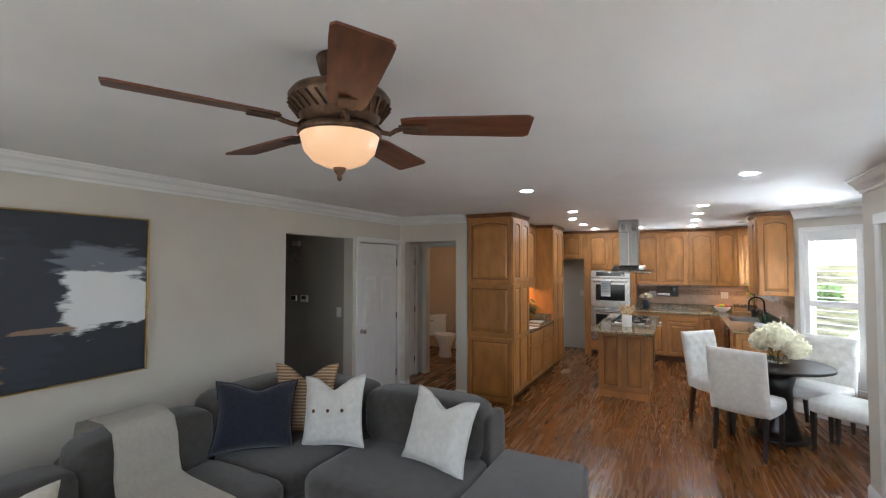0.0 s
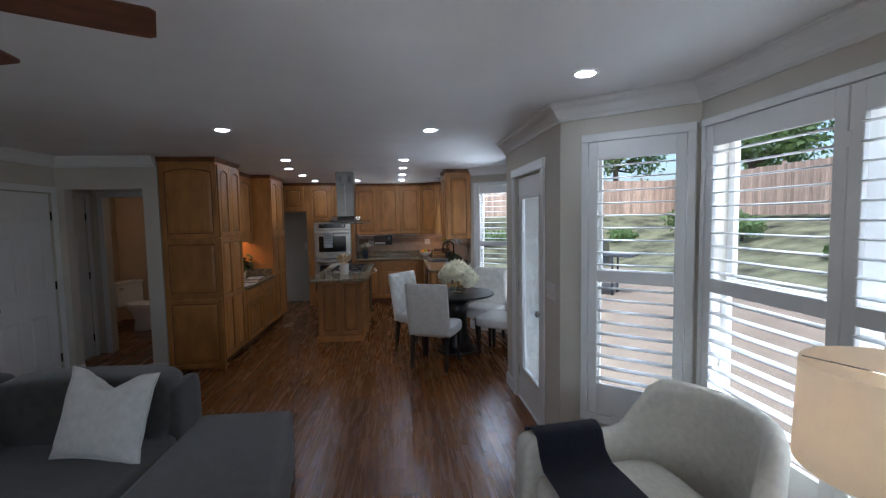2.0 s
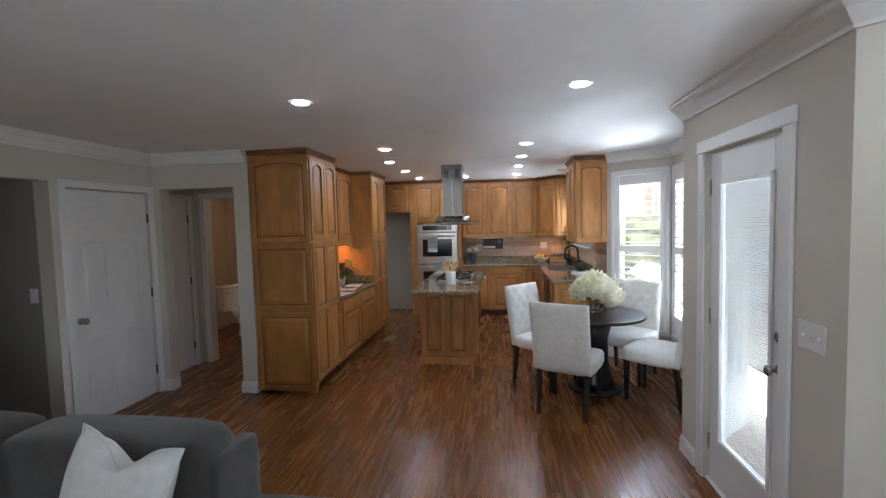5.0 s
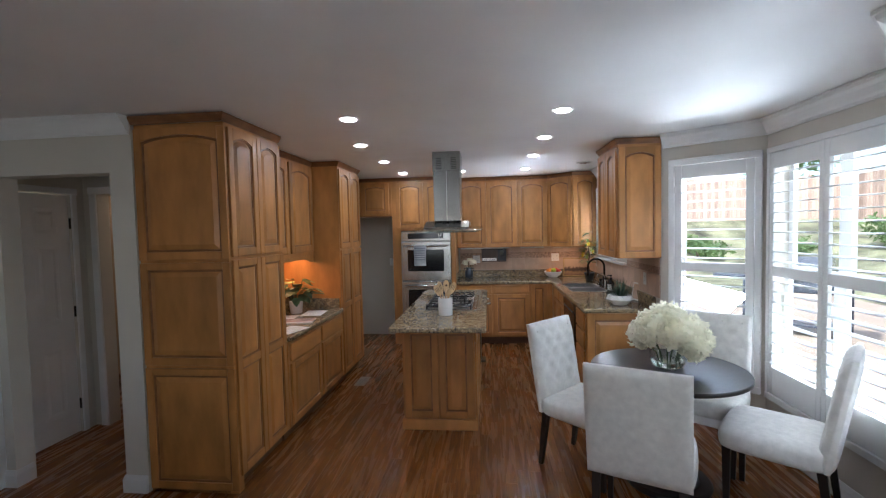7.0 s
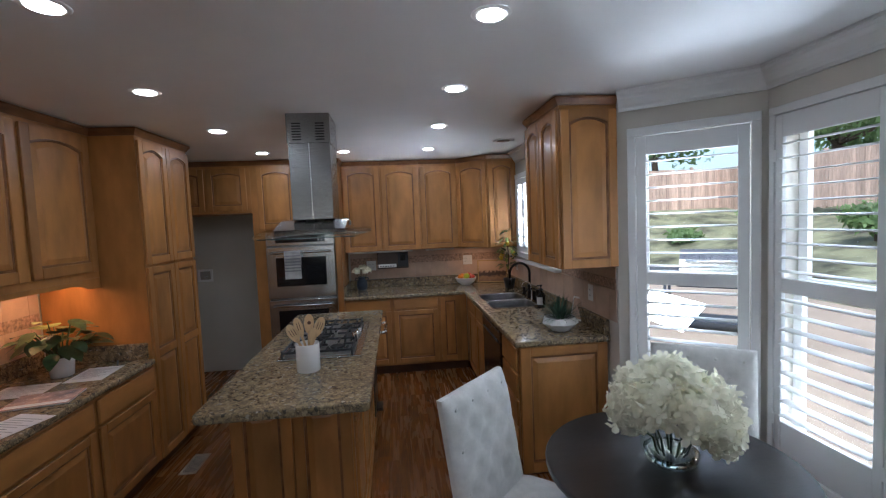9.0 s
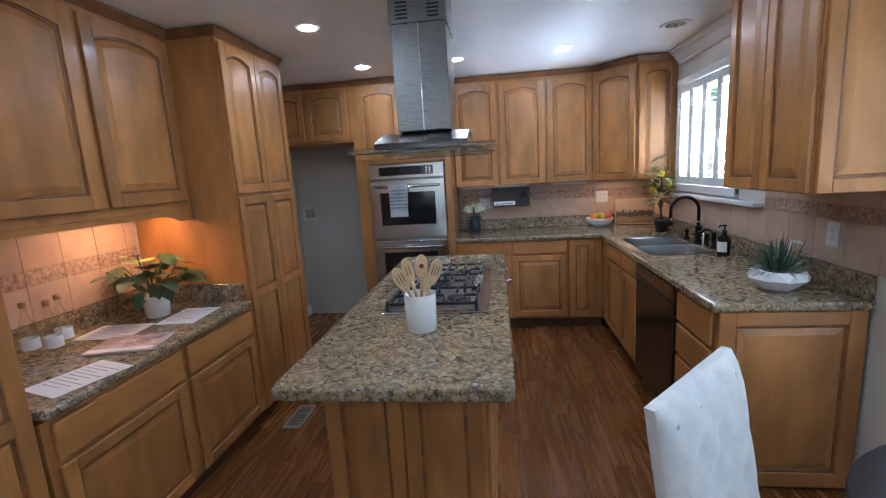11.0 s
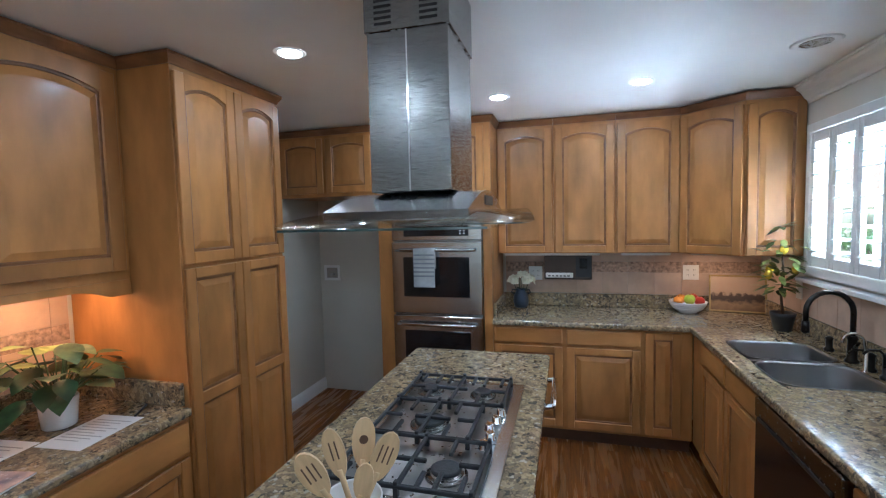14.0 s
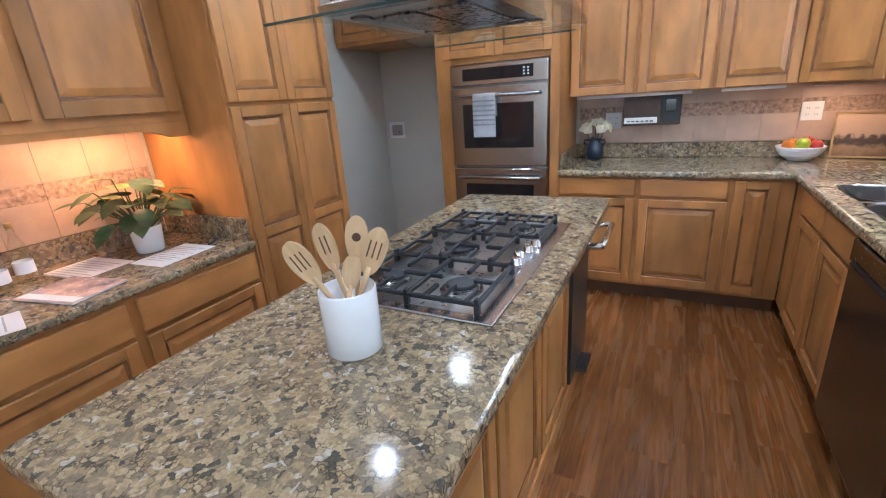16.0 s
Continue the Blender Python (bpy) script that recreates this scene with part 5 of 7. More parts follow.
def pillow(m, w, h, mat, label, chop=0.12, stripes=None, buttons=False):
    """A throw pillow with pinched corners and a dent in its top edge; local x across, z up, front towards -y."""
    t = thing("throw_pillow", label, "pillow", m, group="throw pillows")
    bm = bmesh.new()
    n = 16
    front, back = [], []
    for i in range(n + 1):
        fr, bk = [], []
        for j in range(n + 1):
            u, v = -1 + 2 * i / n, -1 + 2 * j / n
            e = (1 - u ** 4) * (1 - v ** 4)
            d = 0.085 * e ** 0.55 + 0.003
            pin = 1 - 0.12 * (1 - abs(v) ** 2) * abs(u) ** 3
            piv = 1 - 0.10 * (1 - abs(u) ** 2) * abs(v) ** 3
            x, z = u * w / 2 * pin, v * h / 2 * piv
            if v > 0:
                dent = chop * math.exp(-(u / 0.38) ** 2) * v ** 3
                z -= dent * h
                d *= 1 - 0.4 * math.exp(-(u / 0.25) ** 2) * v ** 2
            wr = 0.006 * noise.noise(Vector((u * 3, v * 3, w * 9)))
            fr.append(bm.verts.new((x, -d + wr, z + h / 2)))
            bk.append(bm.verts.new((x, d + wr, z + h / 2)))
        front.append(fr)
        back.append(bk)
    for i in range(n):
        for j in range(n):
            for g in (front, back):
                f = bm.faces.new((g[i][j], g[i + 1][j], g[i + 1][j + 1], g[i][j + 1]))
                f.smooth = True
    for i in range(n):
        for a, b in (((i, 0), (i + 1, 0)), ((i, n), (i + 1, n)), ((0, i), (0, i + 1)), ((n, i), (n, i + 1))):
            bm.faces.new((front[a[0]][a[1]], front[b[0]][b[1]], back[b[0]][b[1]], back[a[0]][a[1]]))
    bmesh.ops.recalc_face_normals(bm, faces=bm.faces[:])
    part("cover", bm, mat, t)
    edge = []
    for i in range(n + 1):
        edge.append((-1 + 2 * i / n, -1))
    for i in range(1, n + 1):
        edge.append((1, -1 + 2 * i / n))
    for i in range(1, n + 1):
        edge.append((1 - 2 * i / n, 1))
    for i in range(1, n + 1):
        edge.append((-1, 1 - 2 * i / n))
    pts = []
    for u, v in edge:
        pin = 1 - 0.12 * (1 - abs(v) ** 2) * abs(u) ** 3
        piv = 1 - 0.10 * (1 - abs(u) ** 2) * abs(v) ** 3
        x, z = u * w / 2 * pin * 1.012, v * h / 2 * piv * 1.012
        if v > 0:
            z -= chop * math.exp(-(u / 0.38) ** 2) * v ** 3 * h
        pts.append((x, 0, z + h / 2))
    part("piping", tube(bmesh.new(), pts, 0.0055, 6), mat, t)
    if buttons:
        for k in range(3):
            x = (k - 1) * 0.115
            part("button", move(lathe(bmesh.new(), [(0.013, 0), (0.013, 0.005), (0.009, 0.008)], n=12), pose(x, -0.084, h * 0.50, 90)), BRONZE, t, "dark wooden button")
    return t


# ---- living room ----
SG = 0.44
so = thing("sectional_sofa", "charcoal grey upholstered sectional sofa with a chaise end", "sofa", pose(0, 0, 0))


def block(name, x0, x1, y0, y1, z0, z1, puff=0.03, parent=None, mat=None, m=None):
    bm = cushion(bmesh.new(), x1 - x0, y1 - y0, z1 - z0, puff)
    move(bm, pose((x0 + x1) / 2, (y0 + y1) / 2, (z0 + z1) / 2))
    if m is not None:
        move(bm, m)
    return part(name, bm, mat or CHARCOAL, parent or so)


block("base", -2.85, -0.90, -4.08, -3.02, 0.05, 0.30, 0.0)
block("base", -2.85, -1.85, -5.75, -4.10, 0.05, 0.30, 0.0)
bm = bmesh.new()
prism(bm, [(-0.89, -3.03), (-0.29, -3.03), (-0.07, -4.62), (-0.89, -4.62)], 0.05, 0.29, "z")
part("base", bm, CHARCOAL, so)
for x in (-2.7, -1.1, -0.3):
    for y in (-3.15, -4.0):
        part("foot", boxed(x - 0.03, x + 0.03, y - 0.03, y + 0.03, 0.0, 0.07, 0.004), ESPRESSO, so, "dark wooden foot")
bm = bmesh.new()
prism(bm, [(-0.885, -3.02), (-0.29, -3.02), (-0.06, -4.64), (-0.885, -4.64)], 0.27, 0.445, "z")
bmesh.ops.bevel(bm, geom=bm.edges[:], offset=0.04, segments=4, profile=0.5, affect="EDGES")
part("chaise_cushion", smooth(bm), CHARCOAL, so)
block("seat_cushion", -1.885, -0.895, -4.06, -3.22, 0.28, 0.455)
block("seat_cushion", -2.70, -1.895, -4.10, -3.22, 0.28, 0.445)
block("seat_cushion", -2.70, -1.875, -4.90, -4.11, 0.28, 0.445)
block("seat_cushion", -2.70, -1.875, -5.70, -4.91, 0.28, 0.445)
block("back_frame", -2.85, -0.90, -3.14, -2.99, 0.05, 0.71, 0.0)
block("back_frame", -2.98, -2.80, -4.90, -2.99, 0.05, 0.72, 0.0)
block("back_frame", -2.98, -2.80, -5.75, -4.90, 0.05, 0.62, 0.0)
block("arm", -0.965, -0.885, -3.30, -2.985, 0.25, 0.725, 0.01)
block("back_cushion", -1.90, -0.955, -3.36, -3.05, 0.42, 0.81, 0.10)
block("back_cushion", -2.62, -1.92, -3.36, -3.05, 0.42, 0.81, 0.10)
block("back_cushion", -2.86, -2.56, -4.12, -3.30, 0.42, 0.85, 0.10)
block("back_cushion", -2.86, -2.56, -4.90, -4.14, 0.42, 0.79, 0.10)
block("back_cushion", -2.86, -2.56, -5.70, -4.92, 0.40, 0.69, 0.10)

STRIPE = bpy.data.materials.new("tan_striped_weave")
STRIPE.use_nodes = True
_n, _l = STRIPE.node_tree.nodes, STRIPE.node_tree.links
_c, _w, _r = _n.new("ShaderNodeTexCoord"), _n.new("ShaderNodeTexWave"), _n.new("ShaderNodeValToRGB")
_w.bands_direction = "Z"
_w.inputs["Scale"].default_value, _w.inputs["Distortion"].default_value = 13, 1.2
_l.new(_c.outputs["Object"], _w.inputs["Vector"])
_r.color_ramp.elements[0].color, _r.color_ramp.elements[1].color = (0.30, 0.16, 0.075, 1), (0.52, 0.42, 0.30, 1)
_r.color_ramp.elements[0].position, _r.color_ramp.elements[1].position = 0.55, 0.72
_l.new(_w.outputs["Fac"], _r.inputs[0])
_l.new(_r.outputs[0], _n["Principled BSDF"].inputs["Base Color"])
_n["Principled BSDF"].inputs["Roughness"].default_value = 0.95
pillow(pose(-1.185, -3.585, 0.45, -18, 4, -10), 0.50, 0.475, LINEN, "off-white linen throw pillow on the sofa", 0.20)
pillow(pose(-1.98, -3.63, 0.45, -16, -6, 12), 0.50, 0.50, LINEN, "off-white throw pillow with three dark buttons", 0.20, buttons=True)
pillow(pose(-2.36, -3.55, 0.45, -14, 0, 26), 0.50, 0.53, STRIPE, "tan striped woven throw pillow", 0.20)
pillow(pose(-2.42, -3.95, 0.45, -14, 6, 58), 0.56, 0.48, NAVY, "navy blue throw pillow on the sofa", 0.10)
pillow(pose(-2.25, -5.35, 0.44, -22, 0, 80), 0.46, 0.34, CREAM, "cream knitted pillow on the sofa", 0.10)

# throw draped over the sofa's back and seat


def draped(name, label, mat, path, width, across, wave=0.008, th=0.012, fringe=False):
    """Cloth that follows a path (out, height) and spans width along the direction across."""
    t = thing(name, label, "blanket")
    bm = bmesh.new()
    nc = 14
    ax = Vector(across).normalized()
    rows2 = []
    for r, p in enumerate(path):
        row = []
        for c in range(nc + 1):
            u = c / nc - 0.5
            off = wave * math.sin(c * 1.35 + r * 0.5) + wave * 0.7 * noise.noise(Vector((c * 0.4, r * 0.5, 3)))
            q = Vector(p) + ax * (u * width * (1 + 0.03 * math.sin(r)))
            row.append(bm.verts.new((q.x, q.y, q.z + abs(off))))
        rows2.append(row)
    for r in range(len(path) - 1):
        for c in range(nc):
            f = bm.faces.new((rows2[r][c], rows2[r][c + 1], rows2[r + 1][c + 1], rows2[r + 1][c]))
            f.smooth = True
    bmesh.ops.solidify(bm, geom=bm.faces[:], thickness=th)
    part("cloth", bm, mat, t)
    return t


draped("throw_blanket", "beige knitted throw draped over the sofa's back and seat", BEIGE,
       [(-2.99, -4.60, 0.45), (-2.98, -4.60, 0.70), (-2.94, -4.60, 0.82), (-2.82, -4.60, 0.855), (-2.66, -4.60, 0.855), (-2.56, -4.60, 0.82), (-2.525, -4.60, 0.72),
        (-2.515, -4.60, 0.58), (-2.49, -4.60, 0.495), (-2.40, -4.60, 0.475), (-2.2, -4.61, 0.475), (-1.95, -4.62, 0.472), (-1.86, -4.62, 0.44), (-1.845, -4.62, 0.3)],
       0.36, (0, 1, 0))

# barrel armchair


def armchair():
    t = thing("barrel_armchair", "cream upholstered barrel armchair by the bay window", "armchair", pose(1.555, -4.24, 0, 0, 0, -84))
    # local: faces -y
    bm = bmesh.new()
    n = 30
    rings = []
    for i in range(n + 1):
        a = radians(-205 + 230 * i / n) + math.pi
        # angle measured so that the middle of the shell is at +y
        f = abs(i / n - 0.5) * 2
        g_ = max(0.0, min(1.0, (0.64 - f) / 0.24))
        h = 0.60 + 0.265 * g_ * g_ * (3 - 2 * g_)
        rad = 0.42
        ang = radians(90) + (i / n - 0.5) * radians(262)
        c, s = math.cos(ang), math.sin(ang)
        sec = [(rad - 0.055, 0.22), (rad - 0.045, h - 0.06), (rad - 0.03, h - 0.015), (rad, h), (rad + 0.035, h - 0.02), (rad + 0.05, h - 0.07), (rad + 0.03, 0.35), (rad - 0.0, 0.12), (rad - 0.05, 0.12)]
        rings.append([bm.verts.new((r * c * 0.95, r * s, z)) for r, z in sec])
    k = len(rings[0])
    for a, b in zip(rings, rings[1:]):
        for j in range(k):
            f = bm.faces.new((a[j], a[(j + 1) % k], b[(j + 1) % k], b[j]))
            f.smooth = True
    bm.faces.new(rings[0])
    bm.faces.new(list(reversed(rings[-1])))
    bmesh.ops.recalc_face_normals(bm, faces=bm.faces[:])
    part("shell", bm, CREAM, t)
    for sg in (-1, 1):
        b2 = cushion(bmesh.new(), 0.15, 0.34, 0.50, 0.05)
        part("arm", move(b2, pose(sg * 0.36, -0.33, 0.37)), CREAM, t)
    part("seat_cushion", move(cushion(bmesh.new(), 0.60, 0.66, 0.18, 0.08), pose(0, -0.13, 0.39)), CREAM, t)
    part("base", move(cushion(bmesh.new(), 0.66, 0.76, 0.22, 0.0), pose(0, -0.08, 0.20)), CREAM, t)
    for x in (-0.26, 0.26):
        for y in (-0.36, 0.24):
            part("leg", lathe(bmesh.new(), [(0.014, 0.0), (0.022, 0.11)], x, y, 12), ESPRESSO, t, "dark tapered leg")
    return t


ac = armchair()
AM = pose(1.555, -4.24, 0, 0, 0, -84)
tb = draped("throw_blanket", "dark navy throw folded over the armchair's arm", NAVY,
            [AM @ Vector(p) for p in ((-0.455, -0.26, 0.32), (-0.452, -0.26, 0.52), (-0.43, -0.26, 0.63), (-0.37, -0.26, 0.652), (-0.30, -0.26, 0.63), (-0.268, -0.26, 0.55), (-0.22, -0.26, 0.512), (-0.10, -0.26, 0.507), (0.02, -0.27, 0.510), (0.10, -0.27, 0.508))],
            0.36, (math.cos(radians(6)), math.sin(radians(6)), 0), 0.006, 0.014)

# lamp by the armchair
SHADE = material("linen_lamp_shade", (0.78, 0.68, 0.55), 0.9, 0, 0.03, 30, bump=0.2, bump_scale=300)
SHADE.node_tree.nodes["Principled BSDF"].inputs["Transmission Weight"].default_value = 0.0
_nt = SHADE.node_tree
_tr = _nt.nodes.new("ShaderNodeBsdfTranslucent")
_tr.inputs[0].default_value = (0.88, 0.79, 0.66, 1)
_mx = _nt.nodes.new("ShaderNodeMixShader")
_mx.inputs[0].default_value = 0.5
_nt.links.new(_nt.nodes["Principled BSDF"].outputs[0], _mx.inputs[1])
_nt.links.new(_tr.outputs[0], _mx.inputs[2])
_nt.links.new(_mx.outputs[0], _nt.nodes["Material Output"].inputs[0])
LX, LY = 1.605, -5.115
et = thing("end_table", "round dark side table under the lamp", "side table", pose(LX, LY, 0))
part("tabletop", lathe(bmesh.new(), [(0.245, 0.575), (0.25, 0.585), (0.25, 0.60), (0.245, 0.605)], 0, 0, 32), ESPRESSO, et)
part("column", lathe(bmesh.new(), [(0.20, 0), (0.19, 0.02), (0.03, 0.05), (0.03, 0.5), (0.06, 0.575)], 0, 0, 20), ESPRESSO, et)
lp = thing("table_lamp", "table lamp with a lit cream drum shade and smoky glass base", "lamp", pose(LX, LY, 0.605))
part("base", lathe(bmesh.new(), [(0.08, 0), (0.085, 0.012), (0.06, 0.03), (0.11, 0.11), (0.125, 0.2), (0.10, 0.29), (0.045, 0.35), (0.03, 0.38)], 0, 0, 28), material("smoky_ceramic", (0.20, 0.19, 0.18), 0.15), lp)
part("stem", lathe(bmesh.new(), [(0.012, 0.38), (0.012, 0.70), (0.018, 0.715), (0.018, 0.735), (0.008, 0.75)], 0, 0, 14), PEWTER, lp, "nickel stem with finial")
bm = bmesh.new()
lathe(bm, [(0.195, 0.485), (0.187, 0.735)], 0, 0, 48, cap=False)
bmesh.ops.solidify(bm, geom=bm.faces[:], thickness=0.002)
part("shade", bm, SHADE, lp, "cream fabric drum shade")
for a in (0, 120, 240):
    part("spider_arm", tube(bmesh.new(), [(0, 0, 0.715), (0.185 * math.cos(radians(a)), 0.185 * math.sin(radians(a)), 0.722)], 0.002, 6), PEWTER, lp)
part("bulb", lathe(bmesh.new(), [(0.012, 0.55), (0.03, 0.59), (0.03, 0.62), (0.012, 0.65)], 0, 0, 16), glowing("bulb_glow", (1.0, 0.72, 0.42), 3), lp, "lit warm bulb")
bl = bpy.data.lights.new("bulb_lamp", "POINT")
bl.energy, bl.color, bl.shadow_soft_size = 0.9, (1.0, 0.80, 0.58), 0.035
new("bulb_lamp", bl).matrix_basis = pose(LX, LY, 0.605 + 0.68)

# painting
pt = thing("abstract_painting", "large abstract navy and white painting in a gold frame", "painting", pose(XL, -4.86, 0, 0, 0, 90))
PNT = bpy.data.materials.new("abstract_paint")
PNT.use_nodes = True
_n, _l = PNT.node_tree.nodes, PNT.node_tree.links
_c = _n.new("ShaderNodeTexCoord")


def blob(cx, cz, sx, sz, soft, seed):
    """A soft-edged brushed patch: 1 inside."""
    mp = _n.new("ShaderNodeMapping")
    mp.inputs["Location"].default_value = (-cx / sx, 0, -cz / sz)
    mp.inputs["Scale"].default_value = (1 / sx, 0, 1 / sz)
    _l.new(_c.outputs["Object"], mp.inputs[0])
    ln2 = _n.new("ShaderNodeVectorMath")
    ln2.operation = "LENGTH"
    _l.new(mp.outputs[0], ln2.inputs[0])
    ns = _n.new("ShaderNodeTexNoise")
    ns.inputs["Scale"].default_value, ns.inputs["Detail"].default_value = 6 + seed, 6
    m3 = _n.new("ShaderNodeMapping")
    m3.inputs["Scale"].default_value = (0.7, 1, 2.6)
    m3.inputs["Location"].default_value = (seed, seed * 2, 0)
    _l.new(_c.outputs["Object"], m3.inputs[0])
    _l.new(m3.outputs[0], ns.inputs["Vector"])
    ad = _n.new("ShaderNodeMath")
    ad.operation = "MULTIPLY_ADD"
    _l.new(ns.outputs["Fac"], ad.inputs[0])
    ad.inputs[1].default_value = 1.3
    _l.new(ln2.outputs["Value"], ad.inputs[2])
    r = _n.new("ShaderNodeMapRange")
    r.inputs["From Min"].default_value, r.inputs["From Max"].default_value = 1.65 + soft, 1.65 - soft
    _l.new(ad.outputs[0], r.inputs["Value"])
    return r.outputs[0]


_cur = None
for cx, cz, sx, sz, soft, seed, col in ((0.25, 0.70, 0.42, 0.18, 0.12, 1, (0.16, 0.18, 0.22)), (0.33, 0.52, 0.40, 0.20, 0.07, 2, (0.72, 0.74, 0.76)), (-0.10, 0.46, 0.22, 0.5, 0.1, 3, (0.03, 0.035, 0.05)),
                                        (-0.36, 0.14, 0.17, 0.17, 0.1, 4, (0.26, 0.18, 0.09)), (0.02, 0.345, 0.16, 0.02, 0.12, 6, (0.26, 0.18, 0.12)), (-0.5, 0.75, 0.25, 0.2, 0.15, 5, (0.20, 0.22, 0.25))):
    mix = _n.new("ShaderNodeMix")
    mix.data_type = "RGBA"
    if _cur is None:
        mix.inputs[6].default_value = (0.022, 0.026, 0.035, 1)
    else:
        _l.new(_cur, mix.inputs[6])
    mix.inputs[7].default_value = (*col, 1)
    _l.new(blob(cx, cz, sx, sz, soft, seed), mix.inputs["Factor"])
    _cur = mix.outputs[2]
_l.new(_cur, _n["Principled BSDF"].inputs["Base Color"])
_n["Principled BSDF"].inputs["Roughness"].default_value = 0.5
cv = part("canvas", boxed(-0.615, 0.615, -0.035, -0.002, 0.0, 1.085), PNT, pt)
cv.matrix_basis = pose(0, 0, 1.01)
GOLD = material("thin_gold_frame", (0.50, 0.34, 0.14), 0.35, 0.8)
for a in ((-0.63, -0.618, 1.0, 2.105), (0.618, 0.63, 1.0, 2.105), (-0.618, 0.618, 1.0, 1.008), (-0.618, 0.618, 2.097, 2.105)):
    part("frame_strip", boxed(a[0], a[1], -0.045, -0.001, a[2], a[3], 0.001), GOLD, pt, "thin gold frame strip")

# ceiling fan
FX, FY = -0.71, -5.04
fn = thing("ceiling_fan", "bronze ceiling fan with five walnut blades and an alabaster bowl light", "ceiling fan", pose(FX, FY, 0))
part("canopy", lathe(bmesh.new(), [(0.04, 2.365), (0.06, 2.378), (0.068, 2.40), (0.078, H - 0.001)], 0, 0, 32), BRONZE, fn)
part("neck", lathe(bmesh.new(), [(0.05, 2.335), (0.034, 2.345), (0.034, 2.37)], 0, 0, 28), BRONZE, fn)
part("motor", lathe(bmesh.new(), [(0.105, 2.218), (0.118, 2.226), (0.128, 2.25), (0.158, 2.29), (0.162, 2.308), (0.15, 2.325), (0.05, 2.338)], 0, 0, 44), BRONZE, fn)
rib = mesh_of("rib", boxed(-0.005, 0.005, -0.003, 0.003, -0.028, 0.028, 0.002), BRONZE)
for i in range(30):
    a = 12 * i
    c, s = math.cos(radians(a)), math.sin(radians(a))
    shared("rib", rib, fn, Matrix.Translation((0.146 * c, 0.146 * s, 2.268)) @ Matrix.Rotation(radians(a), 4, "Z") @ Matrix.Rotation(radians(38), 4, "Y") @ Matrix.Rotation(radians(25), 4, "X"))
part("light_rim", lathe(bmesh.new(), [(0.128, 2.186), (0.134, 2.194), (0.130, 2.206), (0.11, 2.219)], 0, 0, 40), BRONZE, fn)
ALAB = glowing("alabaster_glass", (0.72, 0.52, 0.36), 0.10)
_b = ALAB.node_tree.nodes["Principled BSDF"]
_nz = ALAB.node_tree.nodes.new("ShaderNodeTexNoise")
_nz.inputs["Scale"].default_value, _nz.inputs["Detail"].default_value = 9, 5
_rp = ALAB.node_tree.nodes.new("ShaderNodeValToRGB")
_rp.color_ramp.elements[0].color, _rp.color_ramp.elements[1].color = (0.90, 0.36, 0.10, 1), (0.88, 0.60, 0.36, 1)
ALAB.node_tree.links.new(_nz.outputs["Fac"], _rp.inputs[0])
ALAB.node_tree.links.new(_rp.outputs[0], _b.inputs["Emission Color"])
_b.inputs["Roughness"].default_value = 0.3
part("bowl", lathe(bmesh.new(), [(0.006, 2.085), (0.045, 2.09), (0.085, 2.108), (0.112, 2.138), (0.126, 2.188)], 0, 0, 40, cap=False), ALAB, fn, "lit alabaster glass bowl")
part("finial", lathe(bmesh.new(), [(0.004, 2.045), (0.009, 2.054), (0.007, 2.062), (0.018, 2.076), (0.021, 2.088)], 0, 0, 18), BRONZE, fn)
bb = bmesh.new()
out = [(0.20, -0.045), (0.25, -0.055), (0.55, -0.066), (0.60, -0.066), (0.615, -0.055), (0.615, 0.055), (0.60, 0.066), (0.55, 0.066), (0.25, 0.055), (0.20, 0.045)]
prism(bb, out, -0.003, 0.003, "z")
blade_me = mesh_of("blade", bb, BLADE)
ib = tube(bmesh.new(), [(0.11, 0, 0.005), (0.135, 0.0, -0.02), (0.16, 0.012, -0.022), (0.18, 0.0, -0.014), (0.20, 0, -0.008)], 0.008, 8)
box(ib, 0.19, 0.28, -0.027, 0.027, -0.010, -0.0032, 0.003)
iron_me = mesh_of("blade_iron", ib, BRONZE)
for i in range(5):
    m = Matrix.Rotation(radians(FAN_TURN + 72 * i), 4, "Z") @ Matrix.Translation((0, 0, 2.222))
    shared("blade", blade_me, fn, m @ Matrix.Rotation(radians(-11), 4, "X"))
    shared("blade_iron", iron_me, fn, m)

# ---- dining bay ----
TX, TY = 1.165, -0.42
dt = thing("round_dining_table", "round black dining table on a wide pedestal", "table", pose(TX, TY, 0))
part("tabletop", lathe(bmesh.new(), [(0.455, 0.722), (0.468, 0.728), (0.47, 0.745), (0.465, 0.752)], 0, 0, 56), ESPRESSO, dt)
part("apron", lathe(bmesh.new(), [(0.20, 0.69), (0.20, 0.722)], 0, 0, 32), ESPRESSO, dt)
part("pedestal", lathe(bmesh.new(), [(0.19, 0.03), (0.17, 0.10), (0.125, 0.30), (0.12, 0.5), (0.17, 0.69)], 0, 0, 32), ESPRESSO, dt)
part("foot_plate", lathe(bmesh.new(), [(0.26, 0.0), (0.265, 0.02), (0.25, 0.035)], 0, 0, 36), ESPRESSO, dt)


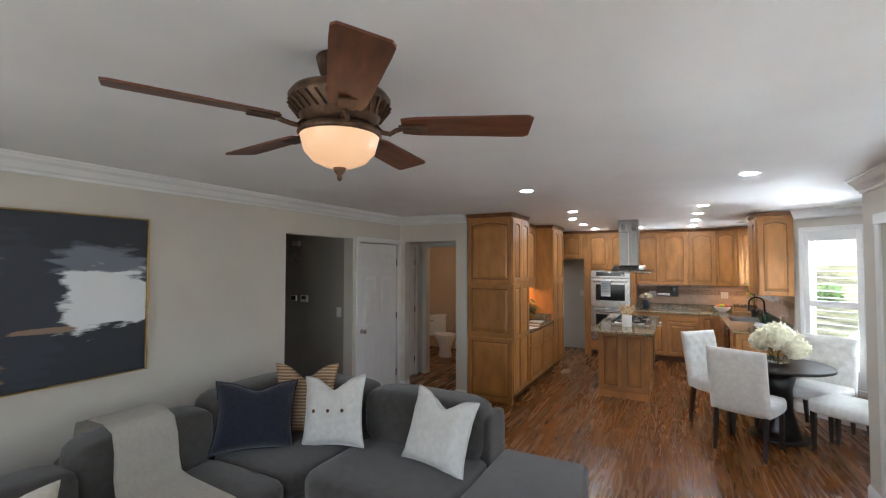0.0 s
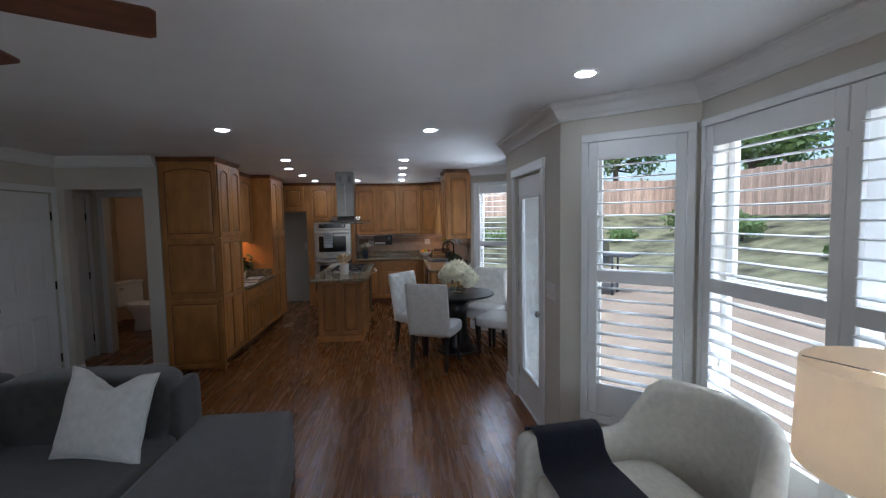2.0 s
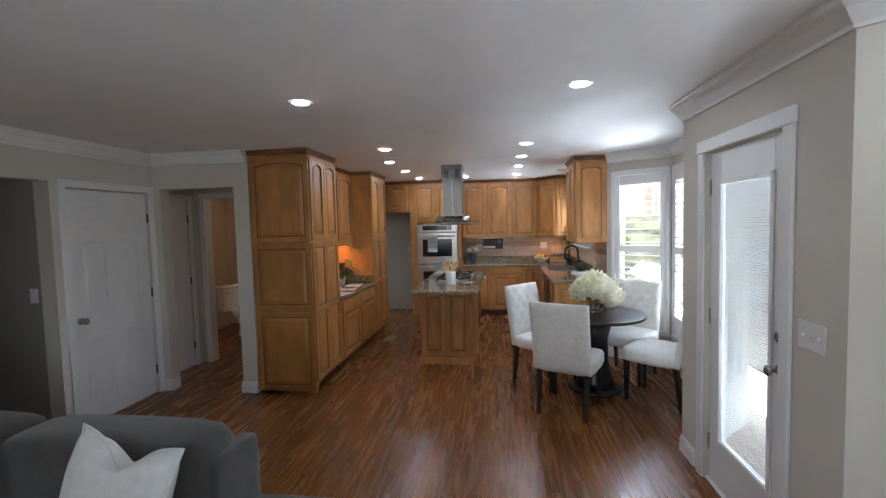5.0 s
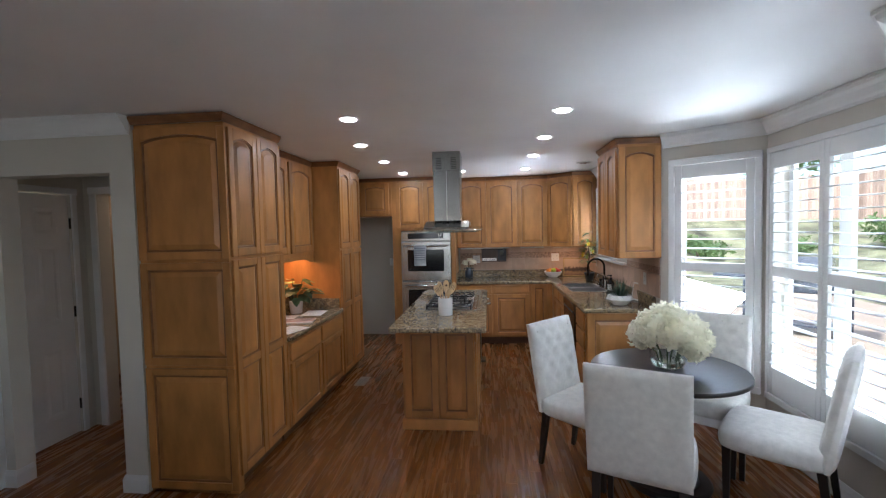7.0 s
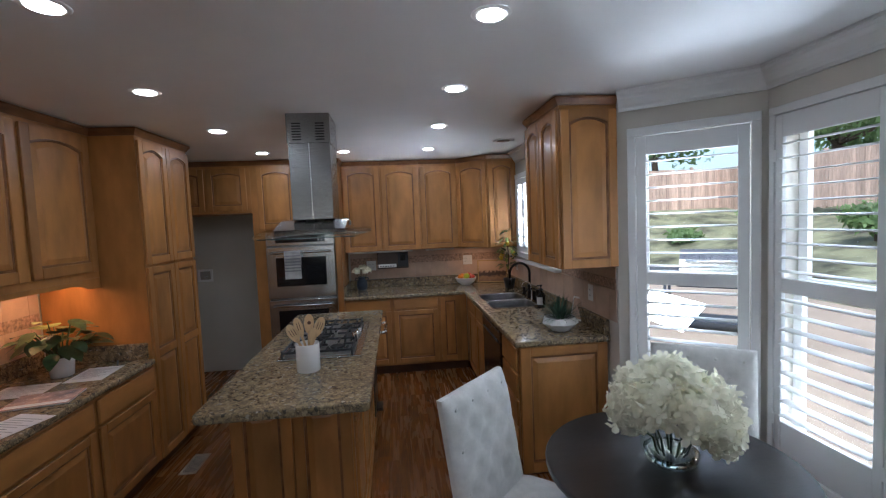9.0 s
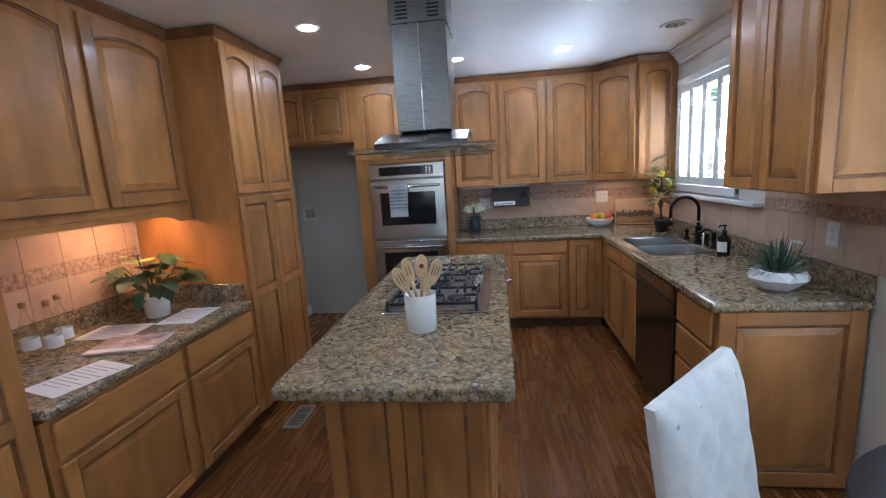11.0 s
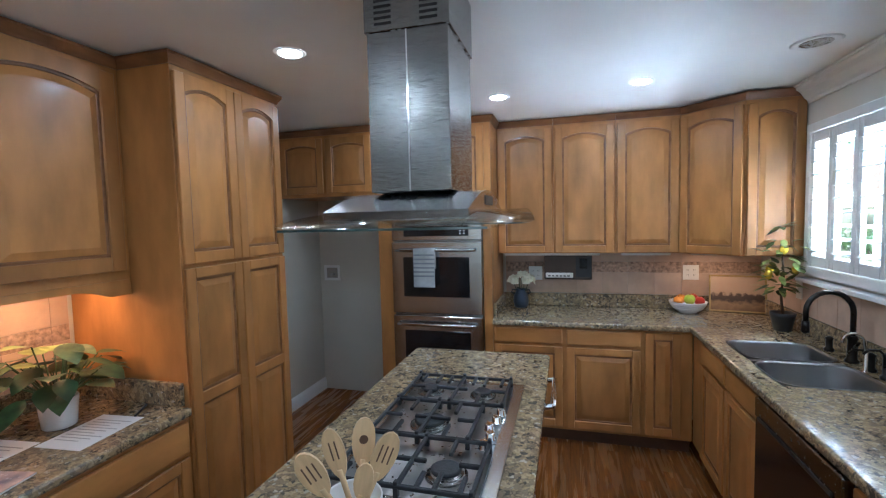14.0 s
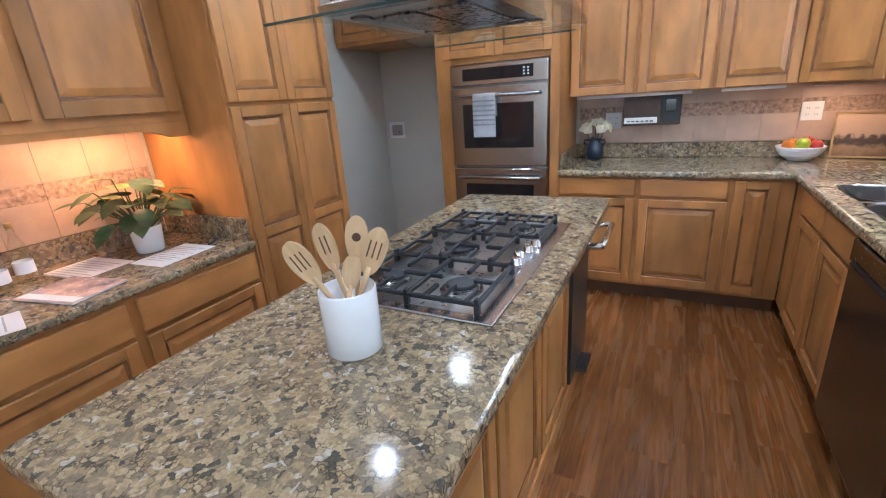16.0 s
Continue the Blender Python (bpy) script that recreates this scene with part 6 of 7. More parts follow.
def dining_chair():
    """Upholstered chair, origin on the floor under the middle of the seat, facing -y; its back is at +y."""
    t = thing("dining_chair", "off-white linen dining chair with a tufted back and dark legs", "chair", group="chairs round the table")
    part("seat", move(cushion(bmesh.new(), 0.50, 0.50, 0.13, 0.06), pose(0, -0.02, 0.435)), LINEN, t)
    bm = bmesh.new()
    n, q = 20, 22
    fr, bk = [], []
    buttons = []
    for r in range(5):
        z = 0.60 + r * 0.085
        for c in range(4 - r % 2):
            buttons.append(((c - (3 - r % 2) / 2) * 0.125, z))
    for i in range(n + 1):
        f1, b1_ = [], []
        for j in range(q + 1):
            u, v = -1 + 2 * i / n, j / q
            x, z = u * 0.245, 0.39 + v * 0.60
            e = (1 - abs(u) ** 7) ** 0.5 * (1 - abs(2 * v - 1) ** 9) ** 0.5
            d = 0.045 * e
            for bx, bz in buttons:
                d -= 0.022 * math.exp(-(((x - bx) / 0.024) ** 2 + ((z - bz) / 0.024) ** 2))
            lean = 0.10 * v
            f1.append(bm.verts.new((x, 0.21 + lean - d, z)))
            b1_.append(bm.verts.new((x, 0.235 + lean + 0.022 * e, z)))
        fr.append(f1)
        bk.append(b1_)
    for i in range(n):
        for j in range(q):
            for g in (fr, bk):
                f = bm.faces.new((g[i][j], g[i + 1][j], g[i + 1][j + 1], g[i][j + 1]))
                f.smooth = True
    for i in range(n):
        for j in (0, q):
            bm.faces.new((fr[i][j], fr[i + 1][j], bk[i + 1][j], bk[i][j]))
    for j in range(q):
        for i in (0, n):
            bm.faces.new((fr[i][j], fr[i][j + 1], bk[i][j + 1], bk[i][j]))
    bmesh.ops.recalc_face_normals(bm, faces=bm.faces[:])
    back = part("backrest", bm, LINEN, t)
    bme = mesh_of("tuft_button", lathe(bmesh.new(), [(0.009, 0), (0.008, 0.003), (0.004, 0.005)], n=10), LINEN)
    for bx, bz in buttons:
        shared("tuft_button", bme, back, pose(bx, 0.21 + 0.10 * (bz - 0.39) / 0.6 - 0.0225, bz, 100))
    for x in (-0.205, 0.205):
        for y, k in ((-0.225, 0.0), (0.20, 0.05)):
            bm = bmesh.new()
            a = [bm.verts.new((x + sx * 0.021, y + sy * 0.021, 0.385)) for sx, sy in ((-1, -1), (1, -1), (1, 1), (-1, 1))]
            b = [bm.verts.new((x + sx * 0.014, y + k + sy * 0.014, 0.0)) for sx, sy in ((-1, -1), (1, -1), (1, 1), (-1, 1))]
            for i in range(4):
                bm.faces.new((a[i], b[i], b[(i + 1) % 4], a[(i + 1) % 4]))
            bm.faces.new(a)
            bm.faces.new(list(reversed(b)))
            bmesh.ops.recalc_face_normals(bm, faces=bm.faces[:])
            part("leg", bm, ESPRESSO, t, "dark tapered wooden leg")
    return t


def chair_pose(bx, by, face):
    """The pose that puts the middle of the backrest's top over (bx, by), facing the angle face (degrees in plan)."""
    c, s = math.cos(radians(face)), math.sin(radians(face))
    return pose(bx + c * 0.33, by + s * 0.33, 0, 0, 0, face + 90)


dch = dining_chair()
dch.matrix_basis = chair_pose(0.715, -1.22, 66)
for bx, by, fc in ((0.455, -0.05, -43), (1.75, 0.20, 235), (1.95, -0.895, 141)):
    copy_thing(dch, chair_pose(bx, by, fc))

fv = thing("flower_vase", "clear glass bowl vase half filled with water", "vase", pose(1.17, -0.42, 0.752))
bm = lathe(bmesh.new(), [(0.07, 0.0), (0.095, 0.012), (0.108, 0.06), (0.106, 0.12), (0.102, 0.15)], 0, 0, 36, cap=False)
bm.faces.new([v for v in bm.verts if abs(v.co.z) < 1e-5][::-1])
bmesh.ops.solidify(bm, geom=bm.faces[:], thickness=0.004)
part("glass", bm, VASEGLASS, fv).visible_shadow = False
part("water", lathe(bmesh.new(), [(0.066, 0.006), (0.09, 0.018), (0.099, 0.05)], 0, 0, 32), clear("water", (0.95, 0.97, 0.9), 0, 1.33), fv).visible_shadow = False
hy = thing("hydrangea_bouquet", "full bouquet of cream white hydrangea blooms", "flowers", pose(1.17, -0.42, 0.752))
rnd = random.Random(4)
pm = bmesh.new()
for k in range(4):
    a = radians(90 * k)
    p = [(0, 0, 0), (0.014 * math.cos(a - 0.6), 0.014 * math.sin(a - 0.6), 0.003), (0.024 * math.cos(a), 0.024 * math.sin(a), 0.001), (0.014 * math.cos(a + 0.6), 0.014 * math.sin(a + 0.6), 0.003)]
    pm.faces.new([pm.verts.new(v) for v in p])
pm_me = pm
for cx, cy, cz, rr in ((0, 0, 0.315, 0.10), (-0.11, -0.04, 0.27, 0.09), (0.11, -0.06, 0.25, 0.095), (0.03, 0.10, 0.27, 0.09), (-0.08, 0.10, 0.25, 0.085), (0.0, -0.12, 0.255, 0.09), (0.17, -0.03, 0.185, 0.085), (-0.15, 0.02, 0.215, 0.08), (0.10, -0.13, 0.17, 0.075)):
    bm = bmesh.new()
    nfl = 85
    for i in range(nfl):
        zz = 1 - 2 * (i + 0.5) / nfl
        th_ = i * 2.39996
        d = Vector((math.sqrt(1 - zz * zz) * math.cos(th_), math.sqrt(1 - zz * zz) * math.sin(th_), zz))
        c = Vector((cx, cy, cz)) + d * rr * rnd.uniform(0.84, 1.10)
        up = (d + Vector((rnd.uniform(-.75, .75), rnd.uniform(-.75, .75), rnd.uniform(-.75, .75)))).normalized()
        rot = up.to_track_quat("Z", "X").to_matrix().to_4x4()
        sc = rnd.uniform(0.65, 1.02)
        mm = Matrix.Translation(c) @ rot @ Matrix.Rotation(rnd.uniform(0, 6), 4, "Z") @ Matrix.Scale(sc, 4)
        for k in range(4):
            a = radians(90 * k)
            cup = rnd.uniform(-0.006, 0.016)
            def q_(r_, da, z_):
                return bm.verts.new(mm @ Vector((r_ * math.cos(a + da), r_ * math.sin(a + da), z_)))
            o_, l1, l2, r1, r2, tip, mid = q_(0.001, 0, 0), q_(0.020, -0.75, 0.005), q_(0.034, -0.42, cup), q_(0.020, 0.75, 0.005), q_(0.034, 0.42, cup), q_(0.040, 0, cup * 1.3), q_(0.022, 0, -0.001)
            for fv_ in ((o_, l1, mid), (l1, l2, tip, mid), (mid, tip, r2, r1), (o_, mid, r1)):
                bm.faces.new(fv_).smooth = True
    core = bmesh.ops.create_icosphere(bm, subdivisions=2, radius=rr * 0.72)
    bmesh.ops.translate(bm, verts=core["verts"], vec=(cx, cy, cz))
    bl_ = part("bloom", bm, PETAL, hy)
    part("stem", tube(bmesh.new(), [(cx * 0.3, cy * 0.25, 0.012), (cx * 0.45, cy * 0.45, 0.10), (cx * 0.9, cy * 0.9, cz - 0.06)], 0.004, 6), LEAF, hy, "green stem")

# ---- outdoors ----
CONC = material("pale_concrete", (0.29, 0.23, 0.175), 0.9, 0, 0.1, 1.2, bump=0.2, bump_scale=40)
GRASS = material("ivy_bank", (0.17, 0.17, 0.10), 0.9, 0, 0.5, 1.3, bump=0.9, bump_scale=9)
gb = bmesh.new()
gm = {}
xs_ = list(range(-60, 61, 4))
for ix, x in enumerate(xs_):
    for iy, y in enumerate(xs_):
        rr_ = max(x - 9.5, y - 11.5)
        z = -0.16 if rr_ <= 0 else min(1.75, -0.16 + rr_ * 0.42)
        gm[ix, iy] = gb.verts.new((x, y, z))
for ix in range(len(xs_) - 1):
    for iy in range(len(xs_) - 1):
        gb.faces.new((gm[ix, iy], gm[ix + 1, iy], gm[ix + 1, iy + 1], gm[ix, iy + 1]))
structure("ground", gb, GRASS, "planted ground rising to a bank behind the patio", "ground")
structure("patio", boxed(XR + 0.2, 9.4, -14.0, 11.4, -0.159, -0.12), CONC, "pale concrete patio", "patio")
FENCE = material("cedar_fence", (0.50, 0.36, 0.28), 0.85, 0, 0.15, 3, (6, 6, 0.6), per_object=0.25)
fe = thing("privacy_fence", "tall weathered brown wooden privacy fence on the bank", "fence")
pme = mesh_of("picket", boxed(-0.068, 0.068, -0.01, 0.01, 0, 1.85), FENCE)
rme = mesh_of("fence_rail", boxed(-1.2, 1.2, -0.03, 0.03, 0, 0.09), FENCE)
ome = mesh_of("fence_post", boxed(-0.05, 0.05, -0.05, 0.05, 0, 2.0), FENCE)
fr_ = random.Random(8)


def fence_run(x0, y0, x1, y1, picks):
    d = Vector((x1 - x0, y1 - y0))
    ang = math.degrees(math.atan2(d.y, d.x))
    n = int(d.length / 0.145)
    for i in range(n):
        p = Vector((x0, y0)) + d * (i + 0.5) / n
        shared("picket", pme, fe, pose(p.x, p.y, 1.62 + fr_.uniform(-0.02, 0.02), 0, 0, ang))
    for i in range(int(d.length / 2.4)):
        p = Vector((x0, y0)) + d.normalized() * (i + 0.5) * 2.4
        for z in (1.85, 2.55, 3.2):
            q = p - Vector((-d.y, d.x)).normalized() * 0.045
            shared("fence_rail", rme, fe, pose(q.x, q.y, z, 0, 0, ang))
        q = p - Vector((-d.y, d.x)).normalized() * 0.09
        shared("fence_post", ome, fe, pose(q.x, q.y, 1.58, 0, 0, ang))


fence_run(14.5, -4.0, 14.5, 16.5, 0)
fence_run(14.5, 16.5, 2.5, 16.5, 0)


def leaf_cloud(bm, centre, rad, count, size, rg, squash=0.8):
    for i in range(count):
        d = Vector((rg.gauss(0, 1), rg.gauss(0, 1), rg.gauss(0, 1))).normalized()
        c = Vector(centre) + Vector((d.x * rad, d.y * rad, d.z * rad * squash)) * rg.uniform(0.45, 1.05)
        u = Vector((rg.gauss(0, 1), rg.gauss(0, 1), rg.gauss(0, 1))).normalized()
        v = u.cross(d).normalized()
        s = size * rg.uniform(0.6, 1.4)
        bm.faces.new([bm.verts.new(c + u * s), bm.verts.new(c + v * s * 0.5), bm.verts.new(c - u * s), bm.verts.new(c - v * s * 0.5)])


TLEAF = material("tree_leaf", (0.17, 0.26, 0.11), 0.6, 0, 0.4, 1.5, per_object=0.2)
_ltr, _lmx = TLEAF.node_tree.nodes.new("ShaderNodeBsdfTranslucent"), TLEAF.node_tree.nodes.new("ShaderNodeMixShader")
_ltr.inputs[0].default_value = (0.22, 0.32, 0.10, 1)
_lmx.inputs[0].default_value = 0.45
TLEAF.node_tree.links.new(TLEAF.node_tree.nodes["Principled BSDF"].outputs[0], _lmx.inputs[1])
TLEAF.node_tree.links.new(_ltr.outputs[0], _lmx.inputs[2])
TLEAF.node_tree.links.new(_lmx.outputs[0], TLEAF.node_tree.nodes["Material Output"].inputs[0])
BARK = material("bark", (0.10, 0.075, 0.055), 0.95, bump=0.6)
tg = random.Random(21)
for x, y, h, rr_ in ((17, 2, 6.0, 2.4), (18.5, 8, 7.5, 3.0), (16.5, 13, 5.5, 2.4), (13, 19, 6.5, 2.8), (8, 19.5, 5.2, 2.4), (3.5, 20, 6.8, 2.8), (19, -3, 6.5, 2.6)):
    t = thing("garden_tree", "leafy green tree beyond the fence", "tree", pose(x, y, 1.7), group="trees beyond the fence")
    part("trunk", tube(bmesh.new(), [(0, 0, 0), (0.1, 0.05, h * 0.3), (0, 0.1, h * 0.6), (0.1, 0, h * 0.85)], [0.2, 0.16, 0.11, 0.05], 9), BARK, t)
    bm = bmesh.new()
    for k in range(9):
        a = tg.uniform(0, 6.28)
        e = (rr_ * 0.6 * math.cos(a), rr_ * 0.6 * math.sin(a), h * tg.uniform(0.42, 0.95))
        leaf_cloud(bm, e, rr_ * tg.uniform(0.4, 0.6), 420, 0.13, tg)
        part("limb", tube(bmesh.new(), [(0.05, 0.05, h * 0.4), (e[0] * 0.6, e[1] * 0.6, e[2] * 0.8), e], [0.07, 0.05, 0.02], 6), BARK, t)
    part("crown", bm, TLEAF, t)
for x, y, rr_ in ((11.2, 3.5, 0.8), (11.6, 7.5, 0.9), (10.2, 12.6, 0.8), (7.3, 13.0, 0.9), (12.2, 11.0, 1.0), (4.5, 13.1, 0.8)):
    t = thing("shrub", "low green shrub on the bank", "shrub", pose(x, y, 0.35 if max(x - 9.5, y - 11.5) < 2 else 0.9), group="shrubs on the bank")
    bm = bmesh.new()
    for k in range(5):
        leaf_cloud(bm, (tg.uniform(-.5, .5) * rr_, tg.uniform(-.5, .5) * rr_, 0.3 + tg.uniform(0, .3)), rr_ * 0.55, 170, 0.09, tg, 0.7)
    part("foliage", bm, TLEAF, t)
    part("trunk", tube(bmesh.new(), [(0, 0, -0.4), (0, 0, 0.4)], 0.05, 6), BARK, t)
gr = thing("barbecue_grill", "dark covered barbecue grill with a shiny lid on the patio", "grill", pose(4.9, 4.2, -0.12, 0, 0, -40))
GREY = material("grill_grey", (0.06, 0.07, 0.09), 0.35, 0.4)
part("firebox", boxed(-0.5, 0.5, -0.28, 0.28, 0.68, 0.88, 0.02), GREY, gr)
part("lower_shelf", boxed(-0.66, 0.66, -0.27, 0.27, 0.16, 0.19, 0.004), GREY, gr)
for x in (-0.65, 0.65):
    for y in (-0.25, 0.25):
        part("leg", boxed(x - 0.02, x + 0.02, y - 0.02, y + 0.02, 0.1, 0.88, 0.003), GREY, gr)
part("shelf", boxed(-1.1, 1.1, -0.3, 0.3, 0.88, 0.93, 0.01), GREY, gr)
bm = bmesh.new()
prism(bm, [(-0.3, 0.93), (0.3, 0.93), (0.28, 1.1), (0.15, 1.22), (-0.1, 1.24), (-0.27, 1.1)], -0.45, 0.45, "x")
part("lid", bm, STEEL, gr, "bright steel lid")
part("handle", tube(bmesh.new(), [(-0.35, -0.31, 1.08), (-0.35, -0.36, 1.08), (0.35, -0.36, 1.08), (0.35, -0.31, 1.08)], 0.014), CHROME, gr)
for x in (-0.65, 0.65):
    for y in (-0.25, 0.25):
        part("wheel", move(lathe(bmesh.new(), [(0.055, -0.02), (0.055, 0.02)], n=16), pose(x, y, 0.055, 0, 90, 0)), BLACK, gr)

# ---- splash tiles ----


def tiles(name, m, length, rows, label, wide=0.20, skip=()):
    """Rows of wall tiles in relief; local x along the wall, front towards -y. rows: (z0, z1, material)."""
    s = thing(name, label, "backsplash", m, kind="structure")
    part("grout_bed", boxed(0, length, -0.004, -0.0008, min(r[0] for r in rows), max(r[1] for r in rows)), GROUT, s)
    for z0, z1, mat in rows:
        cache = {}
        x = 0.0
        while x < length - 0.01:
            w = min(wide, length - x)
            key = round(w, 3)
            if key not in cache:
                cache[key] = mesh_of("tile", boxed(0.0008, w - 0.0008, -0.009, -0.0042, 0.0008, z1 - z0 - 0.0008, 0.0012), mat)
            shared("tile", cache[key], s, pose(x, 0, z0))
            x += wide
    return s


tiles("splash_north", pose(-0.425, YB, 0), 1.95, ((1.022, 1.20, TILE), (1.20, 1.29, TILE_BAND), (1.29, 1.384, TILE)), "pale peach wall tiles with a relief border above the counter")
tiles("splash_east_far", pose(XR, 3.57, 0, 0, 0, -90), 2.9, ((1.022, 1.232, TILE),), "pale peach wall tiles under the sink window")
tiles("splash_east", pose(XR, 1.60, 0, 0, 0, -90), 0.92, ((1.234, 1.30, TILE_BAND), (1.30, 1.384, TILE)), "pale peach wall tiles with a relief border")
tiles("splash_desk", pose(-2.27, -0.03, 0, 0, 0, 90), 1.28, ((0.956, 1.13, TILE), (1.13, 1.21, TILE_BAND), (1.21, 1.428, TILE)), "pale peach wall tiles behind the desk")

plate("wall_outlet", pose(1.04, YB - 0.009, 1.205), 0.115, 0.118, "white double outlet on the tiles", "outlet", "outlet", 2)
plate("wall_outlet", pose(-0.17, YB - 0.009, 1.19), 0.115, 0.118, "white double outlet behind the flowers", "outlet", "outlet", 2)
plate("wall_outlet", pose(XR - 0.009, 1.04, 1.16, 0, 0, -90), 0.075, 0.118, "white outlet on the tiles beside the plant", "outlet", "outlet", 1)
plate("light_switch", pose(XR - 0.009, 2.98, 1.17, 0, 0, -90), 0.075, 0.118, "white switch behind the lemon tree", "switch", n=1)
plate("wall_outlet", pose(-1.52, YB, 1.17), 0.075, 0.118, "white outlet in the empty alcove", "outlet", "outlet", 1)
vb = thing("valve_box", "white recessed water valve box in the alcove wall", "valve box", pose(-2.14, YB, 1.10))
fr4 = bmesh.new()
for a in ((-0.085, -0.06, 0, 0.15), (0.06, 0.085, 0, 0.15), (-0.06, 0.06, 0, 0.025), (-0.06, 0.06, 0.125, 0.15)):
    box(fr4, a[0], a[1], -0.012, -0.0005, a[2], a[3], 0.002)
part("rim", fr4, PLASTIC, vb)
# flat plate in a darker colour, painting in the shade of the recess
part("back", boxed(-0.06, 0.06, -0.003, -0.0006, 0.025, 0.125), TAUPE, vb)
part("valve", move(lathe(bmesh.new(), [(0.012, 0), (0.012, 0.03), (0.018, 0.032), (0.018, 0.04)], n=12), pose(0.015, -0.003, 0.06, 90)), PEWTER, vb, "small metal valve")

# ---- things on the counters ----
cr = thing("utensil_crock", "white ceramic crock on the island", "crock", pose(-0.366, 0.522, 0.914))
bm = lathe(bmesh.new(), [(0.060, 0.0), (0.064, 0.004), (0.065, 0.152), (0.063, 0.156), (0.060, 0.152), (0.058, 0.01), (0.01, 0.008)], 0, 0, 40)
part("jar", bm, CERAMIC, cr)


def spoon(m, label, head=(0.032, 0.055), slots=0, hole=False):
    t = thing("wooden_utensil", label, "utensil", m @ Matrix.Scale(0.93, 4), group="utensils in the crock")
    part("handle", tube(bmesh.new(), [(0, 0, 0), (0, 0, 0.12), (0, 0, 0.215)], [0.006, 0.0065, 0.008], 8), BAMBOO, t)
    bm = bmesh.new()
    w, h = head[0] * 0.92, head[1] * 1.0
    n = 18
    o = [(w * math.sin(2 * math.pi * i / n) * (1.0 - 0.12 * math.cos(2 * math.pi * i / n)), 0.255 - h * math.cos(2 * math.pi * i / n)) for i in range(n)]
    prism(bm, o, -0.004, 0.004, "y")
    hd2 = part("head", bm, BAMBOO, t)
    for i in range(slots):
        x = (i - (slots - 1) / 2) * 0.013
        part("slot", boxed(x - 0.0018, x + 0.0018, -0.0048, 0.0048, 0.24, 0.285), TOE, hd2, "dark slot")
    if hole:
        part("hole", move(lathe(bmesh.new(), [(0.011, -0.0048), (0.011, 0.0048)], n=14), pose(0, 0, 0.262, 90)), TOE, hd2, "round hole")
    return t


CP = pose(-0.366, 0.522, 0.914)
spoon(CP @ pose(0.028, 0.008, 0.016, 6, -27, 24), "bamboo slotted turner in the crock", (0.032, 0.062), 3)
spoon(CP @ pose(0.020, 0.012, 0.016, -2, -15, 18), "bamboo fork spoon in the crock", (0.027, 0.062), 2)
spoon(CP @ pose(-0.004, 0.020, 0.016, -6, 5, 24), "bamboo spoon with a hole in the crock", (0.031, 0.060), 0, True)
spoon(CP @ pose(-0.028, 0.006, 0.016, 4, 23, 26), "bamboo slotted spatula in the crock", (0.032, 0.064), 3)
spoon(CP @ pose(-0.012, -0.018, 0.012, 4, 13, 20) @ Matrix.Scale(0.82, 4), "small bamboo spoon in the crock", (0.029, 0.055), 0)

nv = thing("flower_jug", "dark blue ceramic jug with two small handles", "vase", pose(-0.285, 3.45, 0.914))
part("jug", lathe(bmesh.new(), [(0.045, 0), (0.058, 0.01), (0.064, 0.05), (0.060, 0.10), (0.040, 0.135), (0.038, 0.15), (0.043, 0.158)], 0, 0, 30), material("navy_glaze", (0.022, 0.034, 0.055), 0.35), nv)
for sg in (-1, 1):
    part("handle", tube(bmesh.new(), [(sg * 0.055, 0, 0.11), (sg * 0.078, 0, 0.125), (sg * 0.072, 0, 0.148), (sg * 0.04, 0, 0.145)], 0.006, 7), material("navy_glaze_handle", (0.022, 0.034, 0.055), 0.35), nv)
rf = random.Random(5)
wf = thing("white_roses", "white roses and buds in the blue jug", "flowers", pose(-0.285, 3.45, 1.06))
for cx, cy, cz, rr in ((-0.06, -0.02, 0.075, 0.055), (0.068, -0.02, 0.08, 0.062), (0.0, 0.03, 0.12, 0.04), (-0.01, -0.05, 0.115, 0.026), (0.035, 0.01, 0.135, 0.028)):
    bm = bmesh.new()
    for k in range(26):
        a, b = rf.uniform(0, 6.28), rf.uniform(0.1, 1.5)
        d = Vector((math.cos(a) * math.sin(b), math.sin(a) * math.sin(b), math.cos(b)))
        c = Vector((cx, cy, cz)) + d * rr * rf.uniform(0.6, 1.0)
        u = d.cross(Vector((rf.gauss(0, 1), rf.gauss(0, 1), 1))).normalized()
        v = d.cross(u)
        s = rr * 0.6
        bm.faces.new([bm.verts.new(c + u * s - d * 0.01), bm.verts.new(c + v * s), bm.verts.new(c - u * s - d * 0.01), bm.verts.new(c - v * s)])
    part("bloom", bm, PETAL, wf)
    part("stem", tube(bmesh.new(), [(0, 0, -0.13), (cx * 0.6, cy * 0.6, 0.0), (cx, cy, cz)], 0.003, 6), LEAF, wf)


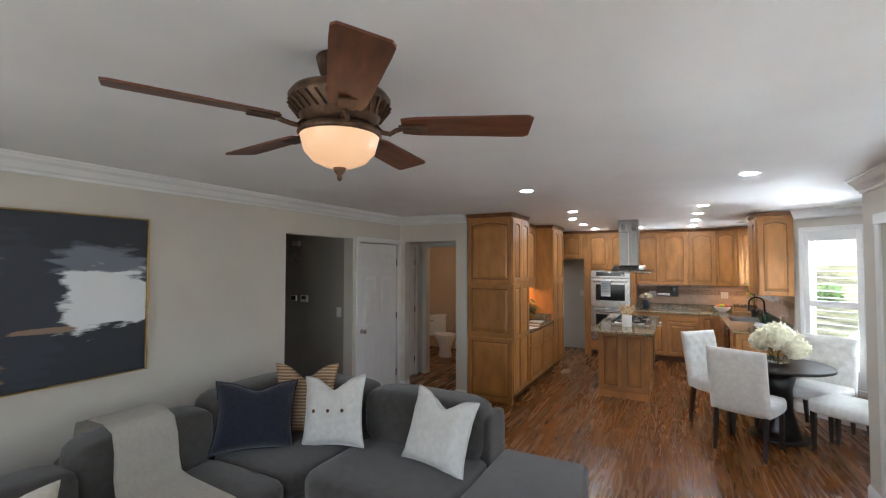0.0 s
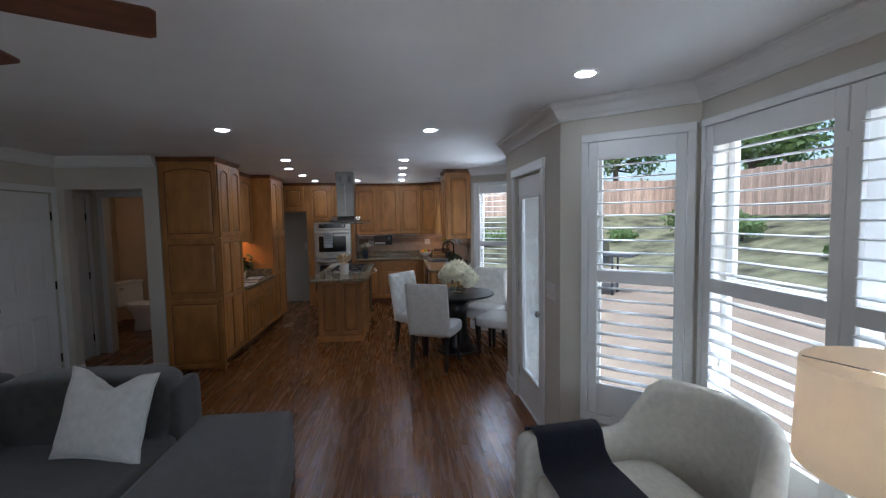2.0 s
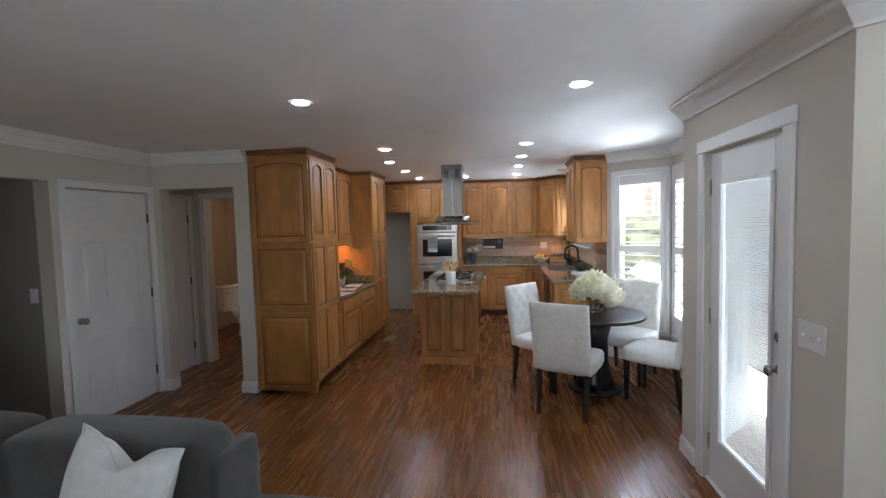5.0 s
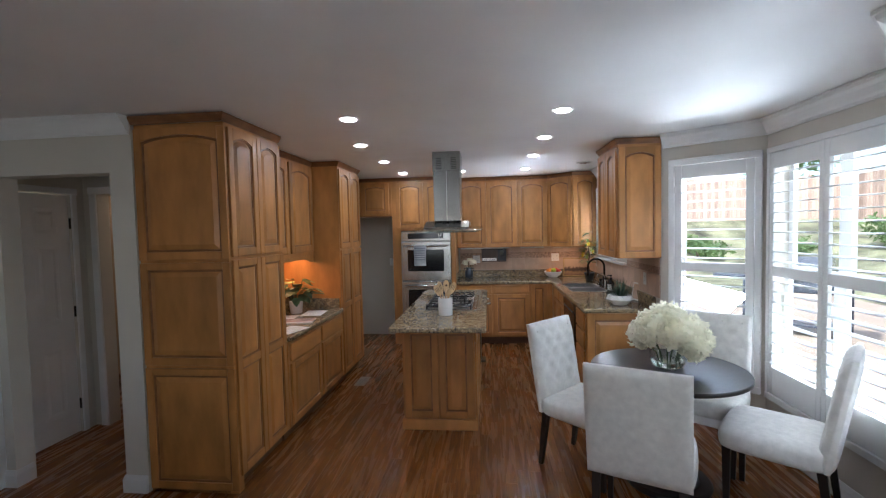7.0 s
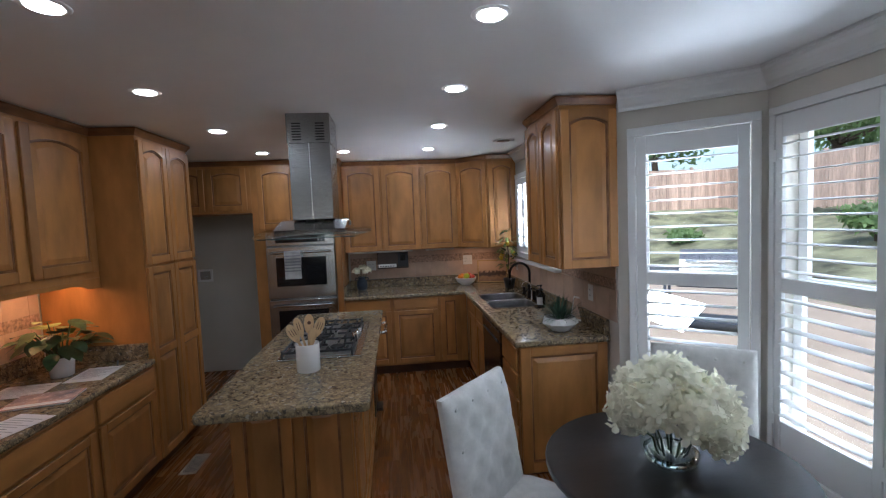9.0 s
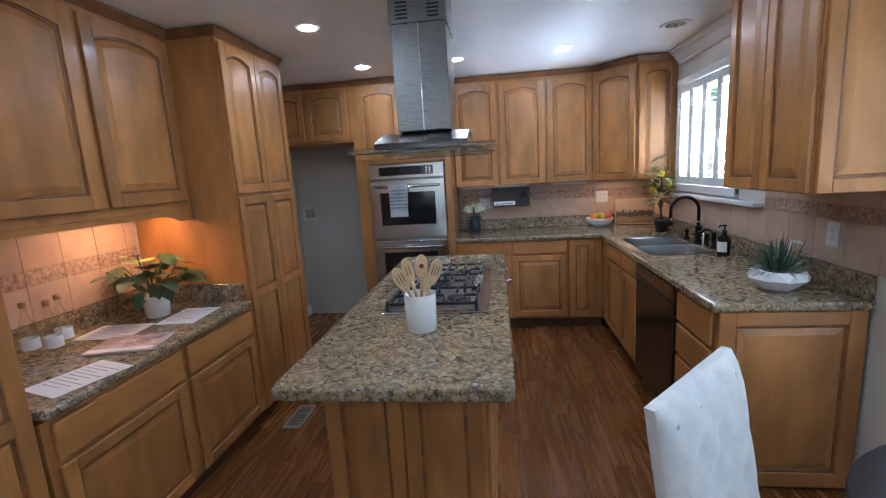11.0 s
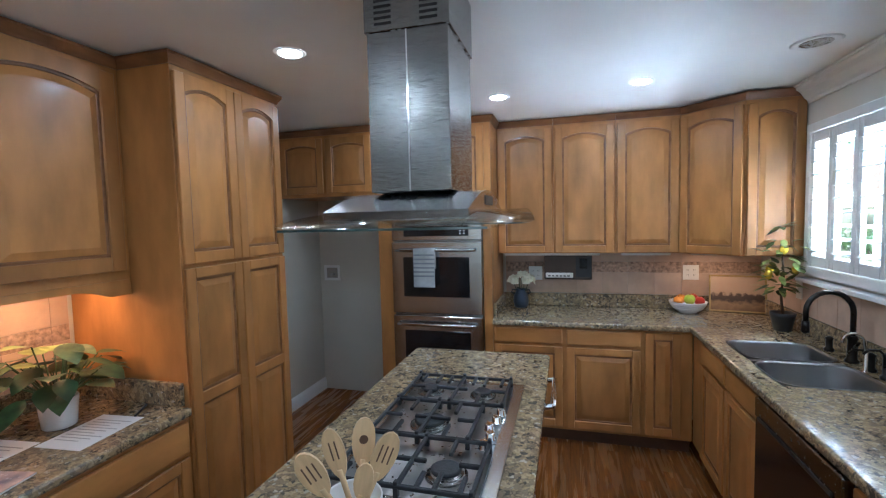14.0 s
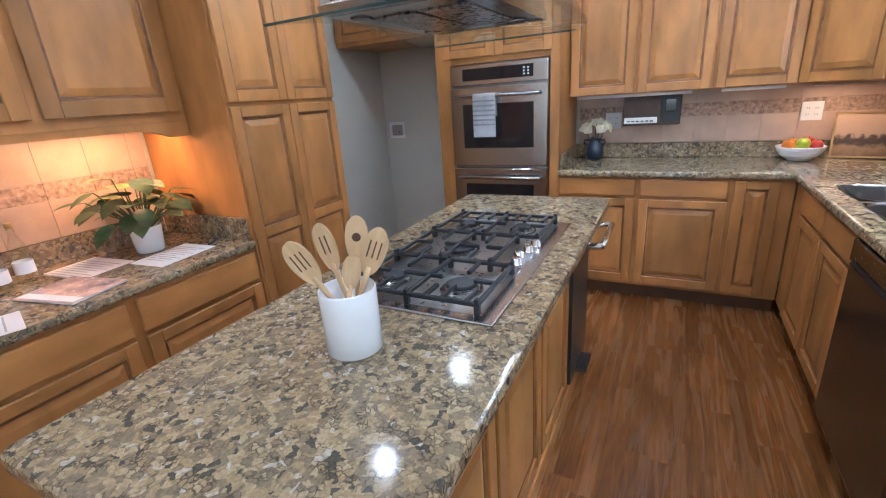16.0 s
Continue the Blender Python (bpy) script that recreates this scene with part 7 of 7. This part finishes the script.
def leaf_mesh(bm, base, tip, width, sag=0.0, side=None, n=6):
    """A bent blade of leaf from base to tip."""
    base, tip = Vector(base), Vector(tip)
    d = tip - base
    s = (side if side is not None else d.cross(Vector((0, 0, 1)))).normalized()
    L, R, M = [], [], []
    for i in range(n + 1):
        t = i / n
        c = base + d * t + Vector((0, 0, -sag * (t * t) + sag * 0.5 * t))
        w = width * math.sin(math.pi * min(1, 0.06 + t * 0.94)) ** 0.8 * (1.15 - 0.5 * t)
        M.append(bm.verts.new(c - Vector((0, 0, 0.12 * w))))
        L.append(bm.verts.new(c + s * w))
        R.append(bm.verts.new(c - s * w))
    for i in range(n):
        for a, b in ((L, M), (M, R)):
            f = bm.faces.new((a[i], a[i + 1], b[i + 1], b[i]))
            f.smooth = True


for i in range(3):
    bm = bmesh.new()
    leaf_mesh(bm, (0, 0, -0.01), (0.08 * math.cos(2 * i), 0.05 * math.sin(2 * i), 0.03), 0.018, 0.02)
    part("leaf", bm, LEAF, wf, "green leaf")

ra = thing("under_cabinet_radio", "brown and black radio hung under the wall cabinet", "radio", pose(-0.085, 3.36, 1.165))
RB = material("brown_radio_case", (0.05, 0.028, 0.018), 0.45)
part("case", boxed(0, 0.37, 0, 0.22, 0, 0.20, 0.006), RB, ra)
part("display_panel", boxed(0.245, 0.365, -0.004, 0.0, 0.02, 0.19, 0.002), BLACK, ra)
part("dial", boxed(0.275, 0.335, -0.006, -0.004, 0.09, 0.17, 0.001), BLACKGLASS, ra)
part("control_strip", boxed(0.012, 0.225, -0.005, 0.0, 0.015, 0.055, 0.002), PLASTIC, ra, "pale control strip")
for i in range(6):
    part("button", boxed(0.03 + i * 0.03, 0.05 + i * 0.03, -0.008, -0.005, 0.025, 0.034, 0.001), BLACK, ra)
part("mount", boxed(0.05, 0.32, 0.04, 0.2, 0.20, 0.2198), BLACK, ra)
for x0, x1 in ((0.50, 0.84), (-0.40, 0.34)):
    stp = thing("power_strip", "slim white power strip under the wall cabinets", "power strip", pose(0, 3.31, 1.3635))
    part("strip", boxed(x0, x1, 0, 0.035, 0, 0.021, 0.003), PLASTIC, stp)

fb_ = thing("fruit_bowl", "ribbed white ceramic bowl on the counter", "bowl", pose(0.985, 3.42, 0.914))
bm = lathe(bmesh.new(), [(0.06, 0.0), (0.065, 0.006), (0.10, 0.03), (0.128, 0.075), (0.134, 0.088), (0.128, 0.09), (0.09, 0.035), (0.02, 0.014)], 0, 0, 44)
part("bowl", bm, CERAMIC, fb_)
for z, r in ((0.04, 0.1085), (0.055, 0.1175), (0.07, 0.1265)):
    part("rib", lathe(bmesh.new(), [(r - 0.002, z - 0.004), (r + 0.002, z), (r - 0.001, z + 0.004)], 0, 0, 44, cap=False), CERAMIC, fb_)
for nm, lab, col, x, y, z, r in (("orange", "orange in the white bowl", (0.72, 0.25, 0.02), -0.068, -0.01, 0.085, 0.036), ("apple", "green apple in the white bowl", (0.42, 0.52, 0.04), 0.005, -0.03, 0.10, 0.040),
                                 ("apple", "red apple in the white bowl", (0.50, 0.035, 0.02), 0.075, -0.025, 0.085, 0.036), ("apple", "red apple in the white bowl", (0.50, 0.05, 0.02), 0.045, 0.045, 0.098, 0.037),
                                 ("orange", "orange in the white bowl", (0.72, 0.27, 0.02), -0.035, 0.055, 0.09, 0.036)):
    f_ = thing(nm, lab, nm, pose(0.985 + x, 3.42 + y, 0.914 + z - r * 0.6 + 0.028))
    m_ = material("fruit_" + nm + str(round(x, 2)), col, 0.35, 0, 0.12, 30, bump=0.1)
    pr_ = [(r * 0.25, -r * 0.9), (r * 0.72, -r * 0.7), (r, 0), (r * 0.82, r * 0.62), (r * 0.4, r * 0.93), (r * 0.12, r * 0.84)]
    part("flesh", lathe(bmesh.new(), pr_, 0, 0, 22), m_, f_)
    part("stalk", tube(bmesh.new(), [(0, 0, r * 0.84), (0.002, 0, r * 1.08)], 0.0018, 6), BARK, f_)

pf = thing("framed_landscape", "small framed sepia landscape leaning in the corner", "picture", pose(1.152, 3.503, 0.9155, -10, 0, -11))
PL = bpy.data.materials.new("sepia_landscape")
PL.use_nodes = True
_n, _l = PL.node_tree.nodes, PL.node_tree.links
_c, _g, _z, _r = _n.new("ShaderNodeTexCoord"), _n.new("ShaderNodeSeparateXYZ"), _n.new("ShaderNodeTexNoise"), _n.new("ShaderNodeValToRGB")
_l.new(_c.outputs["Object"], _g.inputs[0])
_z.inputs["Scale"].default_value, _z.inputs["Detail"].default_value = 22, 6
_l.new(_c.outputs["Object"], _z.inputs["Vector"])
_m = _n.new("ShaderNodeMath")
_m.operation = "MULTIPLY_ADD"
_l.new(_z.outputs["Fac"], _m.inputs[0])
_m.inputs[1].default_value = 0.10
_l.new(_g.outputs["Z"], _m.inputs[2])
_e = _r.color_ramp.elements
_e[0].position, _e[0].color = 0.06, (0.20, 0.11, 0.05, 1)
_e[1].position, _e[1].color = 0.30, (0.55, 0.38, 0.26, 1)
for _p, _k in ((0.11, (0.34, 0.20, 0.09, 1)), (0.145, (0.07, 0.045, 0.03, 1)), (0.18, (0.10, 0.06, 0.04, 1)), (0.195, (0.48, 0.33, 0.22, 1))):
    _q = _e.new(_p)
    _q.color = _k
_l.new(_m.outputs[0], _r.inputs[0])
_l.new(_r.outputs[0], _n["Principled BSDF"].inputs["Base Color"])
part("print", boxed(0.012, 0.358, -0.004, -0.001, 0.012, 0.268), PL, pf)
for a in ((0, 0.012, 0, 0.28), (0.358, 0.37, 0, 0.28), (0.012, 0.358, 0, 0.012), (0.012, 0.358, 0.268, 0.28)):
    part("frame_strip", boxed(a[0], a[1], -0.012, 0.0, a[2], a[3], 0.002), GOLD, pf, "thin gilt frame strip")

lt = thing("lemon_tree", "small potted lemon tree with yellow fruit", "potted plant", pose(1.415, 2.94, 0.914))
part("pot", lathe(bmesh.new(), [(0.048, 0), (0.066, 0.09), (0.07, 0.095), (0.07, 0.115), (0.062, 0.115), (0.058, 0.09)], 0, 0, 26), material("dark_pot", (0.045, 0.047, 0.05), 0.5), lt)
part("soil", lathe(bmesh.new(), [(0.059, 0.095), (0.058, 0.10)], 0, 0, 22), SOIL, lt)
part("trunk", tube(bmesh.new(), [(0, 0, 0.09), (-0.012, 0, 0.22), (0.0, 0, 0.36), (-0.02, 0, 0.55)], [0.009, 0.008, 0.007, 0.004], 8), BARK, lt)
rl = random.Random(9)
for k in range(120):
    a, zz = rl.uniform(0, 6.28), rl.uniform(0.25, 0.68)
    rr = 0.17 * math.sin(math.pi * min(1, max(0.12, (zz - 0.20) / 0.48))) * rl.uniform(0.3, 1)
    b_ = Vector((rr * math.cos(a) * 0.8 - 0.02, rr * math.sin(a) * 0.8, zz))
    d_ = Vector((math.cos(a + rl.uniform(-.5, .5)), math.sin(a + rl.uniform(-.5, .5)), rl.uniform(-0.5, 0.6))) * rl.uniform(0.07, 0.105)
    bm = bmesh.new()
    leaf_mesh(bm, b_, b_ + d_, 0.020, 0.02, n=4)
    part("leaf", bm, LEAF2 if rl.random() < 0.8 else LEAF, lt)
LEM = material("lemon_skin", (0.75, 0.50, 0.03), 0.4, 0, 0.08, 40, bump=0.15, bump_scale=120)
for x, y, z in ((-0.03, -0.07, 0.52), (-0.075, 0.01, 0.39), (0.04, -0.06, 0.40), (-0.10, -0.04, 0.36)):
    part("lemon", lathe(bmesh.new(), [(0.004, z - 0.032), (0.016, z - 0.022), (0.023, z), (0.016, z + 0.021), (0.004, z + 0.029)], x, y, 18), LEM, lt, "yellow lemon")

sb2 = thing("soap_bottle", "black pump soap bottle with a white label", "soap bottle", pose(1.40, 1.79, 0.914))
part("bottle", lathe(bmesh.new(), [(0.033, 0), (0.037, 0.006), (0.037, 0.11), (0.028, 0.128), (0.013, 0.138), (0.013, 0.15)], 0, 0, 26), material("black_bottle", (0.012, 0.010, 0.009), 0.2), sb2)
bm = bmesh.new()
for i in range(13):
    a = radians(150 + 10 * i)
    bm.verts.new((0.0378 * math.cos(a), 0.0378 * math.sin(a), 0.03))
    bm.verts.new((0.0378 * math.cos(a), 0.0378 * math.sin(a), 0.095))
bm.verts.ensure_lookup_table()
for i in range(12):
    bm.faces.new((bm.verts[2 * i], bm.verts[2 * i + 2], bm.verts[2 * i + 3], bm.verts[2 * i + 1]))
part("label", bm, PLASTIC, sb2, "white paper label")
part("pump", lathe(bmesh.new(), [(0.016, 0.15), (0.016, 0.165), (0.005, 0.17), (0.005, 0.19), (0.012, 0.192), (0.012, 0.202)], 0, 0, 16), BLACK, sb2)
part("nozzle", tube(bmesh.new(), [(0, 0, 0.197), (-0.035, -0.01, 0.197), (-0.042, -0.012, 0.19)], 0.005, 8), BLACK, sb2)

wb = thing("faceted_planter", "white faceted bowl planter with spiky green grass", "potted plant", pose(1.275, 1.01, 0.914))
bm = bmesh.new()
n = 9
r1 = [bm.verts.new((0.065 * math.cos(2 * math.pi * i / n), 0.065 * math.sin(2 * math.pi * i / n), 0)) for i in range(n)]
r2 = [bm.verts.new((0.128 * math.cos(2 * math.pi * (i + 0.5) / n), 0.128 * math.sin(2 * math.pi * (i + 0.5) / n), 0.055)) for i in range(n)]
r3 = [bm.verts.new((0.108 * math.cos(2 * math.pi * i / n), 0.108 * math.sin(2 * math.pi * i / n), 0.095)) for i in range(n)]
r4 = [bm.verts.new((0.09 * math.cos(2 * math.pi * i / n), 0.09 * math.sin(2 * math.pi * i / n), 0.08)) for i in range(n)]
bm.faces.new(list(reversed(r1)))
for i in range(n):
    j = (i + 1) % n
    bm.faces.new((r1[i], r1[j], r2[i]))
    bm.faces.new((r2[i], r1[j], r2[j]))
    bm.faces.new((r2[i], r3[j], r3[i]))
    bm.faces.new((r2[i], r2[j], r3[j]))
    bm.faces.new((r3[i], r3[j], r4[j], r4[i]))
bm.faces.new(r4)
bmesh.ops.recalc_face_normals(bm, faces=bm.faces[:])
part("bowl", bm, CERAMIC, wb)
GR2 = material("blue_green_blade", (0.045, 0.095, 0.05), 0.45, 0, 0.35, 20, per_object=0.35)
rg_ = random.Random(3)
for k in range(170):
    a = rg_.uniform(0, 6.28)
    l = rg_.uniform(0.10, 0.21)
    el = rg_.uniform(0.1, 1.25)
    b_ = Vector((0.06 * math.cos(a) * rg_.random(), 0.06 * math.sin(a) * rg_.random(), 0.08))
    tp = b_ + Vector((math.cos(a) * math.cos(el) * l, math.sin(a) * math.cos(el) * l, math.sin(el) * l + 0.01))
    bm = bmesh.new()
    leaf_mesh(bm, b_, tp, 0.0036, 0.06 * math.cos(el), n=4)
    part("blade", bm, GR2, wb)
pc = thing("photo_frame", "small white photo frame leaning against the tiles", "picture", pose(1.475, 1.30, 0.9145, -12, 0, -70))
part("frame", boxed(0, 0.13, -0.012, 0, 0, 0.18, 0.003), PLASTIC, pc)
part("print", boxed(0.015, 0.115, -0.0135, -0.012, 0.015, 0.165), TILE, pc, "pale peach print")

# desk things
DZ = 0.8455
dp = thing("desk_plant", "leafy green plant with yellow markings in a white pot", "potted plant", pose(-1.965, 0.985, DZ))
part("pot", lathe(bmesh.new(), [(0.055, 0), (0.06, 0.005), (0.07, 0.12), (0.068, 0.125), (0.062, 0.12), (0.058, 0.10)], 0, 0, 32), CERAMIC, dp)
part("soil", lathe(bmesh.new(), [(0.061, 0.10), (0.06, 0.108)], 0, 0, 24), SOIL, dp)
rd = random.Random(14)
for k in range(46):
    a = 2.4 * k
    el = rd.uniform(0.05, 1.35)
    l = rd.uniform(0.12, 0.27)
    b_ = Vector((0.02 * math.cos(a), 0.02 * math.sin(a), 0.11))
    st = b_ + Vector((math.cos(a) * math.cos(el), math.sin(a) * math.cos(el), math.sin(el) + 0.35)) * l * 0.75
    tp = st + Vector((math.cos(a) * 0.8, math.sin(a) * 0.8, rd.uniform(-0.5, 0.35))) * rd.uniform(0.11, 0.17)
    if tp.x < -0.285:
        tp.x = -0.285
    if st.x < -0.27:
        st.x = -0.27
    part("stalk", tube(bmesh.new(), [b_, (b_ + st) / 2 + Vector((0, 0, 0.01)), st], 0.003, 5), LEAF, dp)
    bm = bmesh.new()
    leaf_mesh(bm, st, tp, rd.uniform(0.04, 0.06), 0.04)
    part("leaf", bm, LEAF2 if el > 0.95 and rd.random() < 0.7 else LEAF, dp)
PAPER = material("white_paper", (0.78, 0.77, 0.75), 0.7, 0, 0.02, 6, bump=0)
GTXT = material("grey_print", (0.45, 0.44, 0.43), 0.8, bump=0)
for x, y, rz, w, h, lab in ((-1.77, 0.975, 5, 0.21, 0.285, "printed white paper sheet on the desk"), (-2.005, 0.735, 6, 0.28, 0.215, "printed white paper sheet on the desk"), (-1.68, 0.22, -16, 0.21, 0.28, "printed sheet with a picture on the desk")):
    pp = thing("paper_sheet", lab, "paper", pose(x, y, DZ + 0.0005, 0, 0, rz), group="papers on the desk")
    part("sheet", boxed(-w / 2, w / 2, -h / 2, h / 2, 0, 0.0012), PAPER, pp)
    for i in range(9):
        part("text_line", boxed(-w / 2 + 0.02, w / 2 - 0.02 - 0.03 * (i % 3), h / 2 - 0.05 - i * 0.022, h / 2 - 0.044 - i * 0.022, 0.0012, 0.0016), GTXT, pp, "grey line of small print")
br_ = thing("brochure", "glossy brochure with a sunset house photo on the desk", "brochure", pose(-1.76, 0.555, DZ + 0.002, 0, 0, 102))
PH = material("sunset_photo", (0.55, 0.38, 0.30), 0.25, 0, 0.6, 11, dark=(0.12, 0.12, 0.17), bump=0)
part("pages", boxed(-0.11, 0.11, -0.15, 0.15, 0, 0.006, 0.001), PAPER, br_)
part("cover", boxed(-0.11, 0.11, -0.15, 0.15, 0.006, 0.0075), PH, br_, "sunset photo cover")
part("title_bar", boxed(-0.10, -0.06, -0.14, 0.14, 0.0075, 0.008), PAPER, br_)
pn = thing("pen", "black pen lying on the desk", "pen", pose(-1.753, 1.175, DZ + 0.006))
part("barrel", move(lathe(bmesh.new(), [(0.002, -0.065), (0.0055, -0.055), (0.0055, 0.06), (0.004, 0.065)], n=10), pose(0, 0, 0, 90, 0, 30)), BLACK, pn)
for x, y, h in ((-2.09, 0.55, 0.25), (-2.03, 0.445, 0.25), (-2.12, 0.42, 0.25)):
    bt = thing("glass_bottle", "clear glass bottle with a gold cap on the desk", "bottle", pose(x, y, DZ), group="bottles on the desk")
    part("glass", lathe(bmesh.new(), [(0.030, 0), (0.034, 0.006), (0.034, 0.13), (0.026, 0.16), (0.013, 0.20), (0.012, h - 0.02)], 0, 0, 24), VASEGLASS, bt).visible_shadow = False
    part("cap", lathe(bmesh.new(), [(0.0145, h - 0.02), (0.0145, h), (0.012, h + 0.003)], 0, 0, 18), GOLD, bt, "gold cap")
    part("label", lathe(bmesh.new(), [(0.0346, 0.04), (0.0346, 0.09)], 0, 0, 24, cap=False), PAPER, bt, "pale label")

# floor register
fg = thing("floor_register", "beige metal floor register beside the island", "floor vent", pose(-1.40, 1.37, 0.0))
REG = material("beige_register", (0.42, 0.36, 0.28), 0.5, 0.2)
rgb = bmesh.new()
for a in ((-0.06, 0.06, -0.14, -0.12), (-0.06, 0.06, 0.12, 0.14), (-0.06, -0.045, -0.12, 0.12), (0.045, 0.06, -0.12, 0.12)):
    box(rgb, a[0], a[1], a[2], a[3], 0.0005, 0.005, 0.001)
part("rim", rgb, REG, fg)
part("well", boxed(-0.045, 0.045, -0.12, 0.12, 0.0005, 0.0012), BLACK, fg)
for i in range(14):
    y = -0.112 + i * 0.0172
    part("slat", boxed(-0.045, 0.045, y - 0.003, y + 0.003, 0.0015, 0.0045), REG, fg)

# washroom
wc = thing("toilet", "white ceramic toilet with closed tank", "toilet", pose(-3.75, 1.50, 0, 0, 0, 65))
part("tank", boxed(-0.21, 0.21, 0.18, 0.38, 0.38, 0.74, 0.02, 3), CERAMIC, wc)
part("tank_lid", boxed(-0.22, 0.22, 0.17, 0.39, 0.74, 0.775, 0.012, 2), CERAMIC, wc)
bm = lathe(bmesh.new(), [(0.11, 0.0), (0.12, 0.02), (0.10, 0.16), (0.15, 0.30), (0.19, 0.38), (0.185, 0.40)], 0, 0, 30)
bmesh.ops.scale(bm, vec=(1, 1.3, 1), verts=bm.verts)
part("bowl", move(bm, pose(0, -0.06, 0)), CERAMIC, wc)
bm = lathe(bmesh.new(), [(0.195, 0.402), (0.20, 0.41), (0.195, 0.435), (0.17, 0.44)], 0, 0, 30)
bmesh.ops.scale(bm, vec=(1, 1.27, 1), verts=bm.verts)
part("lid", move(bm, pose(0, -0.06, 0)), PLASTIC, wc)
part("flush_lever", boxed(-0.19, -0.12, 0.165, 0.18, 0.66, 0.68, 0.004), CHROME, wc, "chrome flush lever")
mi_ = thing("wall_picture", "small dark framed picture on the washroom wall", "picture", pose(-3.62, 2.3, 1.15))
part("frame", boxed(-0.16, 0.16, -0.02, -0.001, 0, 0.5, 0.003), DARKMETAL, mi_)
part("print", boxed(-0.13, 0.13, -0.022, -0.02, 0.03, 0.47), TAUPE, mi_)
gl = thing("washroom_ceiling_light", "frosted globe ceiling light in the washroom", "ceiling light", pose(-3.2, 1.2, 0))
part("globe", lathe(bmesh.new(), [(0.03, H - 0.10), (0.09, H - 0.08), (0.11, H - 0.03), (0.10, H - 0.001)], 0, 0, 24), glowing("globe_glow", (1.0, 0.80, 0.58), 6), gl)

# ---- floor boards ----
sub = bmesh.new()
box(sub, XL - 0.11, XR + 0.13, -7.93, YB + 0.13, -0.2, -0.016)
box(sub, -5.5, XL - 0.11, -3.7, 2.6, -0.2, -0.016)
prism(sub, [(XR + 0.13, -6.0), (BAY + 0.13, -5.45), (BAY + 0.13, -3.55), (XR + 0.13, -3.0)], -0.2, -0.016, "z")
prism(sub, [(XR + 0.13, -1.7), (BAY + 0.13, -1.1), (BAY + 0.13, 0.15), (XR + 0.13, 0.78)], -0.2, -0.016, "z")
floor = structure("floor", sub, TOE, "stained oak strip floor", "floor")
BWID = 0.0825
rb = random.Random(12)
verts, faces = [], []
board_cache = {}
picked = 0


def board_geo(w, l):
    c = 0.0007
    v = [(0, 0, -0.015), (w, 0, -0.015), (w, l, -0.015), (0, l, -0.015), (0, 0, -c), (w, 0, -c), (w, l, -c), (0, l, -c), (c, c, 0), (w - c, c, 0), (w - c, l - c, 0), (c, l - c, 0)]
    f = [(0, 1, 5, 4), (1, 2, 6, 5), (2, 3, 7, 6), (3, 0, 4, 7), (4, 5, 9, 8), (5, 6, 10, 9), (6, 7, 11, 10), (7, 4, 8, 11), (8, 9, 10, 11)]
    return v, f


nstrip = int((BAY + 0.1 + 5.5) / BWID)
for i in range(nstrip):
    x = -5.5 + i * BWID
    y = -7.85 - rb.uniform(0, 0.1)
    while y < YB:
        l = rb.choice((0.45, 0.6, 0.75, 0.9, 1.05, 1.2))
        y1 = y + l
        keep = y > -8.0 and (x > XL - 0.1 or -3.65 < y < 1.9)
        if x + BWID > XR + 0.1:
            mid = y + l / 2
            keep = -6.0 < mid < -3.0 or -1.7 < mid < 0.72
        if keep:
            if -1.45 < x < 1.5 and -2.9 < y < 1.9 and picked < 295 and (x > -0.2 or y < -0.3):
                key = l
                if key not in board_cache:
                    v, f = board_geo(BWID - 0.0002, l - 0.0002)
                    me = bpy.data.meshes.new("floor_board")
                    me.from_pydata(v, [], f)
                    me.materials.append(OAK)
                    board_cache[key] = me
                shared("floor_board", board_cache[key], floor, pose(x, y, 0))
                picked += 1
            else:
                v, f = board_geo(BWID - 0.0002, l - 0.0002)
                b0 = len(verts)
                verts += [(p[0] + x, p[1] + y, p[2]) for p in v]
                faces += [tuple(q + b0 for q in ff_) for ff_ in f]
        y = y1
me = bpy.data.meshes.new("floor_boards")
me.from_pydata(verts, [], faces)
me.materials.append(OAK)
fb = new("floor_boards", me)
fb.parent = floor
fb["kind"] = "stuff"
